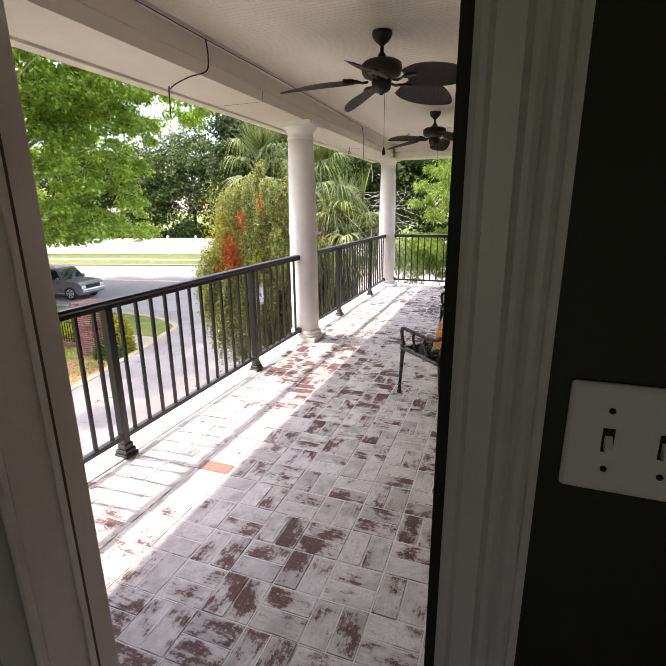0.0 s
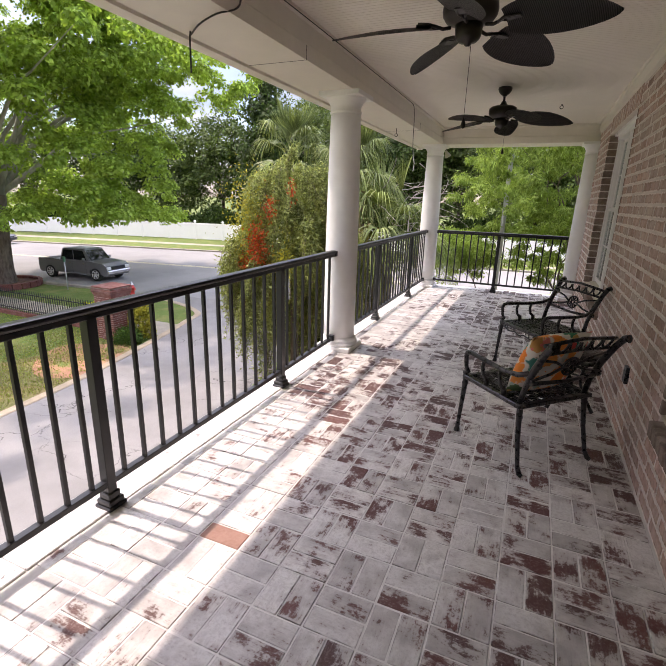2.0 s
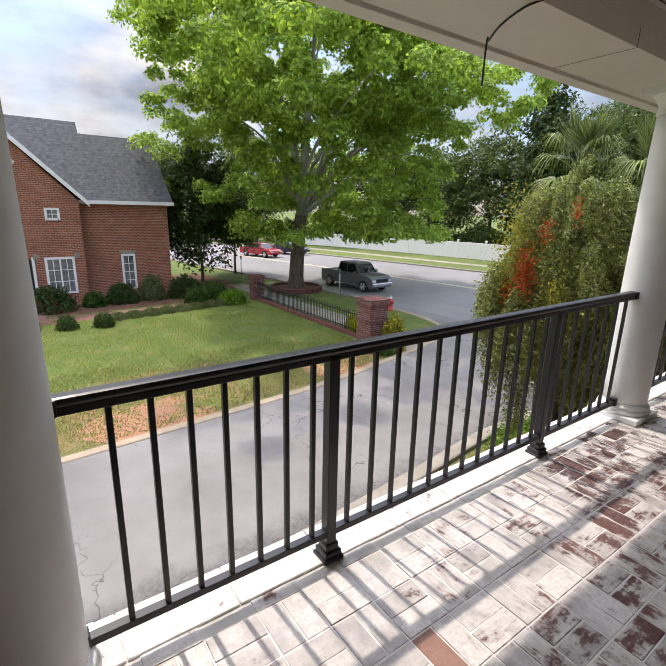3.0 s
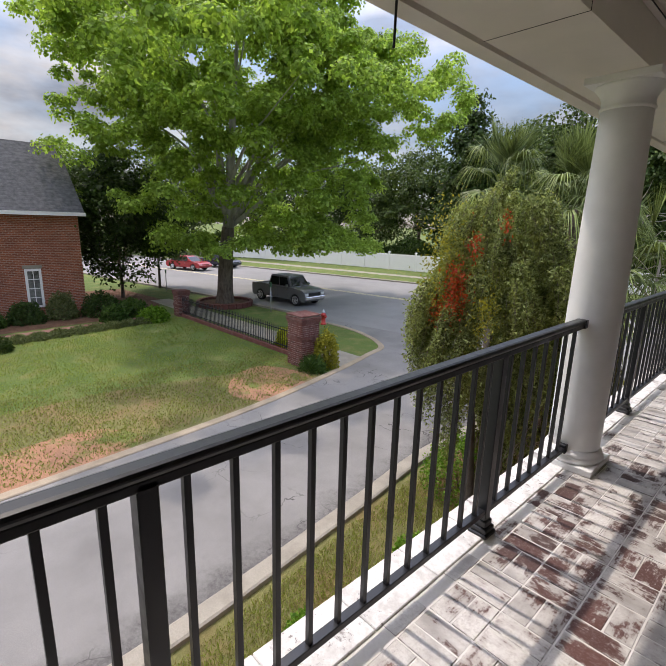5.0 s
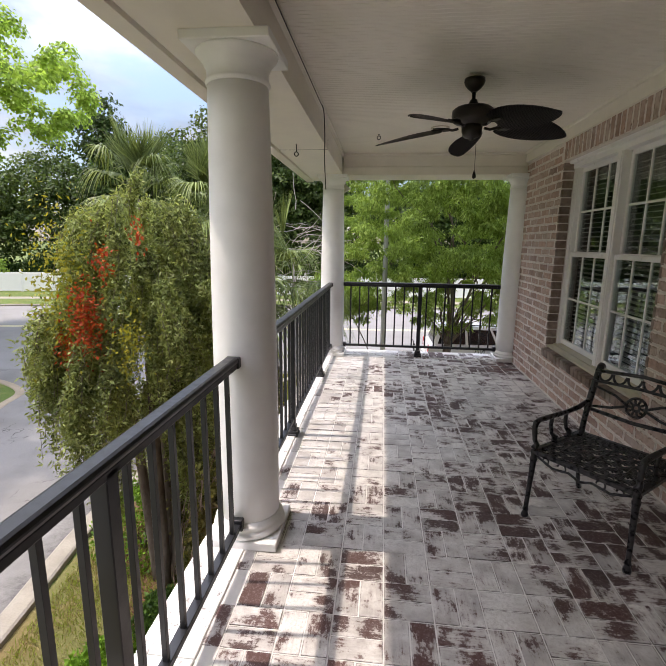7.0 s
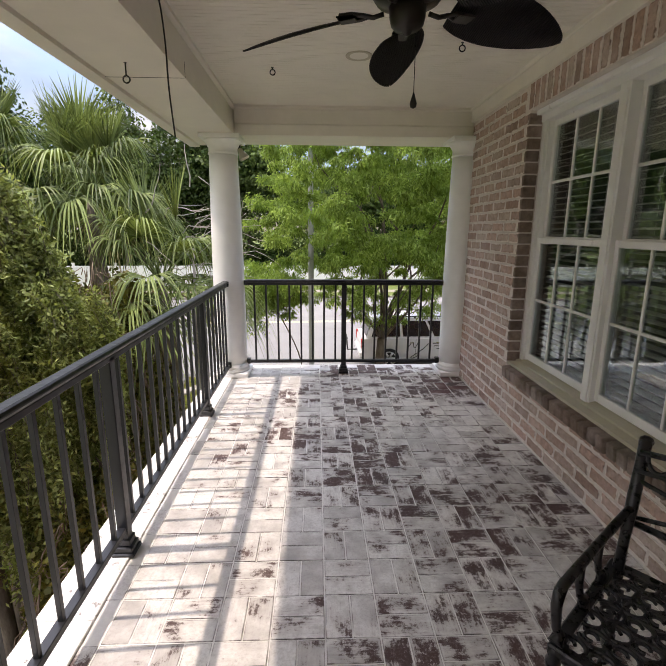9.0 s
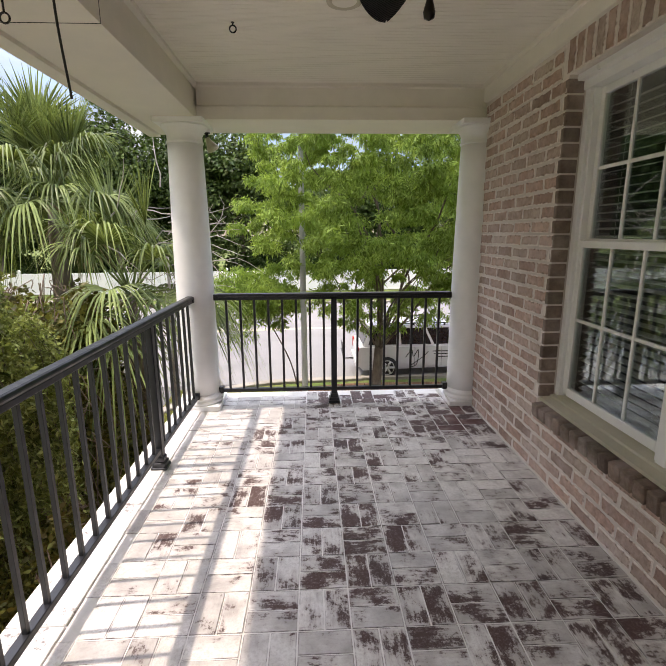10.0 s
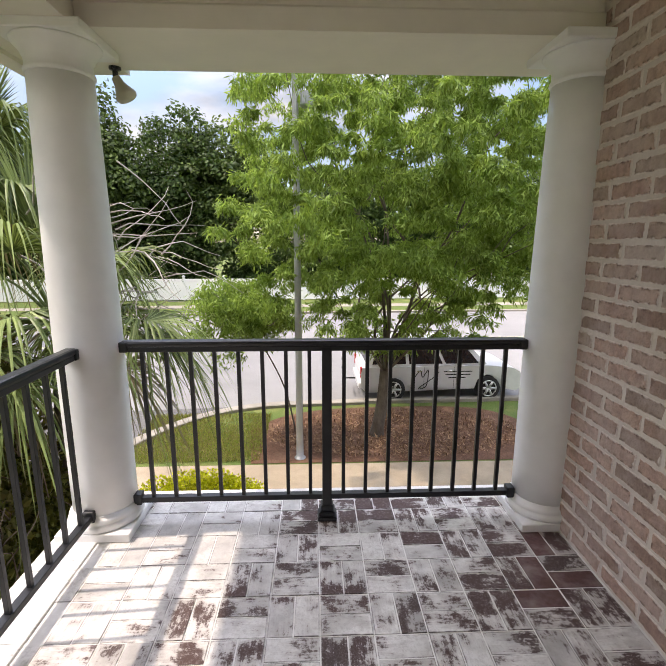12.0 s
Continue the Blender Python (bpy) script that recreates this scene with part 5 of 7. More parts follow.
# weeping bottlebrush: a dome of short arching sprays that hang at the skirt
def weeping(base, top, radii, seed):
    rng = np.random.default_rng(seed)
    tr = thing("weeping_bottlebrush", "weeping bottlebrush with olive-green sprays and red flowers", "tree", base)
    b = Vector(base)
    t = Vector(top) - b
    bm = B()
    for q in range(4):
        a = q * 1.7
        tube(bm, bend([(0.12 * math.cos(a), 0.12 * math.sin(a), -0.1), (0.3 * math.cos(a), 0.3 * math.sin(a), t.z * 0.45), (t.x + 0.4 * math.cos(a), t.y + 0.4 * math.sin(a), t.z * 0.62)], 5), [0.085 - 0.0055 * i for i in range(11)], 8)
    part("trunk", bm, M_BARK, tr)
    P, tips = [], []
    bm = B()
    for q in range(5000):
        if q % 26 == 0:
            ba, be = rng.uniform(0, math.tau), math.asin(rng.uniform(-0.62, 1.0))
            bs = (0.5 + 0.5 * rng.uniform() ** 0.45) * (1 + 0.12 * math.sin(3 * ba + 1) + 0.09 * math.sin(7 * ba + 5 * be) + 0.06 * rng.normal())
            long_tail = rng.uniform() < 0.2
        a, e = ba + rng.normal() * 0.05, be + rng.normal() * 0.06
        d = np.array([math.cos(a) * math.cos(e), math.sin(a) * math.cos(e), math.sin(e)])
        p0 = np.array(t) - np.array([0, 0, radii[2]]) + d * np.array(radii) * (bs + rng.normal() * 0.035)
        ln = rng.uniform(0.3, 0.75) * (1.9 if long_tail and e < 0.2 else 1.0)
        n = max(4, int(ln / 0.03))
        s = np.linspace(0, 1, n)[:, None]
        out = np.array([math.cos(a), math.sin(a), 0]) * (0.10 + 0.16 * rng.uniform())
        pts = p0 + out * np.sin(s * 1.7) + np.array([0, 0, 1]) * (0.05 * np.sin(np.minimum(1, s * 4) * 3.14) - ln * s ** 1.35) + rng.normal(size=(n, 3)) * 0.014
        P += [pts + rng.normal(size=(n, 3)) * 0.02 for _ in range(2)]
        if q % 3 == 0:
            tube(bm, [tuple(v) for v in pts[:: max(1, n // 4)]], 0.0025, 3, False)
    tagged(part("strand", bm, M_BARK, tr), kind="stuff")
    P = np.concatenate(P)
    part("crown", leaf_mesh("crown", P, 0.064, 0.011, M_WEEP, rng, (0, 0, -1), 0.22), M_WEEP, tr)
    for cx, cy, cz, s, n, mt in ((-4.63, 6.95, 0.66, 0.08, 260, M_FLOWER), (-4.66, 6.95, 0.92, 0.05, 60, M_FLOWER), (-4.41, 6.95, 1.31, 0.05, 60, M_FLOWER), (-4.03, 6.98, 1.6, 0.04, 25, M_FLOWER), (-4.9, 7.0, 0.36, 0.06, 90, M_FLOWER), (-4.16, 6.95, 0.45, 0.09, 130, M_YELLOW), (-4.94, 7.0, 1.3, 0.15, 200, M_YELLOW), (-4.88, 7.0, 0.87, 0.15, 200, M_YELLOW)):
        Q = rng.normal(size=(n * 2, 3)) * np.array([s, s, s * 2.2]) + np.array([cx + 0.14, cy + 0.05, cz]) - np.array(b)
        part("flower_spray", leaf_mesh("flower_spray", Q, 0.05, 0.012, mt, rng, (0, 0, -1), 0.3), mt, tr, "red and orange brush flowers" if mt is M_FLOWER else "yellow new growth")["kind"] = "stuff"
weeping((-4.55, 8.4, GROUND), (-4.55, 8.35, 2.15), (1.03, 1.2, 1.9), 21)

# fan palms
def fan_palm(base, heart, fronds, reach, seed, label, low=-40, spear=5):
    rng = np.random.default_rng(seed)
    pm = thing("fan_palm", label, "palm", base)
    b, h = Vector(base), Vector(heart) - Vector(base)
    bm = B()
    tube(bm, bend([(0, 0, -0.1), (h.x * 0.4, h.y * 0.4, h.z * 0.5), tuple(h)], 6), [0.16] * 10 + [0.12, 0.09, 0.03], 12)
    part("trunk", bm, M_BARK, pm)
    for f in range(fronds):
        az = f * 2.399 + rng.normal() * 0.15
        young = f < spear
        el = radians(rng.uniform(62, 84) if young else rng.uniform(low, 68))
        dry = el < radians(-18) and rng.uniform() < 0.6
        d = Vector((math.cos(az) * math.cos(el), math.sin(az) * math.cos(el), math.sin(el)))
        pet = reach * rng.uniform(0.6, 1.0)
        p0, p1 = h + d * 0.1, h + d * pet - Vector((0, 0, 0.18 * pet * math.cos(el)))
        bm = B(); tube(bm, bend([tuple(p0), tuple(p0.lerp(p1, 0.55) + Vector((0, 0, 0.06))), tuple(p1)], 4), [0.018 - 0.0012 * i for i in range(9)], 5)
        fr = part("frond_stalk", bm, M_STRAW if dry else M_PALM, pm)
        d2 = (d + Vector((0, 0, 0.25 if young else -0.35))).normalized()
        side = d2.cross(Vector((0, 0, 1))).normalized()
        up = side.cross(d2)
        spread = rng.uniform(45, 70) if young else rng.uniform(85, 120)
        sag = 0.15 if young else 1.6
        vs, fs = [], []
        m = 38
        for j in range(m):
            th = radians(-spread + 2 * spread * j / (m - 1) + rng.normal() * 2.0)
            ray_d = (d2 * math.cos(th) + side * math.sin(th) + up * (0.30 * abs(math.sin(th)))).normalized()
            ln = reach * (0.92 - 0.25 * abs(th) / 2.2) * rng.uniform(0.85, 1.1)
            w = 0.0155
            tang = ray_d.cross(up).normalized()
            o = len(vs)
            hang = rng.uniform(0.6, 1.5)
            for s in range(7):
                q = s / 6
                droop = Vector((0, 0, -1)) * (sag * ln * max(0, q - 0.35) ** 1.6 * hang)
                c = p1 + ray_d * (ln * q) + droop
                ww = w * (0.25 + 1.9 * q if q < 0.4 else (1 - q) * 1.68 + 0.02)
                vs += [tuple(c - tang * ww), tuple(c + up * ww * 0.6), tuple(c + tang * ww)]
            for s in range(6):
                k0 = o + 3 * s
                fs += [(k0, k0 + 1, k0 + 4, k0 + 3), (k0 + 1, k0 + 2, k0 + 5, k0 + 4)]
        part("fan", raw("fan", vs, fs, M_STRAW if dry else M_PALM), None, fr)
fan_palm((-4.8, 12.0, GROUND), (-4.85, 11.8, 1.95), 36, 0.98, 31, "fan palm with drooping grey-green fronds beside the porch", -38, 11)
fan_palm((-6.5, 12.1, GROUND), (-6.5, 11.9, 2.35), 15, 1.0, 32, "taller fan palm with upright young fronds", 0, 6)
fan_palm((-3.65, 11.4, GROUND), (-3.6, 11.2, 0.7), 26, 1.05, 33, "low fan palm with arching fronds behind the brush", -42, 2)

# dry bare twigs beside the palm
rng = np.random.default_rng(41)
bm = B()
for q in range(46):
    p = np.array([-3.2, 11.6, 1.2]) + rng.normal(size=3) * np.array([0.25, 0.4, 0.5])
    d = np.array([0.75, -0.2, 0.25]) + rng.normal(size=3) * 0.5
    pts = [tuple(p)]
    for s in range(6):
        d = d + rng.normal(size=3) * 0.28
        p = p + d / np.linalg.norm(d) * 0.16
        pts.append(tuple(p))
    tube(bm, pts, [0.011, 0.009, 0.008, 0.006, 0.005, 0.004, 0.003], 4, False)
tube(bm, [(-3.4, 11.9, GROUND), (-3.3, 11.8, -1.0), (-3.2, 11.6, 1.2)], [0.05, 0.04, 0.02], 6)
solid("dead_shrub", bm, M_TWIG, "bare dry grey twigs of a dead shrub", "shrub")

def shrub(name, label, x, y, rx, ry, h, m, n, seed, leaf_l=0.06, leaf_w=0.02, cat="shrub", group=""):
    rng = np.random.default_rng(seed)
    sh = thing(name, label, cat, (x, y, GROUND), 0, group)
    d = rng.normal(size=(n, 3))
    d[:, 2] = np.abs(d[:, 2])
    d /= np.linalg.norm(d, axis=1, keepdims=True)
    P = d * (0.62 + 0.38 * rng.uniform(0, 1, (n, 1)) ** 0.6) * np.array([rx, ry, h])
    P *= 1 + 0.13 * np.sin(7 * d[:, :1] + seed) * np.cos(6 * d[:, 1:2])
    bm = B()
    for q in range(7):
        t = P[rng.integers(n)] * 0.8
        tube(bm, [(0, 0, -0.05), (t[0] * 0.4, t[1] * 0.4, t[2] * 0.5), tuple(t)], [0.02, 0.014, 0.005], 5, False)
    part("stems", bm, M_BARK, sh)
    part("foliage", leaf_mesh("foliage", P, leaf_l, leaf_w, m, rng), m, sh)
def tangle(name, label, x, y, rx, ry, h, n, seed):
    """Thin bare stems of a climber, wandering over a rounded mass."""
    rng = np.random.default_rng(seed)
    bm = B()
    for q in range(n):
        a, e = rng.uniform(0, math.tau), rng.uniform(0.1, 1.4)
        pts = []
        for i in range(9):
            a, e = a + rng.normal() * 0.10, min(1.5, max(0.0, e + rng.normal() * 0.07 - 0.03))
            k = 1.0 + rng.normal() * 0.02
            pts.append((x + k * rx * math.cos(a) * math.cos(e), y + k * ry * math.sin(a) * math.cos(e), GROUND + k * h * math.sin(e)))
        tube(bm, bend(pts, 2), 0.006, 4, False)
    tagged(new(name, mesh(name, bm, M_STEM)), label, "climber", kind="stuff")
M_STEM = bark("brown_stem", (0.10, 0.07, 0.05), (0.26, 0.20, 0.15))
tangle("climber_stems", "bare brown climber stems over the brush", -4.2, 10.2, 1.17, 1.74, 4.5, 150, 401)
tangle("climber_stems", "bare brown climber stems beside the porch", -3.4, 8.3, 0.71, 1.52, 2.75, 70, 402)
# beside the driveway, under the porch
for i, (x, y, r, h, m) in enumerate([(-4.5, 4.6, 0.45, 0.45, M_BRIGHT), (-4.3, 5.7, 0.5, 0.5, M_BRIGHT), (-4.5, 6.7, 0.45, 0.5, M_BRIGHT), (-5.25, 9.0, 0.75, 1.25, M_BRIGHT), (-4.2, 7.6, 0.4, 0.45, M_HEDGE), (-3.6, 6.6, 0.5, 0.6, M_HEDGE), (-5.0, 10.6, 0.8, 1.3, M_HEDGE), (-4.1, 3.4, 0.45, 0.45, M_BRIGHT)]):
    shrub("shrub", "leafy bright green shrub in the planting bed" if m is M_BRIGHT else "dark green shrub in the planting bed", x, y, r, r, h, m, 2600, 50 + i, 0.06, 0.022, group="bed shrubs")
shrub("creeper", "dense brown and olive creeper tangle below the palm", -4.2, 10.2, 1.15, 1.7, 4.45, M_BRUSH, 42000, 61, 0.085, 0.024)
shrub("creeper", "dense brush between bottlebrush and porch", -3.4, 8.3, 0.7, 1.5, 2.7, M_BRUSH, 20000, 62, 0.075, 0.02)
shrub("lime_hedge", "low lime-yellow hedge beside the pavement", -3.1, 14.4, 1.35, 0.35, 0.8, M_LIME, 7000, 63, 0.06, 0.024, "hedge")
shrub("lime_shrub", "lime-yellow shrub at the iron fence", -15.4, 12.75, 1.0, 0.45, 0.95, M_LIME, 3600, 64, 0.09, 0.035)
shrub("pillar_vine", "yellow-green conical shrub at the brick pillar", -12.8, 12.3, 0.5, 0.45, 1.35, M_YELLOW, 2600, 65, 0.09, 0.035)
shrub("border_grass", "dark strappy plants below the brick pillar", -12.7, 11.6, 0.5, 0.4, 0.5, M_HEDGE, 1500, 66, 0.22, 0.015)
# garden before the neighbouring house
for i, (x, y, rx, h, m) in enumerate([(-27.0, 9.0, 1.1, 1.25, M_DARKLEAF), (-25.9, 10.2, 0.9, 0.9, M_HEDGE), (-24.0, 10.6, 0.85, 0.7, M_BRIGHT), (-27.2, 7.2, 0.8, 1.3, M_EDGE), (-27.0, 5.6, 0.9, 1.0, M_DARKLEAF), (-26.5, 2.2, 1.3, 1.15, M_DARKLEAF), (-26.6, 4.2, 0.6, 0.7, M_HEDGE), (-25.0, 9.0, 0.7, 0.8, M_HEDGE)]):
    shrub("garden_shrub", "rounded dark green shrub in the neighbour's garden" if m is not M_BRIGHT else "bright green shrub in the neighbour's garden", x, y, rx, rx * 0.9, h, m, 2200, 70 + i, 0.13, 0.05, group="garden shrubs")
for i in range(4):
    shrub("box_ball", "small clipped round box bush along the brick walk", -22.6 + 0.25 * i, -0.2 + 1.35 * i, 0.42, 0.42, 0.6, M_DARKLEAF, 1300, 80 + i, 0.08, 0.03, group="clipped bushes")
for i in range(9):
    shrub("edging_plant", "low pale edging plant along the lawn", -23.0 - 0.12 * i, 4.6 + 0.78 * i, 0.5, 0.45, 0.28, M_EDGE, 900, 90 + i, 0.1, 0.03, group="edging plants")
tree("crape_myrtle", "dark multi-stemmed small tree by the house corner", (-32.0, 11.8, GROUND), (-32.0, 11.8, -1.9), (-32.2, 11.6, 1.6), (3.6, 3.2, 3.4), 330, 70, 0.5, 0.2, 0.08, M_DARKLEAF, M_BARK, 0.12, 15, n_limbs=30)
tree("young_tree", "small dark-leaved street tree", (-35.0, 15.5, GROUND), (-35.0, 15.5, -1.3), (-35, 15.4, 1.0), (2.6, 2.6, 2.2), 170, 70, 0.5, 0.2, 0.08, M_DARKLEAF, M_BARK, 0.1, 16, n_limbs=16)
# woods behind the street
far_rows = [(-78, 24, 15, 8.5), (-70, 34, 17, 8), (-62, 42, 15, 8), (-54, 48, 16, 8.5), (-47, 52, 13, 7), (-40, 54, 15, 7.5), (-33, 55, 13, 7), (-25, 53, 15.5, 5.5), (-19, 52, 12, 6), (-13.5, 51, 16, 5.5), (-8, 51, 15.5, 5.0), (-0.5, 53, 11, 6), (6, 52, 12, 6.5), (14, 53, 12, 7), (24, 55, 13, 8), (-90, 12, 16, 9), (-14, 60, 17, 7), (-29, 62, 19, 6), (-28.9, 47.2, 17.6, 2.7), (-18.7, 47.4, 16.2, 3.2)]
for i, (x, y, h, r) in enumerate(far_rows):
    tree("woodland_tree", "tall dark green tree behind the street", (x, y, GROUND), (x, y, GROUND + h * 0.3), (x, y, GROUND + h * 0.58), (r, r * 0.8, h * 0.42), 230, 60, 0.8, 0.36, 0.14, M_FAR if i % 3 else M_DARKLEAF, M_BARK, 0.3, 100 + i, n_limbs=18, hollow=0.3, lump=0.3)
for i in range(12):
    shrub("fence_brush", "dark undergrowth behind the white fence", -70 + 8.0 * i, 46.8 + (3.0 if i > 2 else -6 + 3 * i), 4.6, 1.5, 3.4, M_DARKLEAF, 5000, 130 + i, 0.32, 0.12, group="undergrowth")

# grass blades on the verge and the lawn
def grass(name, label, outline_x, outline_y, n, seed, m, length, width):
    rng = np.random.default_rng(seed)
    x = rng.uniform(*outline_x, n)
    y = rng.uniform(*outline_y, n)
    edge_in = np.interp(y, [-30, 3.0, 7.0, 10.0], [-6.0, -5.5, -6.0, -6.35])
    edge_out = np.interp(y, [-30, 0.5, 3.8, 8.2, 12.2], [-10.6, -10.7, -11.0, -11.5, -12.4])
    keep = (x > edge_in + 0.1) | (x < edge_out)
    clump = np.sin(2.1 * x + 1.3 * y) + np.sin(1.1 * x - 2.3 * y + 1) + 0.9 * rng.normal(size=n)
    keep &= clump > -1.3
    P = np.stack([x, y, np.full(n, GROUND + 0.008)], 1)[keep]
    ob = new(name, leaf_mesh(name, P, length, width, m, rng, (0, 0, 1), 0.62))
    tagged(ob, label, "grass", kind="stuff")
M_BLADE_GREEN = leaf("grass_blade", (0.13, 0.18, 0.035), (0.30, 0.34, 0.09), 0.55)
M_BLADE_DRY = leaf("dry_grass_blade", (0.15, 0.15, 0.05), (0.36, 0.30, 0.13), 0.25)
grass("verge_grass", "short patchy green grass on the verge", (-6.2, -3.4), (1.0, 10.0), 30000, 201, M_BLADE_GREEN, 0.085, 0.006)
grass("verge_straw", "dry straw-coloured grass on the verge", (-6.2, -4.0), (1.0, 10.0), 16000, 202, M_BLADE_DRY, 0.08, 0.006)
grass("lawn_grass", "mown green lawn grass", (-24.0, -10.8), (-6.0, 12.0), 60000, 203, M_BLADE_GREEN, 0.06, 0.012)
grass("lawn_straw", "dry straw patches in the lawn", (-16.0, -10.7), (-6.0, 11.8), 26000, 204, M_BLADE_DRY, 0.055, 0.012)
grass("end_straw", "dry straw-coloured grass beside the pavement", (-5.6, -2.3), (16.3, 19.2), 15000, 206, M_BLADE_DRY, 0.08, 0.009)
grass("end_grass", "short grass beside the pavement", (-5.6, -2.3), (16.3, 19.2), 9000, 205, M_BLADE_GREEN, 0.09, 0.008)
# needles and bark chips lying on the mulch
def litter(name, label, cx, cy, rx, ry, n, seed):
    rng = np.random.default_rng(seed)
    a, d = rng.uniform(0, math.tau, n), np.sqrt(rng.uniform(0, 1, n))
    P = np.stack([cx + rx * d * np.cos(a), cy + ry * d * np.sin(a), GROUND + 0.018 + 0.02 * rng.uniform(size=n)], 1)
    me = leaf_mesh(name, P, 0.13, 0.012, M_LITTER, rng, (rng.normal(), rng.normal(), 0.05), 0.2, level=4.0)
    tagged(new(name, me), label, "mulch", kind="stuff")
M_LITTER = leaf("dry_needle", (0.09, 0.04, 0.022), (0.42, 0.27, 0.16), 0.05, 0.8)
litter("mulch_litter", "dry brown needles and chips on the mulch", 1.1, 17.8, 3.4, 1.5, 9000, 411)
litter("bed_litter", "dry brown leaves in the planting bed", -3.8, 5.0, 0.7, 2.6, 3000, 412)

# ---- street things ----
def car_paint(name, c):
    k = Mat(name, 0.28, 0.15)
    n = k.noise(k.pos(local=True), 3.0, 3.0)
    k.color(k.ramp(n, [(0.3, tuple(x * 0.9 for x in c)), (0.7, c)]))
    k.b.inputs["Coat Weight"].default_value = 0.6
    return k.m
M_DARKGLASS = plain("dark_car_glass", (0.012, 0.014, 0.016), 0.06, vary=0.1)
M_TYRE = plain("tyre_rubber", (0.018, 0.018, 0.018), 0.85)
M_RIM = plain("alloy_rim", (0.55, 0.55, 0.56), 0.3, 0.8)
M_CHROME = plain("chrome_trim", (0.62, 0.62, 0.63), 0.18, 0.95)
M_TAIL = plain("red_tail_lens", (0.45, 0.02, 0.02), 0.2)
M_LAMP = plain("clear_head_lens", (0.70, 0.70, 0.68), 0.1)
M_REDPAINT = plain("red_hydrant_paint", (0.45, 0.035, 0.03), 0.4, vary=0.15)
M_STEEL = plain("galvanised_steel", (0.42, 0.43, 0.44), 0.45, 0.6, vary=0.1)
M_SIGN = plain("green_sign", (0.05, 0.16, 0.10), 0.5)

def vehicle(name, label, category, at, turn, L, W, belt, roof, cab, bed, paint, wheel_r, axles, marks=False):
    """Nose at +x. cab: rear foot, rear top, front top, front foot along x; bed: True for a pickup's open box."""
    car = thing(name, label, category, at, turn)
    h = L / 2
    bm = B()
    lo = 0.30
    nose = [(-h, 0.46), (-h - 0.02, belt - 0.22), (-h + 0.03, belt), (cab[3], belt + 0.02), (h - 0.28, belt - 0.07), (h - 0.05, belt - 0.2), (h, belt - 0.42), (h, 0.44), (h - 0.12, lo)]
    under = [(h - 0.2, lo)]
    for ax in sorted(axles, reverse=True):
        under += [(ax + (wheel_r + 0.07) * math.cos(radians(a)), wheel_r + (wheel_r + 0.07) * math.sin(radians(a))) for a in range(0, 181, 20)]
    prism(bm, nose + [p for p in under if p[1] > lo - 0.01] + [(-h + 0.15, lo)], "y", -W / 2, W / 2)
    bmesh.ops.triangulate(bm, faces=[f for f in bm.faces if len(f.verts) > 4])
    body = part("body", bm, paint, car)
    bm = B()
    q = [(cab[0], W / 2 - 0.06, belt - 0.01), (cab[3], W / 2 - 0.06, belt - 0.01), (cab[2], W / 2 - 0.2, roof), (cab[1], W / 2 - 0.2, roof)]
    v1 = [bm.verts.new(p) for p in q]
    v2 = [bm.verts.new((x, -y, z)) for x, y, z in q]
    bm.faces.new(v1); bm.faces.new(v2[::-1])
    for i in range(4):
        j = (i + 1) % 4
        bm.faces.new((v1[i], v1[j], v2[j], v2[i]))
    bmesh.ops.bevel(bm, geom=[e for e in bm.edges], offset=0.05, segments=2, affect="EDGES")
    part("cabin", bm, paint, car)
    # glazing: side panes, windscreen, rear pane
    hgt = roof - belt
    def lerp(a, b, t): return a + (b - a) * t
    for s in (-1, 1):
        n = 2 if bed else 3
        x0, x1 = cab[0] + 0.12, cab[3] - 0.2
        t0, t1 = cab[1] + 0.1, cab[2] - 0.08
        for k in range(n):
            a, b = k / n + 0.015, (k + 1) / n - 0.015
            pts = []
            for xx, tt, zz in ((lerp(x0, x1, a), lerp(t0, t1, a), 0.1), (lerp(x0, x1, b), lerp(t0, t1, b), 0.1), (lerp(x0, x1, b), lerp(t0, t1, b), 0.86), (lerp(x0, x1, a), lerp(t0, t1, a), 0.86)):
                pts.append((lerp(xx, tt, zz), s * (lerp(W / 2 - 0.06, W / 2 - 0.2, zz) + 0.004), belt + hgt * zz))
            bm = B()
            f = bm.faces.new([bm.verts.new(p) for p in pts])
            r = bmesh.ops.extrude_face_region(bm, geom=[f])
            bmesh.ops.translate(bm, verts=[v for v in r["geom"] if isinstance(v, bmesh.types.BMVert)], vec=(0, -s * 0.02, 0))
            part("side_window", bm, M_DARKGLASS, car)
    for foot, top, nm in ((cab[3], cab[2], "windscreen"), (cab[0], cab[1], "rear_window")):
        bm = B()
        e = 0.012 if nm == "windscreen" else -0.012
        pts = [(lerp(foot, top, z) + e, s * (lerp(W / 2 - 0.06, W / 2 - 0.2, z) - 0.1), belt + hgt * z) for s, z in ((-1, 0.1), (1, 0.1), (1, 0.88), (-1, 0.88))]
        f = bm.faces.new([bm.verts.new(p) for p in pts])
        r = bmesh.ops.extrude_face_region(bm, geom=[f])
        bmesh.ops.translate(bm, verts=[v for v in r["geom"] if isinstance(v, bmesh.types.BMVert)], vec=(-e * 2, 0, -0.01))
        part(nm, bm, M_DARKGLASS, car)
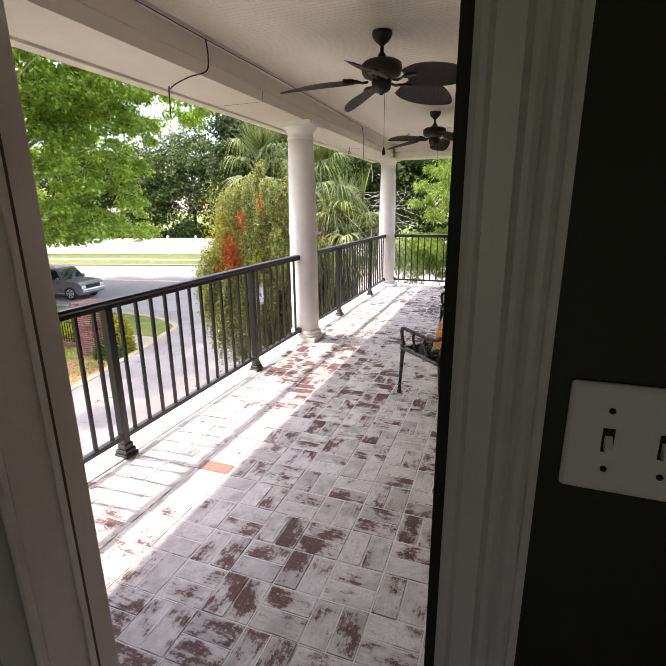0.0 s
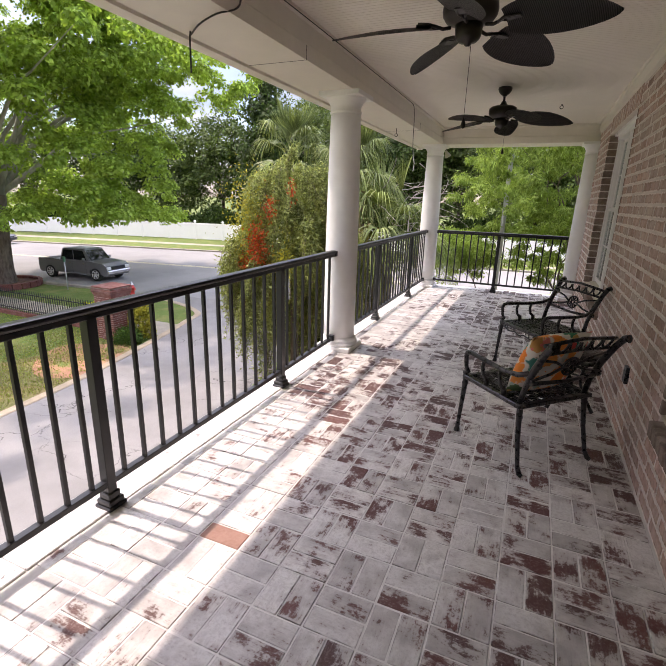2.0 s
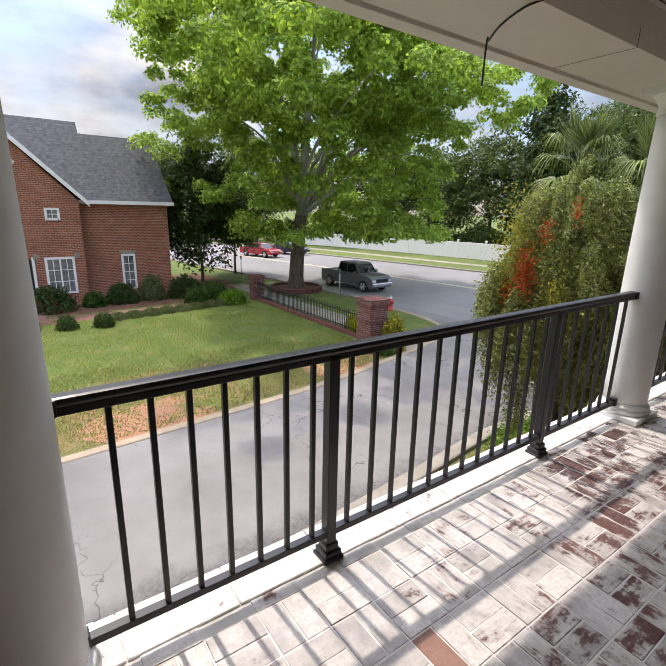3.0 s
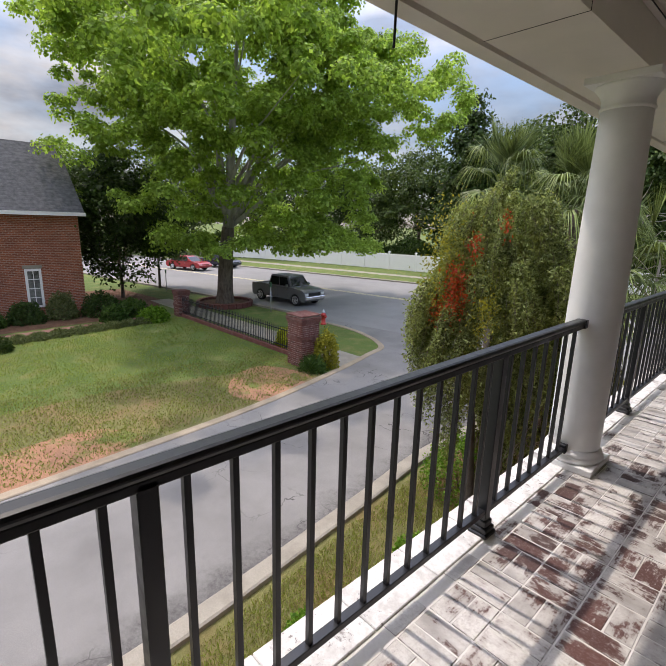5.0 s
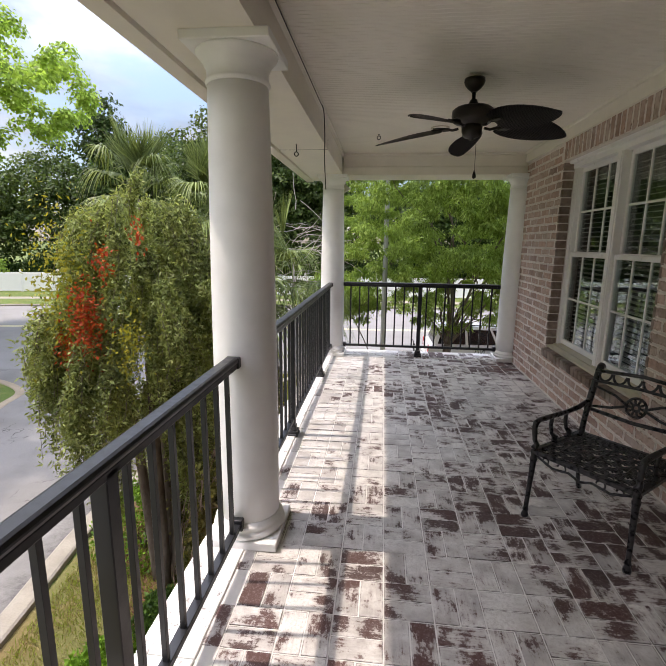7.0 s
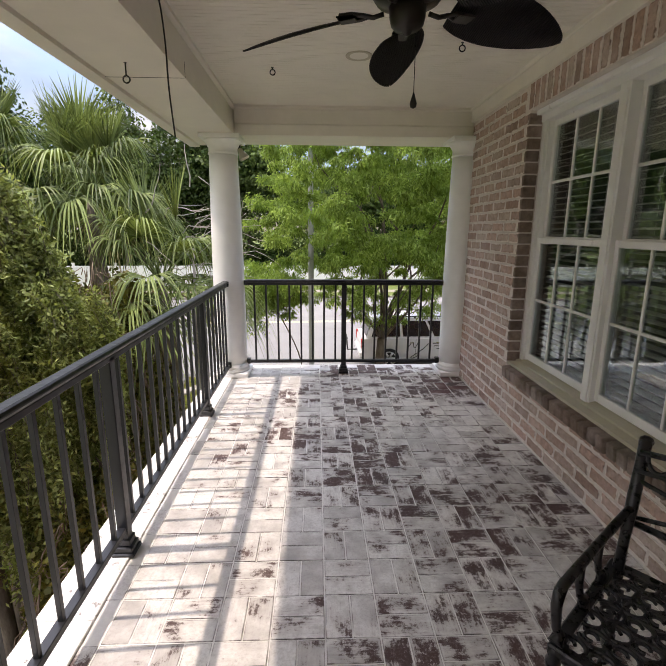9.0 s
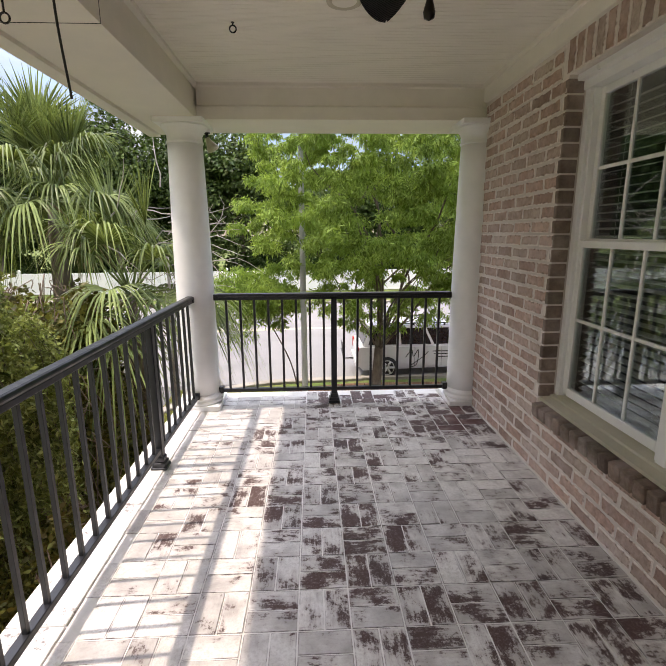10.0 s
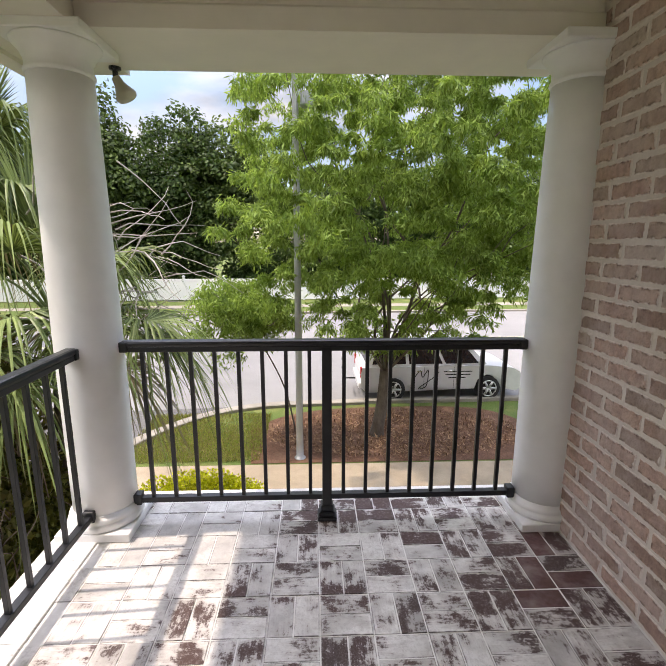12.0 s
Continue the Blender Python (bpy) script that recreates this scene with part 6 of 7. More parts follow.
    if bed:
        bm = B(); box(bm, -h + 0.06, -W / 2 + 0.07, belt - 0.3, cab[0] - 0.05, W / 2 - 0.07, belt + 0.004); part("cargo_bed", bm, M_BLACK, car)
        bm = B(); box(bm, -h + 0.0, -W / 2 + 0.02, belt - 0.02, cab[0], -W / 2 + 0.08, belt + 0.03, 0.01); part("bed_rail", bm, M_BLACK, car); bm = B(); box(bm, -h, W / 2 - 0.08, belt - 0.02, cab[0], W / 2 - 0.02, belt + 0.03, 0.01); part("bed_rail", bm, M_BLACK, car)
    bm = B(); box(bm, h - 0.06, -W / 2 + 0.04, 0.42, h + 0.07, W / 2 - 0.04, 0.62, 0.03); part("front_bumper", bm, M_CHROME if bed else paint, car)
    bm = B(); box(bm, -h - 0.09, -W / 2 + 0.06, 0.42, -h + 0.05, W / 2 - 0.06, 0.62, 0.03); part("rear_bumper", bm, M_CHROME if bed else paint, car)
    bm = B(); box(bm, h - 0.06, -W * 0.28, belt - 0.42, h + 0.02, W * 0.28, belt - 0.24, 0.01); part("grille", bm, M_BLACK, car)
    for s in (-1, 1):
        bm = B(); box(bm, h - 0.16, s * W * 0.40 - 0.14, belt - 0.42, h + 0.015, s * W * 0.40 + 0.14, belt - 0.24, 0.02); part("headlight", bm, M_LAMP, car)
        bm = B(); box(bm, -h - 0.03, s * (W / 2 - 0.1) - 0.09, belt - 0.36, -h + 0.1, s * (W / 2 - 0.1) + 0.105, belt - 0.02, 0.02); part("tail_light", bm, M_TAIL, car)
        bm = B(); box(bm, cab[3] - 0.38, s * (W / 2 + 0.09) - 0.09, belt + 0.04, cab[3] - 0.26, s * (W / 2 + 0.09) + 0.09, belt + 0.2, 0.03); part("mirror", bm, paint, car)
        for x in ((cab[0] + cab[3]) / 2 - 0.35, (cab[0] + cab[3]) / 2 + 0.6):
            bm = B(); box(bm, x, s * (W / 2 + 0.012) - 0.015, belt - 0.16, x + 0.16, s * (W / 2 + 0.012) + 0.015, belt - 0.12, 0.008); part("door_handle", bm, M_CHROME, car)
            bm = B(); box(bm, x + 0.22, s * (W / 2 + 0.001) - 0.003, 0.42, x + 0.228, s * (W / 2 + 0.001) + 0.003, belt - 0.02); part("door_seam", bm, M_BLACK, car)
        for ax in axles:
            bm = B()
            lathe(bm, [(wheel_r * 0.66, -0.11), (wheel_r * 0.94, -0.12), (wheel_r, -0.09), (wheel_r, 0.09), (wheel_r * 0.94, 0.12), (wheel_r * 0.66, 0.11)], 28)
            bmesh.ops.rotate(bm, verts=bm.verts[:], cent=(0, 0, 0), matrix=Matrix.Rotation(radians(90), 3, "X"))
            ty = part("wheel", bm, M_TYRE, car); ty.location = (ax, s * (W / 2 - 0.10), wheel_r)
            bm = B()
            lathe(bm, [(wheel_r * 0.68, -0.02), (wheel_r * 0.68, 0.02), (wheel_r * 0.60, 0.02), (wheel_r * 0.60, -0.02)], 28)
            for kq in range(6):
                a = math.tau * kq / 6
                tube(bm, [(0.03 * math.cos(a), 0.03 * math.sin(a), 0.0), (wheel_r * 0.64 * math.cos(a), wheel_r * 0.64 * math.sin(a), 0.0)], [0.05, 0.035], 6)
            lathe(bm, [(0.0, 0.035), (0.06, 0.03), (0.065, 0.0)], 16)
            bmesh.ops.rotate(bm, verts=bm.verts[:], cent=(0, 0, 0), matrix=Matrix.Rotation(radians(90 * (1 if s < 0 else -1)), 3, "X"))
            rim = part("rim", bm, M_RIM, ty); rim.location = (0, s * 0.115, 0)
    return car

pickup = vehicle("pickup_truck", "dark grey pickup truck parked on the street", "pickup truck", (-24.9, 19.8, GROUND + 0.012), 6, 4.95, 1.8, 1.08, 1.76, (-0.95, -0.8, 0.75, 1.3), True, car_paint("grey_paint", (0.17, 0.175, 0.18)), 0.37, (-1.65, 1.65))
suv = vehicle("suv", "white sport utility vehicle with dark lettering parked behind a tree", "car", (2.95, 21.15, GROUND + 0.012), 1, 5.1, 1.95, 1.12, 1.86, (-2.4, -2.15, 0.75, 1.5), False, car_paint("white_paint", (0.72, 0.73, 0.74)), 0.39, (-1.55, 1.5))
vehicle("red_car", "red sedan parked far along the street", "car", (-46.5, 23.4, GROUND + 0.012), 20, 4.6, 1.8, 0.9, 1.42, (-1.9, -1.1, 0.35, 1.2), False, car_paint("red_paint", (0.40, 0.02, 0.025)), 0.33, (-1.4, 1.4))
vehicle("dark_car", "dark blue sedan parked far along the street", "car", (-47.5, 27.6, GROUND + 0.012), 20, 4.6, 1.8, 0.9, 1.42, (-1.9, -1.1, 0.35, 1.2), False, car_paint("dark_blue_paint", (0.02, 0.022, 0.045)), 0.33, (-1.4, 1.4))
# flourish, text bars and cycle rack of the white car
bm = B()
def flat(pts, r):
    tube(bm, [(x, -1.95 / 2 - 0.004, z) for x, z in bend(pts, 5)], r, 6)
flat([(-0.9, 0.75), (-0.7, 1.0), (-0.62, 0.78), (-0.45, 1.02), (-0.5, 0.5), (-0.75, 0.42), (-0.3, 0.75), (-0.1, 0.95)], 0.014)
part("flourish", bm, M_BLACK, suv, "dark painted flourish")
bm = B()
for i, (a, b) in enumerate(((0.05, 0.95), (0.1, 0.9), (0.2, 0.75))):
    box(bm, a, -1.95 / 2 - 0.004, 0.94 - 0.1 * i, b, -1.95 / 2 + 0.002, 0.97 - 0.1 * i)
part("text_bars", bm, M_BLACK, suv)
bm = B()
tube(bm, [(-2.6, 0, 0.5), (-3.0, 0, 0.5), (-3.05, 0, 1.1)], 0.03, 8)
for z in (0.75, 1.05):
    tube(bm, [(-3.05, -0.5, z), (-3.05, 0.5, z)], 0.02, 8)
part("rack", bm, M_BLACK, suv)
for y in (-0.75, 0.75):
    bm = B(); tube(bm, [(-1.9, y, 1.92), (0.6, y, 1.92)], 0.02, 8)
    for x in (-1.8, -0.6, 0.5):
        box(bm, x - 0.03, y - 0.02, 1.84, x + 0.03, y + 0.02, 1.92)
    part("roof_rail", bm, M_BLACK, suv)

# brick pillars and iron fence
def pillar(x, y, w, h, label, turn=0):
    pl = thing("brick_pillar", label, "pillar", (x, y, GROUND), turn, "brick gate pillars")
    bm = B(); box(bm, -w / 2 + 0.012, -w / 2 + 0.012, -0.1, w / 2 - 0.012, w / 2 - 0.012, h - 0.02); part("core", bm, M_MORTAR, pl)
    pieces = []
    n = int(h / 0.075)
    for i in range(n):
        top = n - 1 - i
        grow = 0.05 if top in (0, 1) else 0.025 if top in (2, 9, 10) else 0.0
        z = 0.038 + i * 0.075
        for s in (-1, 1):
            k = 4 if i % 2 else 3
            e = w / 2 + grow
            for j in range(k):
                a, b = -e + 2 * e * j / k, -e + 2 * e * (j + 1) / k
                pieces.append(((a + b) / 2, s * (e - 0.05), z, b - a - 0.01, 0.1, 0.065))
                pieces.append((s * (e - 0.05), (a + b) / 2, z, 0.1, b - a - 0.01, 0.065))
    vs, fs = [], []
    for cx, cy, cz, lx, ly, lz in pieces:
        o = len(vs)
        vs += [(cx + sx * lx / 2, cy + sy * ly / 2, cz + sz * lz / 2) for sx in (-1, 1) for sy in (-1, 1) for sz in (-1, 1)]
        fs += [tuple(o + q for q in f) for f in ((0, 1, 3, 2), (4, 6, 7, 5), (0, 4, 5, 1), (2, 3, 7, 6), (0, 2, 6, 4), (1, 5, 7, 3))]
    tagged(part("bricks", raw("bricks", vs, fs, M_PILLAR), None, pl), kind="stuff")
    bm = B(); box(bm, -w / 2 - 0.04, -w / 2 - 0.04, h - 0.02, w / 2 + 0.04, w / 2 + 0.04, h + 0.03, 0.01); part("cap", bm, M_PILLAR, pl)
M_PILLAR = wall_brick("dark_red_brick", True, (0.20, 0.065, 0.05), (0.11, 0.04, 0.032), 0.12)
pillar(-13.62, 11.9, 0.82, 1.85, "tall dark red brick gate pillar with corbelled top")
pillar(-24.45, 12.3, 0.62, 1.35, "low red brick gate pillar at the garden end")
fence = thing("iron_fence", "low black iron picket fence between brick pillars", "fence", (0, 0, 0))
bm = B(); box(bm, -24.2, 12.1, GROUND - 0.05, -14.2, 12.3, GROUND + 0.16, 0.01); part("footing", bm, M_PILLAR, fence, "low brick footing")
for z in (0.28, 0.92):
    bm = B(); box(bm, -24.2, 12.18, GROUND + z, -14.2, 12.22, GROUND + z + 0.035); part("rail", bm, M_IRON, fence)
bm = B(); box(bm, -0.011, -0.011, 0.16, 0.011, 0.011, 1.02); prism(bm, [(-0.02, 1.02), (0.02, 1.02), (0.0, 1.1)], "y", -0.006, 0.006)
me = mesh("picket", bm, M_IRON)
for i in range(76):
    ob = part("picket", me, None, fence); ob.location = (-24.1 + i * 0.13, 12.2, GROUND)

# white boundary fence of posts and panels
wf = thing("boundary_fence", "long white vinyl fence with capped posts", "fence", (0, 0, 0))
bm = B(); box(bm, -0.085, -0.085, 0, 0.085, 0.085, 2.0, 0.01); prism(bm, [(-0.12, 2.0), (0.12, 2.0), (0.12, 2.05), (0.0, 2.16), (-0.12, 2.05)], "y", -0.12, 0.12)
post_me = mesh("fence_post", bm, M_VINYL)
line = [(-62, 35.8), (-55, 38.9), (-46, 41.2), (-32.7, 43.9), (-15.3, 45.0), (8, 45.8), (34, 47.5)]
for (xa, ya), (xb, yb) in zip(line, line[1:]):
    L = math.hypot(xb - xa, yb - ya)
    n = max(1, round(L / 3.2))
    ang = math.degrees(math.atan2(yb - ya, xb - xa))
    for i in range(n):
        x, y = xa + (xb - xa) * i / n, ya + (yb - ya) * i / n
        ob = part("fence_post", post_me, None, wf); ob.matrix_basis = pose(x, y, GROUND, 0, 0, ang)
        bm = B(); box(bm, 0.08, -0.03, 0.12, L / n - 0.08, 0.03, 1.72, 0.004); box(bm, 0.08, -0.05, 1.68, L / n - 0.08, 0.05, 1.84, 0.01); box(bm, 0.08, -0.045, 0.06, L / n - 0.08, 0.045, 0.2, 0.01)
        ob = part("fence_panel", bm, M_VINYL, wf); ob.matrix_basis = pose(x, y, GROUND, 0, 0, ang)

# hydrant
hy = thing("fire_hydrant", "short red fire hydrant on the grass", "fire hydrant", (-18.2, 17.0, GROUND))
bm = B(); lathe(bm, [(0.16, 0.0), (0.16, 0.05), (0.11, 0.06), (0.105, 0.45), (0.14, 0.46), (0.14, 0.52), (0.11, 0.54), (0.1, 0.62), (0.0, 0.625)], 20); part("barrel", bm, M_REDPAINT, hy)
bm = B(); lathe(bm, [(0.105, 0.61), (0.1, 0.64), (0.05, 0.71), (0.035, 0.72), (0.035, 0.78), (0.0, 0.79)], 20); part("bonnet", bm, M_STEEL, hy, "silver painted bonnet")
for a in (0, 90, 180):
    bm = B(); lathe(bm, [(0.055, 0.08), (0.055, 0.17), (0.045, 0.19), (0.0, 0.195)], 12); bmesh.ops.rotate(bm, verts=bm.verts[:], cent=(0, 0, 0), matrix=Matrix.Rotation(radians(90), 3, "Y")); bmesh.ops.rotate(bm, verts=bm.verts[:], cent=(0, 0, 0), matrix=Matrix.Rotation(radians(a), 3, "Z")); bmesh.ops.translate(bm, verts=bm.verts[:], vec=(0, 0, 0.4)); part("nozzle", bm, M_REDPAINT, hy)
# sign and meter posts by the tree
for x, y, h in ((-22.4, 16.7, 1.5), (-33.6, 15.4, 1.3), (-38.5, 15.0, 1.3)):
    sg = thing("meter_post", "slim metal post with a small green plate at the street", "post", (x, y, GROUND), 0, "street posts")
    bm = B(); tube(bm, [(0, 0, -0.05), (0, 0, h)], 0.03, 10); part("post", bm, M_STEEL, sg)
    bm = B(); box(bm, -0.09, -0.03, h - 0.05, 0.09, 0.03, h + 0.22, 0.02); part("plate", bm, M_SIGN, sg)
# tree ring of bricks
ring = thing("tree_ring", "low curved brick edging round the sycamore", "tree ring", (-26.0, 15.8, GROUND))

bm = B(); box(bm, -0.1, -0.2, 0, 0.1, 0.2, 0.3, 0.015)
me = mesh("ring_block", bm, M_PILLAR)
for i in range(24):
    a = math.tau * i / 24
    ob = part("ring_block", me, None, ring); ob.matrix_basis = pose(1.6 * math.cos(a), 1.6 * math.sin(a), 0, 0, 0, math.degrees(a))
bm = B(); lathe(bm, [(0.0, 0.18), (1.5, 0.16), (1.5, 0.0)], 36); part("soil", bm, M_MULCH, ring)
# street lamp at the porch end
lamp = thing("street_lamp", "tall slim grey street lamp with a small side head", "street lamp", (-1.38, 16.45, GROUND))
bm = B(); lathe(bm, [(0.13, 0.0), (0.13, 0.03), (0.085, 0.05), (0.08, 0.4), (0.075, 3.0), (0.062, 8.25), (0.06, 8.3), (0.0, 8.31)], 18); part("pole", bm, M_STEEL, lamp)
bm = B(); tube(bm, [(0.03, 0, 7.95), (0.18, -0.05, 8.0)], 0.03, 8); part("arm", bm, M_STEEL, lamp)
bm = B(); box(bm, 0.1, -0.16, 7.6, 0.36, 0.08, 7.92, 0.04); part("lamp_head", bm, M_STEEL, lamp)

# ---- the neighbouring brick house ----
house = thing("brick_house", "two-storey red brick house with a front gable and grey roof", "house", (0, 0, 0))
HX, Z0, ZE, ZR = -27.6, GROUND, 1.75, 5.4
bm = B()
box(bm, HX - 8, -8.0, Z0 - 0.1, HX - 0.6, 8.6, ZE)
part("wall", bm, M_RED, house)
bm = B()
prism(bm, [(-2.0, Z0 - 0.1), (4.1, Z0 - 0.1), (4.1, ZE), (1.05, 4.85), (-2.0, ZE)], "x", HX - 6, HX)
part("wall", bm, M_RED, house, "gabled brick front")
bm = B()
prism(bm, [(-4.7, 6.15), (5.0, 6.15), (5.1, 5.45), (8.9, 5.45), (8.9, 5.2), (-4.7, 5.2)], "x", HX - 5.4, HX - 5.2)
prism(bm, [(HX - 0.3, ZE - 0.08), (HX - 5.2, 6.15), (HX - 9.5, ZE - 0.08)], "y", -8.3, 4.95)
prism(bm, [(HX - 0.3, ZE - 0.08), (HX - 4.4, 5.45), (HX - 8.6, ZE - 0.08)], "y", 4.9, 8.9)
part("roof", bm, M_ROOF, house, "grey shingle roof")
bm = B()
for s in (-1, 1):
    yb, yt = 1.05 + s * 3.45, 1.05
    prism(bm, [(yb, ZE - 0.22), (yb, ZE - 0.05), (yt, 5.12), (yt, 4.95)], "x", HX - 6, HX + 0.22)
part("roof", bm, M_ROOF, house)
bm = B()
for s in (-1, 1):
    yb, yt = 1.05 + s * 3.5, 1.05
    prism(bm, [(yb, ZE - 0.3), (yb, ZE - 0.06), (yt, 5.12), (yt, 4.84)], "x", HX + 0.16, HX + 0.26)
box(bm, HX - 0.55, 4.1, ZE - 0.16, HX - 0.22, 8.9, ZE + 0.02)
part("fascia", bm, M_VINYL, house, "white fascia boards")
bm = B(); prism(bm, [(1.05 - 0.62, 3.4), (1.05, 2.75), (1.05 + 0.62, 3.4), (1.05, 4.05)], "x", HX - 0.02, HX + 0.05)
vent = part("gable_vent", bm, M_VINYL, house, "white diamond vent")
for i in range(9):
    z = 2.9 + i * 0.125
    w = 0.55 * (1 - abs(z - 3.4) / 0.66)
    bm = B(); box(bm, HX + 0.05, 1.05 - w, z, HX + 0.065, 1.05 + w, z + 0.05); part("louvre", bm, M_STEEL, vent)
M_CURTAIN = plain("curtained_glass", (0.16, 0.16, 0.155), 0.12, vary=0.6, scale=5.0, local=False)
def house_window(x, y0, y1, z0, z1, cols, rows, lintel):
    w = B(); box(w, x - 0.1, y0, z0, x + 0.03, y1, z1); ob = part("window", w, M_CURTAIN, house)
    w = B()
    for a, b, c, d in ((y0 - 0.06, y0 + 0.05, z0 - 0.06, z1 + 0.06), (y1 - 0.05, y1 + 0.06, z0 - 0.06, z1 + 0.06), (y0, y1, z0 - 0.06, z0 + 0.05), (y0, y1, z1 - 0.05, z1 + 0.06)):
        box(w, x - 0.05, a, c, x + 0.06, b, d)
    part("frame", w, M_VINYL, ob)
    for i in range(1, cols):
        w = B(); y = y0 + (y1 - y0) * i / cols; t = 0.035 if cols == 4 and i == 2 else 0.015; box(w, x, y - t, z0, x + 0.045, y + t, z1); part("muntin", w, M_VINYL, ob)
    for j in range(1, rows):
        w = B(); z = z0 + (z1 - z0) * j / rows; box(w, x, y0, z - 0.016, x + 0.043, y1, z + 0.016); part("muntin", w, M_VINYL, ob)
    if lintel:
        w = B(); box(w, x - 0.02, y0 - 0.12, z1 + 0.07, x + 0.05, y1 + 0.12, z1 + 0.24); part("lintel", w, M_KERB, ob)
house_window(HX - 0.6, 6.0, 6.6, -2.95, -1.1, 2, 4, True)
house_window(HX, 2.35, 3.55, -2.85, -1.1, 4, 3, False)
house_window(HX, 2.62, 3.15, 0.82, 1.3, 2, 2, False)
house_window(HX, 0.45, 0.98, 0.82, 1.3, 2, 2, False)
bm = B(); box(bm, HX - 0.25, 0.3, GROUND + 0.55, HX + 0.02, 1.75, -1.1); part("door", bm, plain("dark_door", (0.02, 0.013, 0.01), 0.4), house, "dark double entrance door")
for a in (1.75, 0.18):
    bm = B(); box(bm, HX - 0.05, a, GROUND + 0.5, HX + 0.05, a + 0.12, -1.0); part("door_frame", bm, M_VINYL, house)
for i in range(4):
    bm = B(); box(bm, HX, 0.2, GROUND - 0.05, HX + 0.35 * (4 - i), 1.9, GROUND + 0.14 * (i + 1), 0.01); part("step", bm, M_PILLAR, house)
for y in (1.95, 3.75):
    bm = B(); box(bm, HX - 0.02, y - 0.12, -1.12, HX + 0.06, y + 0.12, -0.86); part("corner_stone", bm, M_KERB, house)
sheet("brick_walk", [(-26.0, 0.2), (-22.9, 0.2), (-23.2, 1.9), (-26.0, 1.9)], GROUND + 0.012, M_PILLAR, "red brick walk to the house door")
sheet("brick_walk", [(-24.4, 1.904), (-23.2, 1.904), (-23.6, 4.5), (-24.6, 4.5)], GROUND + 0.012, M_PILLAR, "red brick garden walk")
sheet("brick_walk", [(-24.6, 4.504), (-23.6, 4.504), (-24.6, 11.4), (-25.4, 11.4)], GROUND + 0.012, M_PILLAR, "red brick garden walk")
sheet("garden_bed", [(-27.6, 1.95), (-24.75, 1.95), (-25.1, 6), (-25.7, 11.4), (-30, 13.5), (-36, 13), (-36, 8.6), (-28.2, 8.6)], GROUND + 0.008, M_MULCH, "dark mulched garden bed at the house")

# ---- bricks of walls and floor ----
def map_face(me, frames):
    """Maps each piece 0 to 1 over its face: frames give centre, size, long axis and short axis for every vertex's piece."""
    uv = me.uv_layers.new(name="face")
    for lp in me.loops:
        c, size, a, b = frames(lp.vertex_index)
        co = me.vertices[lp.vertex_index].co
        uv.data[lp.index].uv = ((co[a] - c[a]) / size[a] + 0.5, (co[b] - c[b]) / size[b] + 0.5)

def axes(size):
    """The long and the short axis of a piece's face: its thinnest side is its depth, unless it lies flat."""
    order = sorted(range(3), key=lambda i: -size[i])
    return order[0], order[1]

def brick_mesh(name, lx, ly, lz, material, bev=0.004):
    bm = B()
    box(bm, -lx / 2, -ly / 2, -lz / 2, lx / 2, ly / 2, lz / 2, bev)
    me = mesh(name, bm, material)
    a, b = axes((lx, ly, lz))
    map_face(me, lambda i: ((0, 0, 0), (lx, ly, lz), a, b))
    return me

def joined(name, pieces, material, parent, uneven=0.0):
    """One stuff part of many blocks: centre x, y, z and sizes; uneven: how far corners stray."""
    vs, fs = [], []
    stray = random.Random(12)
    for (cx, cy, cz, lx, ly, lz) in pieces:
        o = len(vs)
        for sx in (-1, 1):
            for sy in (-1, 1):
                for sz in (-1, 1):
                    vs.append((cx + sx * lx / 2 + stray.uniform(-uneven, uneven) * 0.6, cy + sy * ly / 2 + stray.uniform(-uneven, uneven), cz + sz * lz / 2 + stray.uniform(-uneven, uneven)))
        fs += [tuple(o + i for i in q) for q in ((0, 1, 3, 2), (4, 6, 7, 5), (0, 4, 5, 1), (2, 3, 7, 6), (0, 2, 6, 4), (1, 5, 7, 3))]
    me = raw(name, vs, fs, material)
    ax = [axes(p[3:]) for p in pieces]
    map_face(me, lambda i: (pieces[i // 8][:3], pieces[i // 8][3:], *ax[i // 8]))
    return tagged(part(name, me, material, parent), kind="stuff")

floor_ob, wall_ob, entrance_ob = bpy.data.objects["floor"], bpy.data.objects["wall_east"], bpy.data.objects["wall_entrance"]
MOD, GAP = 0.2095, 0.0066
meshes = {True: brick_mesh("paver", MOD - GAP, MOD / 2 - GAP, 0.03, M_FLOOR, 0.0025), False: brick_mesh("paver", MOD / 2 - GAP, MOD - GAP, 0.03, M_FLOOR, 0.0025)}
rng = random.Random(4)
near_count, rest, stripped = 0, [], False
M_BARE = rough_ground("bare_red_paver", (0.34, 0.195, 0.155), (0.42, 0.265, 0.22), (0.27, 0.15, 0.12), 9.0, 60.0, 0.9, 0.4, 0.004, 3.0)
M_OX = rough_ground("dark_red_paver", (0.10, 0.05, 0.046), (0.16, 0.085, 0.078), (0.3, 0.24, 0.23), 9.0, 60.0, 0.75, 0.5, 0.004, 3.0)
ox = {True: brick_mesh("paver", MOD - GAP, MOD / 2 - GAP, 0.03, M_OX, 0.0025), False: brick_mesh("paver", MOD / 2 - GAP, MOD - GAP, 0.03, M_OX, 0.0025)}
pick = random.Random(9)
nx = int((WALL + 2.075) / MOD) + 1
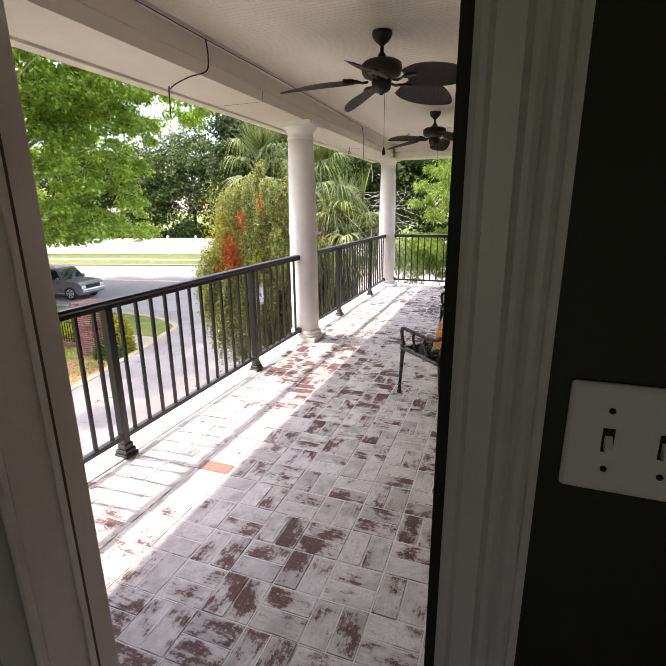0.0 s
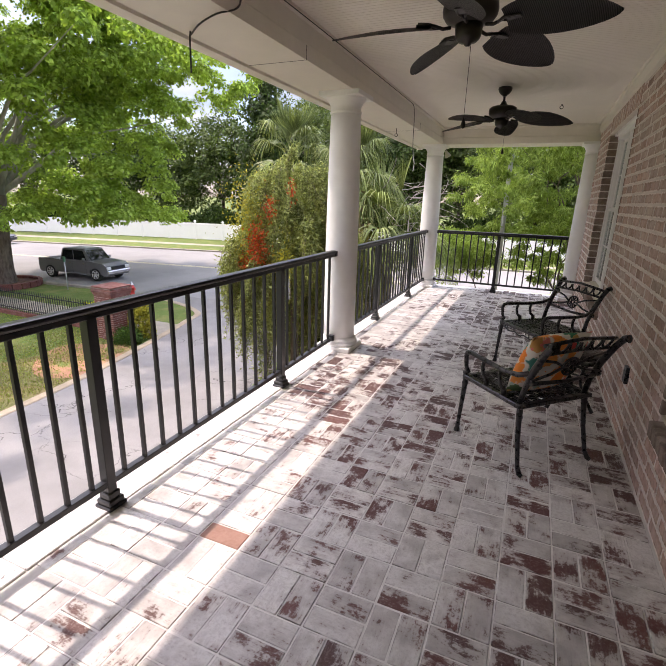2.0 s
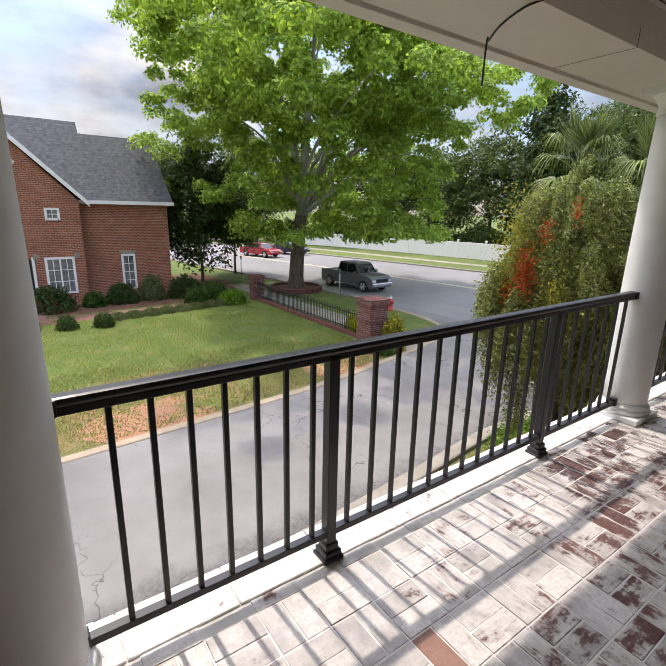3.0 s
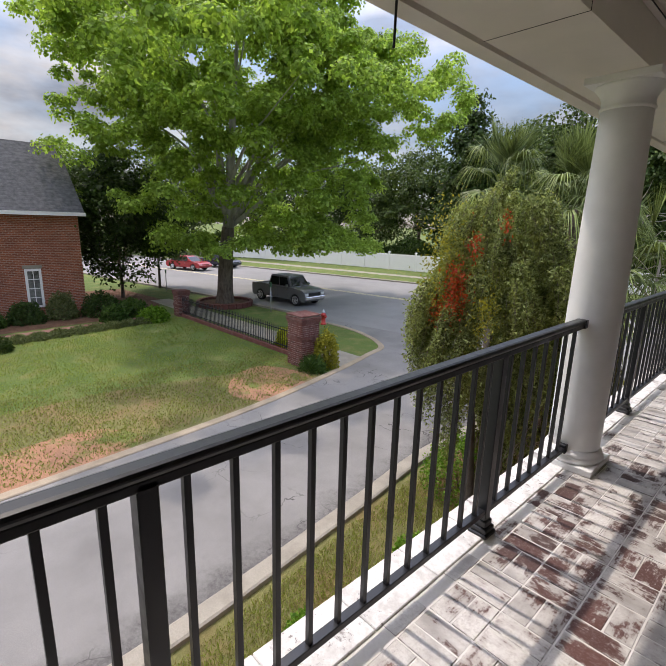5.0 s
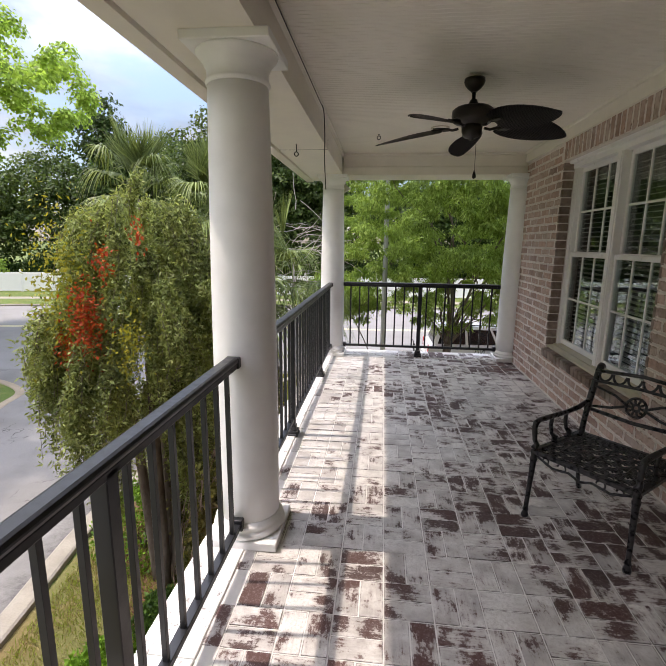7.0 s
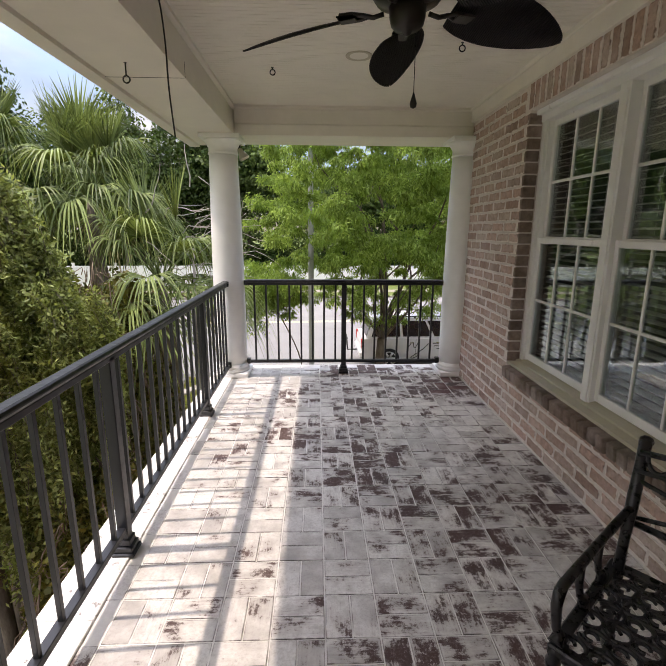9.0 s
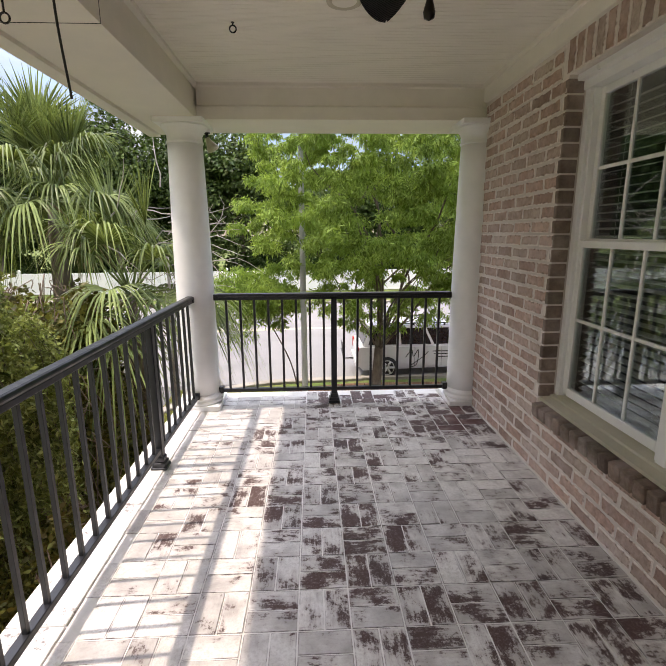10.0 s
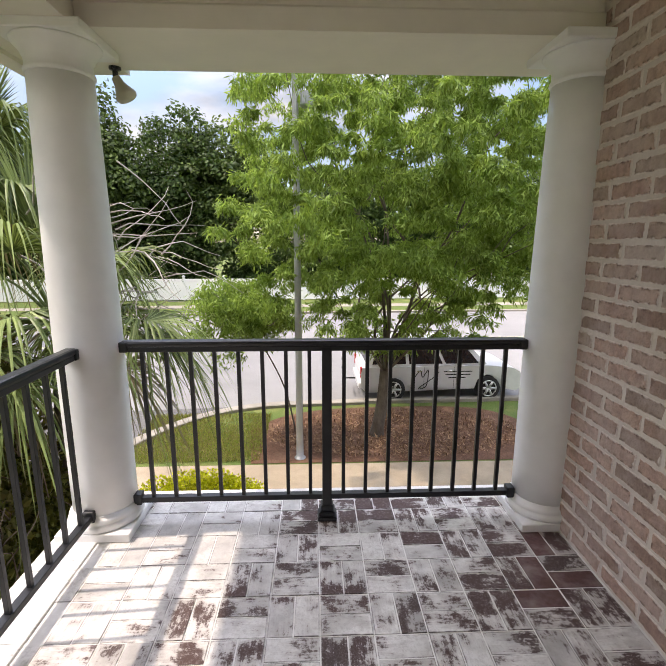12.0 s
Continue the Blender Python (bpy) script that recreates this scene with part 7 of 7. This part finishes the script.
for j in range(40):
    for i in range(nx):
        x0, y0 = WALL - 0.004 - (i + 1) * MOD, NEAR + 0.01 + j * MOD
        flat = (i + j) % 2 == 0
        for h in (0, 1):
            cx, cy = (x0 + MOD / 2, y0 + MOD * (0.25 + 0.5 * h)) if flat else (x0 + MOD * (0.25 + 0.5 * h), y0 + MOD / 2)
            if cx < -2.10 or cy > 9.04:
                continue
            dz = rng.uniform(-0.0018, 0.0018)
            if 1.3 < cy < 3.9 and near_count < 300:
                bare = abs(cx + 1.46) < 0.09 and abs(cy - 2.05) < 0.06 and not stripped
                stripped = stripped or bare
                ob = part("paver", brick_mesh("paver", MOD - GAP if flat else MOD / 2 - GAP, MOD / 2 - GAP if flat else MOD - GAP, 0.03, M_BARE, 0.0025) if bare else meshes[flat], M_FLOOR, floor_ob)
                ob.matrix_basis = pose(cx, cy, dz - 0.0165, rng.uniform(-0.25, 0.25), rng.uniform(-0.25, 0.25), rng.uniform(-0.5, 0.5))
                near_count += 1
            elif -0.3 < cx < 0.2 and 8.05 < cy < 8.6 and pick.random() < 0.3:
                part("paver", ox[flat], M_OX, floor_ob, "bare dark red brick").location = (cx, cy, dz - 0.0165)
            else:
                lx, ly = (MOD - GAP, MOD / 2 - GAP) if flat else (MOD / 2 - GAP, MOD - GAP)
                rest.append((cx, cy, dz - 0.0165, lx, ly, 0.03))
joined("pavers", rest, M_FLOOR_I, floor_ob)
# white-painted coping under the railing
def flaked_paint(name):
    """Weathered white paint: grey grime in patches and small dark flakes."""
    k = Mat(name, 0.65, spec=0.3)
    v = k.pos()
    fine, mid, big = k.noise(v, 42.0, 6.0, 0.7), k.noise(v, 9.0, 5.0, 0.65), k.noise(v, 2.4, 4.0, 0.6)
    c = k.ramp(fine, [(0.3, (0.60, 0.585, 0.56)), (0.6, (0.78, 0.77, 0.75))])
    c = k.mix(k.ramp(mid, [(0.46, 0.0), (0.68, 0.7)]), c, (0.43, 0.41, 0.39))
    flake = k.ramp(k.math("ADD", k.math("ADD", k.math("MULTIPLY", fine, 0.44), k.math("MULTIPLY", mid, 0.3)), k.math("MULTIPLY", big, 0.26)), [(0.56, 0.0), (0.6, 0.85)])
    k.color(k.mix(flake, c, (0.17, 0.14, 0.13))).bump(k.math("SUBTRACT", mid, flake), 0.35, 0.003)
    return k.m
M_COPING = flaked_paint("white_coping_paint")
y = NEAR
while y < 9.1:
    ln = rng.uniform(0.39, 0.43)
    bm = B()
    box(bm, -2.342, y + 0.002, -0.03, -2.108, min(y + ln, 9.14) - 0.002, 0.006 + rng.uniform(-0.001, 0.001), 0.004)
    part("coping_block", bm, M_COPING, floor_ob)
    y += ln

def lay(parent, plane, u0, u1, z0, z1, holes, near, seed, mat, mat_i):
    """Running bond on a wall: plane (axis, face, direction the bricks look)."""
    axis, face, sgn = plane
    rng = random.Random(seed)
    me_cache, rest, count = {}, [], 0
    row = 0
    z = z0
    while z < z1 - 0.03:
        h = min(COURSE, z1 - z) - 0.014
        u = u0 - (BRICK_L * 0.5 if row % 2 else 0.0)
        cuts = sorted([(max(a, u0), min(b, u1)) for a, b, c, d in holes if c < z + COURSE * 0.5 < d])
        while u < u1:
            a, b = max(u, u0), min(u + BRICK_L, u1)
            segs = [(a, b)]
            for ha, hb in cuts:
                segs = [s for p, q in segs for s in ((p, min(q, ha)), (max(p, hb), q)) if s[1] - s[0] > 0.03]
            for p, q in segs:
                c, ln, zc = (p + q) / 2, q - p - 0.014, z + COURSE / 2
                proud = rng.uniform(-0.0025, 0.0025)
                whole = abs(ln - (BRICK_L - 0.014)) < 1e-4 and h > 0.06
                off = face - sgn * (0.02 - proud)
                pos = (off, c, zc) if axis == "x" else (c, off, zc)
                size = (0.04, ln, h) if axis == "x" else (ln, 0.04, h)
                if whole and near[0] < c < near[1] and count < 300:
                    kind = rng.randrange(8)
                    if kind not in me_cache:
                        me_cache[kind] = brick_mesh("brick", *size, mat, 0.004)
                        stray = {}
                        for w in me_cache[kind].vertices:
                            corner = tuple(x > 0 for x in w.co)
                            w.co += stray.setdefault(corner, Vector([rng.uniform(-0.003, 0.003) for _ in range(3)])) + Vector([rng.uniform(-0.0012, 0.0012) for _ in range(3)])
                    ob = part("brick", me_cache[kind], mat, parent)
                    ob.matrix_basis = pose(*pos, rng.uniform(-0.7, 0.7), rng.uniform(-0.5, 0.5), rng.uniform(-0.6, 0.6))
                    count += 1
                else:
                    rest.append((*pos, *size))
            u += BRICK_L
        z += COURSE
        row += 1
    joined("bricks", rest, mat_i, parent, 0.003)
holes = [(a, b, WIN_Z0 - 0.082, WIN_Z1) for _, a, b in WINDOWS] + [(a - 0.06, b + 0.06, WIN_Z1, 2.6) for _, a, b in WINDOWS]
lay(wall_ob, ("x", WALL, -1), NEAR + 0.01, 9.1, 0.004, 2.51, holes, (6.3, 9.1), 3, M_BRICK, M_BRICK_I)
lay(entrance_ob, ("y", NEAR, 1), -2.4, WALL - 0.002, 0.004, CEIL, [(DOOR_L - 0.03, DOOR_R + 0.03, -1, DOOR_H)], (-9, -8), 5, M_BRICK, M_BRICK_I)
for _, a, b in WINDOWS:
    # soldier course above, rowlock sill below, reveal bricks at the sides
    me = brick_mesh("soldier_brick", 0.04, 0.071, 0.175, M_BRICK, 0.005)
    for i in range(int((b - a + 0.12) / 0.0815)):
        ob = part("soldier_brick", me, M_BRICK, wall_ob)
        ob.matrix_basis = pose(WALL + 0.019 + rng.uniform(-0.002, 0.002), a - 0.03 + i * 0.0826, WIN_Z1 + 0.093, rng.uniform(-0.8, 0.8), 0, 0)
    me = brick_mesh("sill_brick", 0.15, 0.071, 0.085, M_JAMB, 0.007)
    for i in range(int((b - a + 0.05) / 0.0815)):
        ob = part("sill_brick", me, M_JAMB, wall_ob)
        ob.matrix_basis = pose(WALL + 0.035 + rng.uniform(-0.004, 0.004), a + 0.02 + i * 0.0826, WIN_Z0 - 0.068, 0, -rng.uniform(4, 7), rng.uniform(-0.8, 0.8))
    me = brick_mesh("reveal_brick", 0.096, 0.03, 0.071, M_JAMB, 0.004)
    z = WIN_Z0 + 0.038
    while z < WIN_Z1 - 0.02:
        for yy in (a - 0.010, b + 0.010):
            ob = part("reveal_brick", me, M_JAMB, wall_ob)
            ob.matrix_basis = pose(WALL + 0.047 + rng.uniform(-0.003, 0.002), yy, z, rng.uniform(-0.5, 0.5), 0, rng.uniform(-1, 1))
        z += COURSE
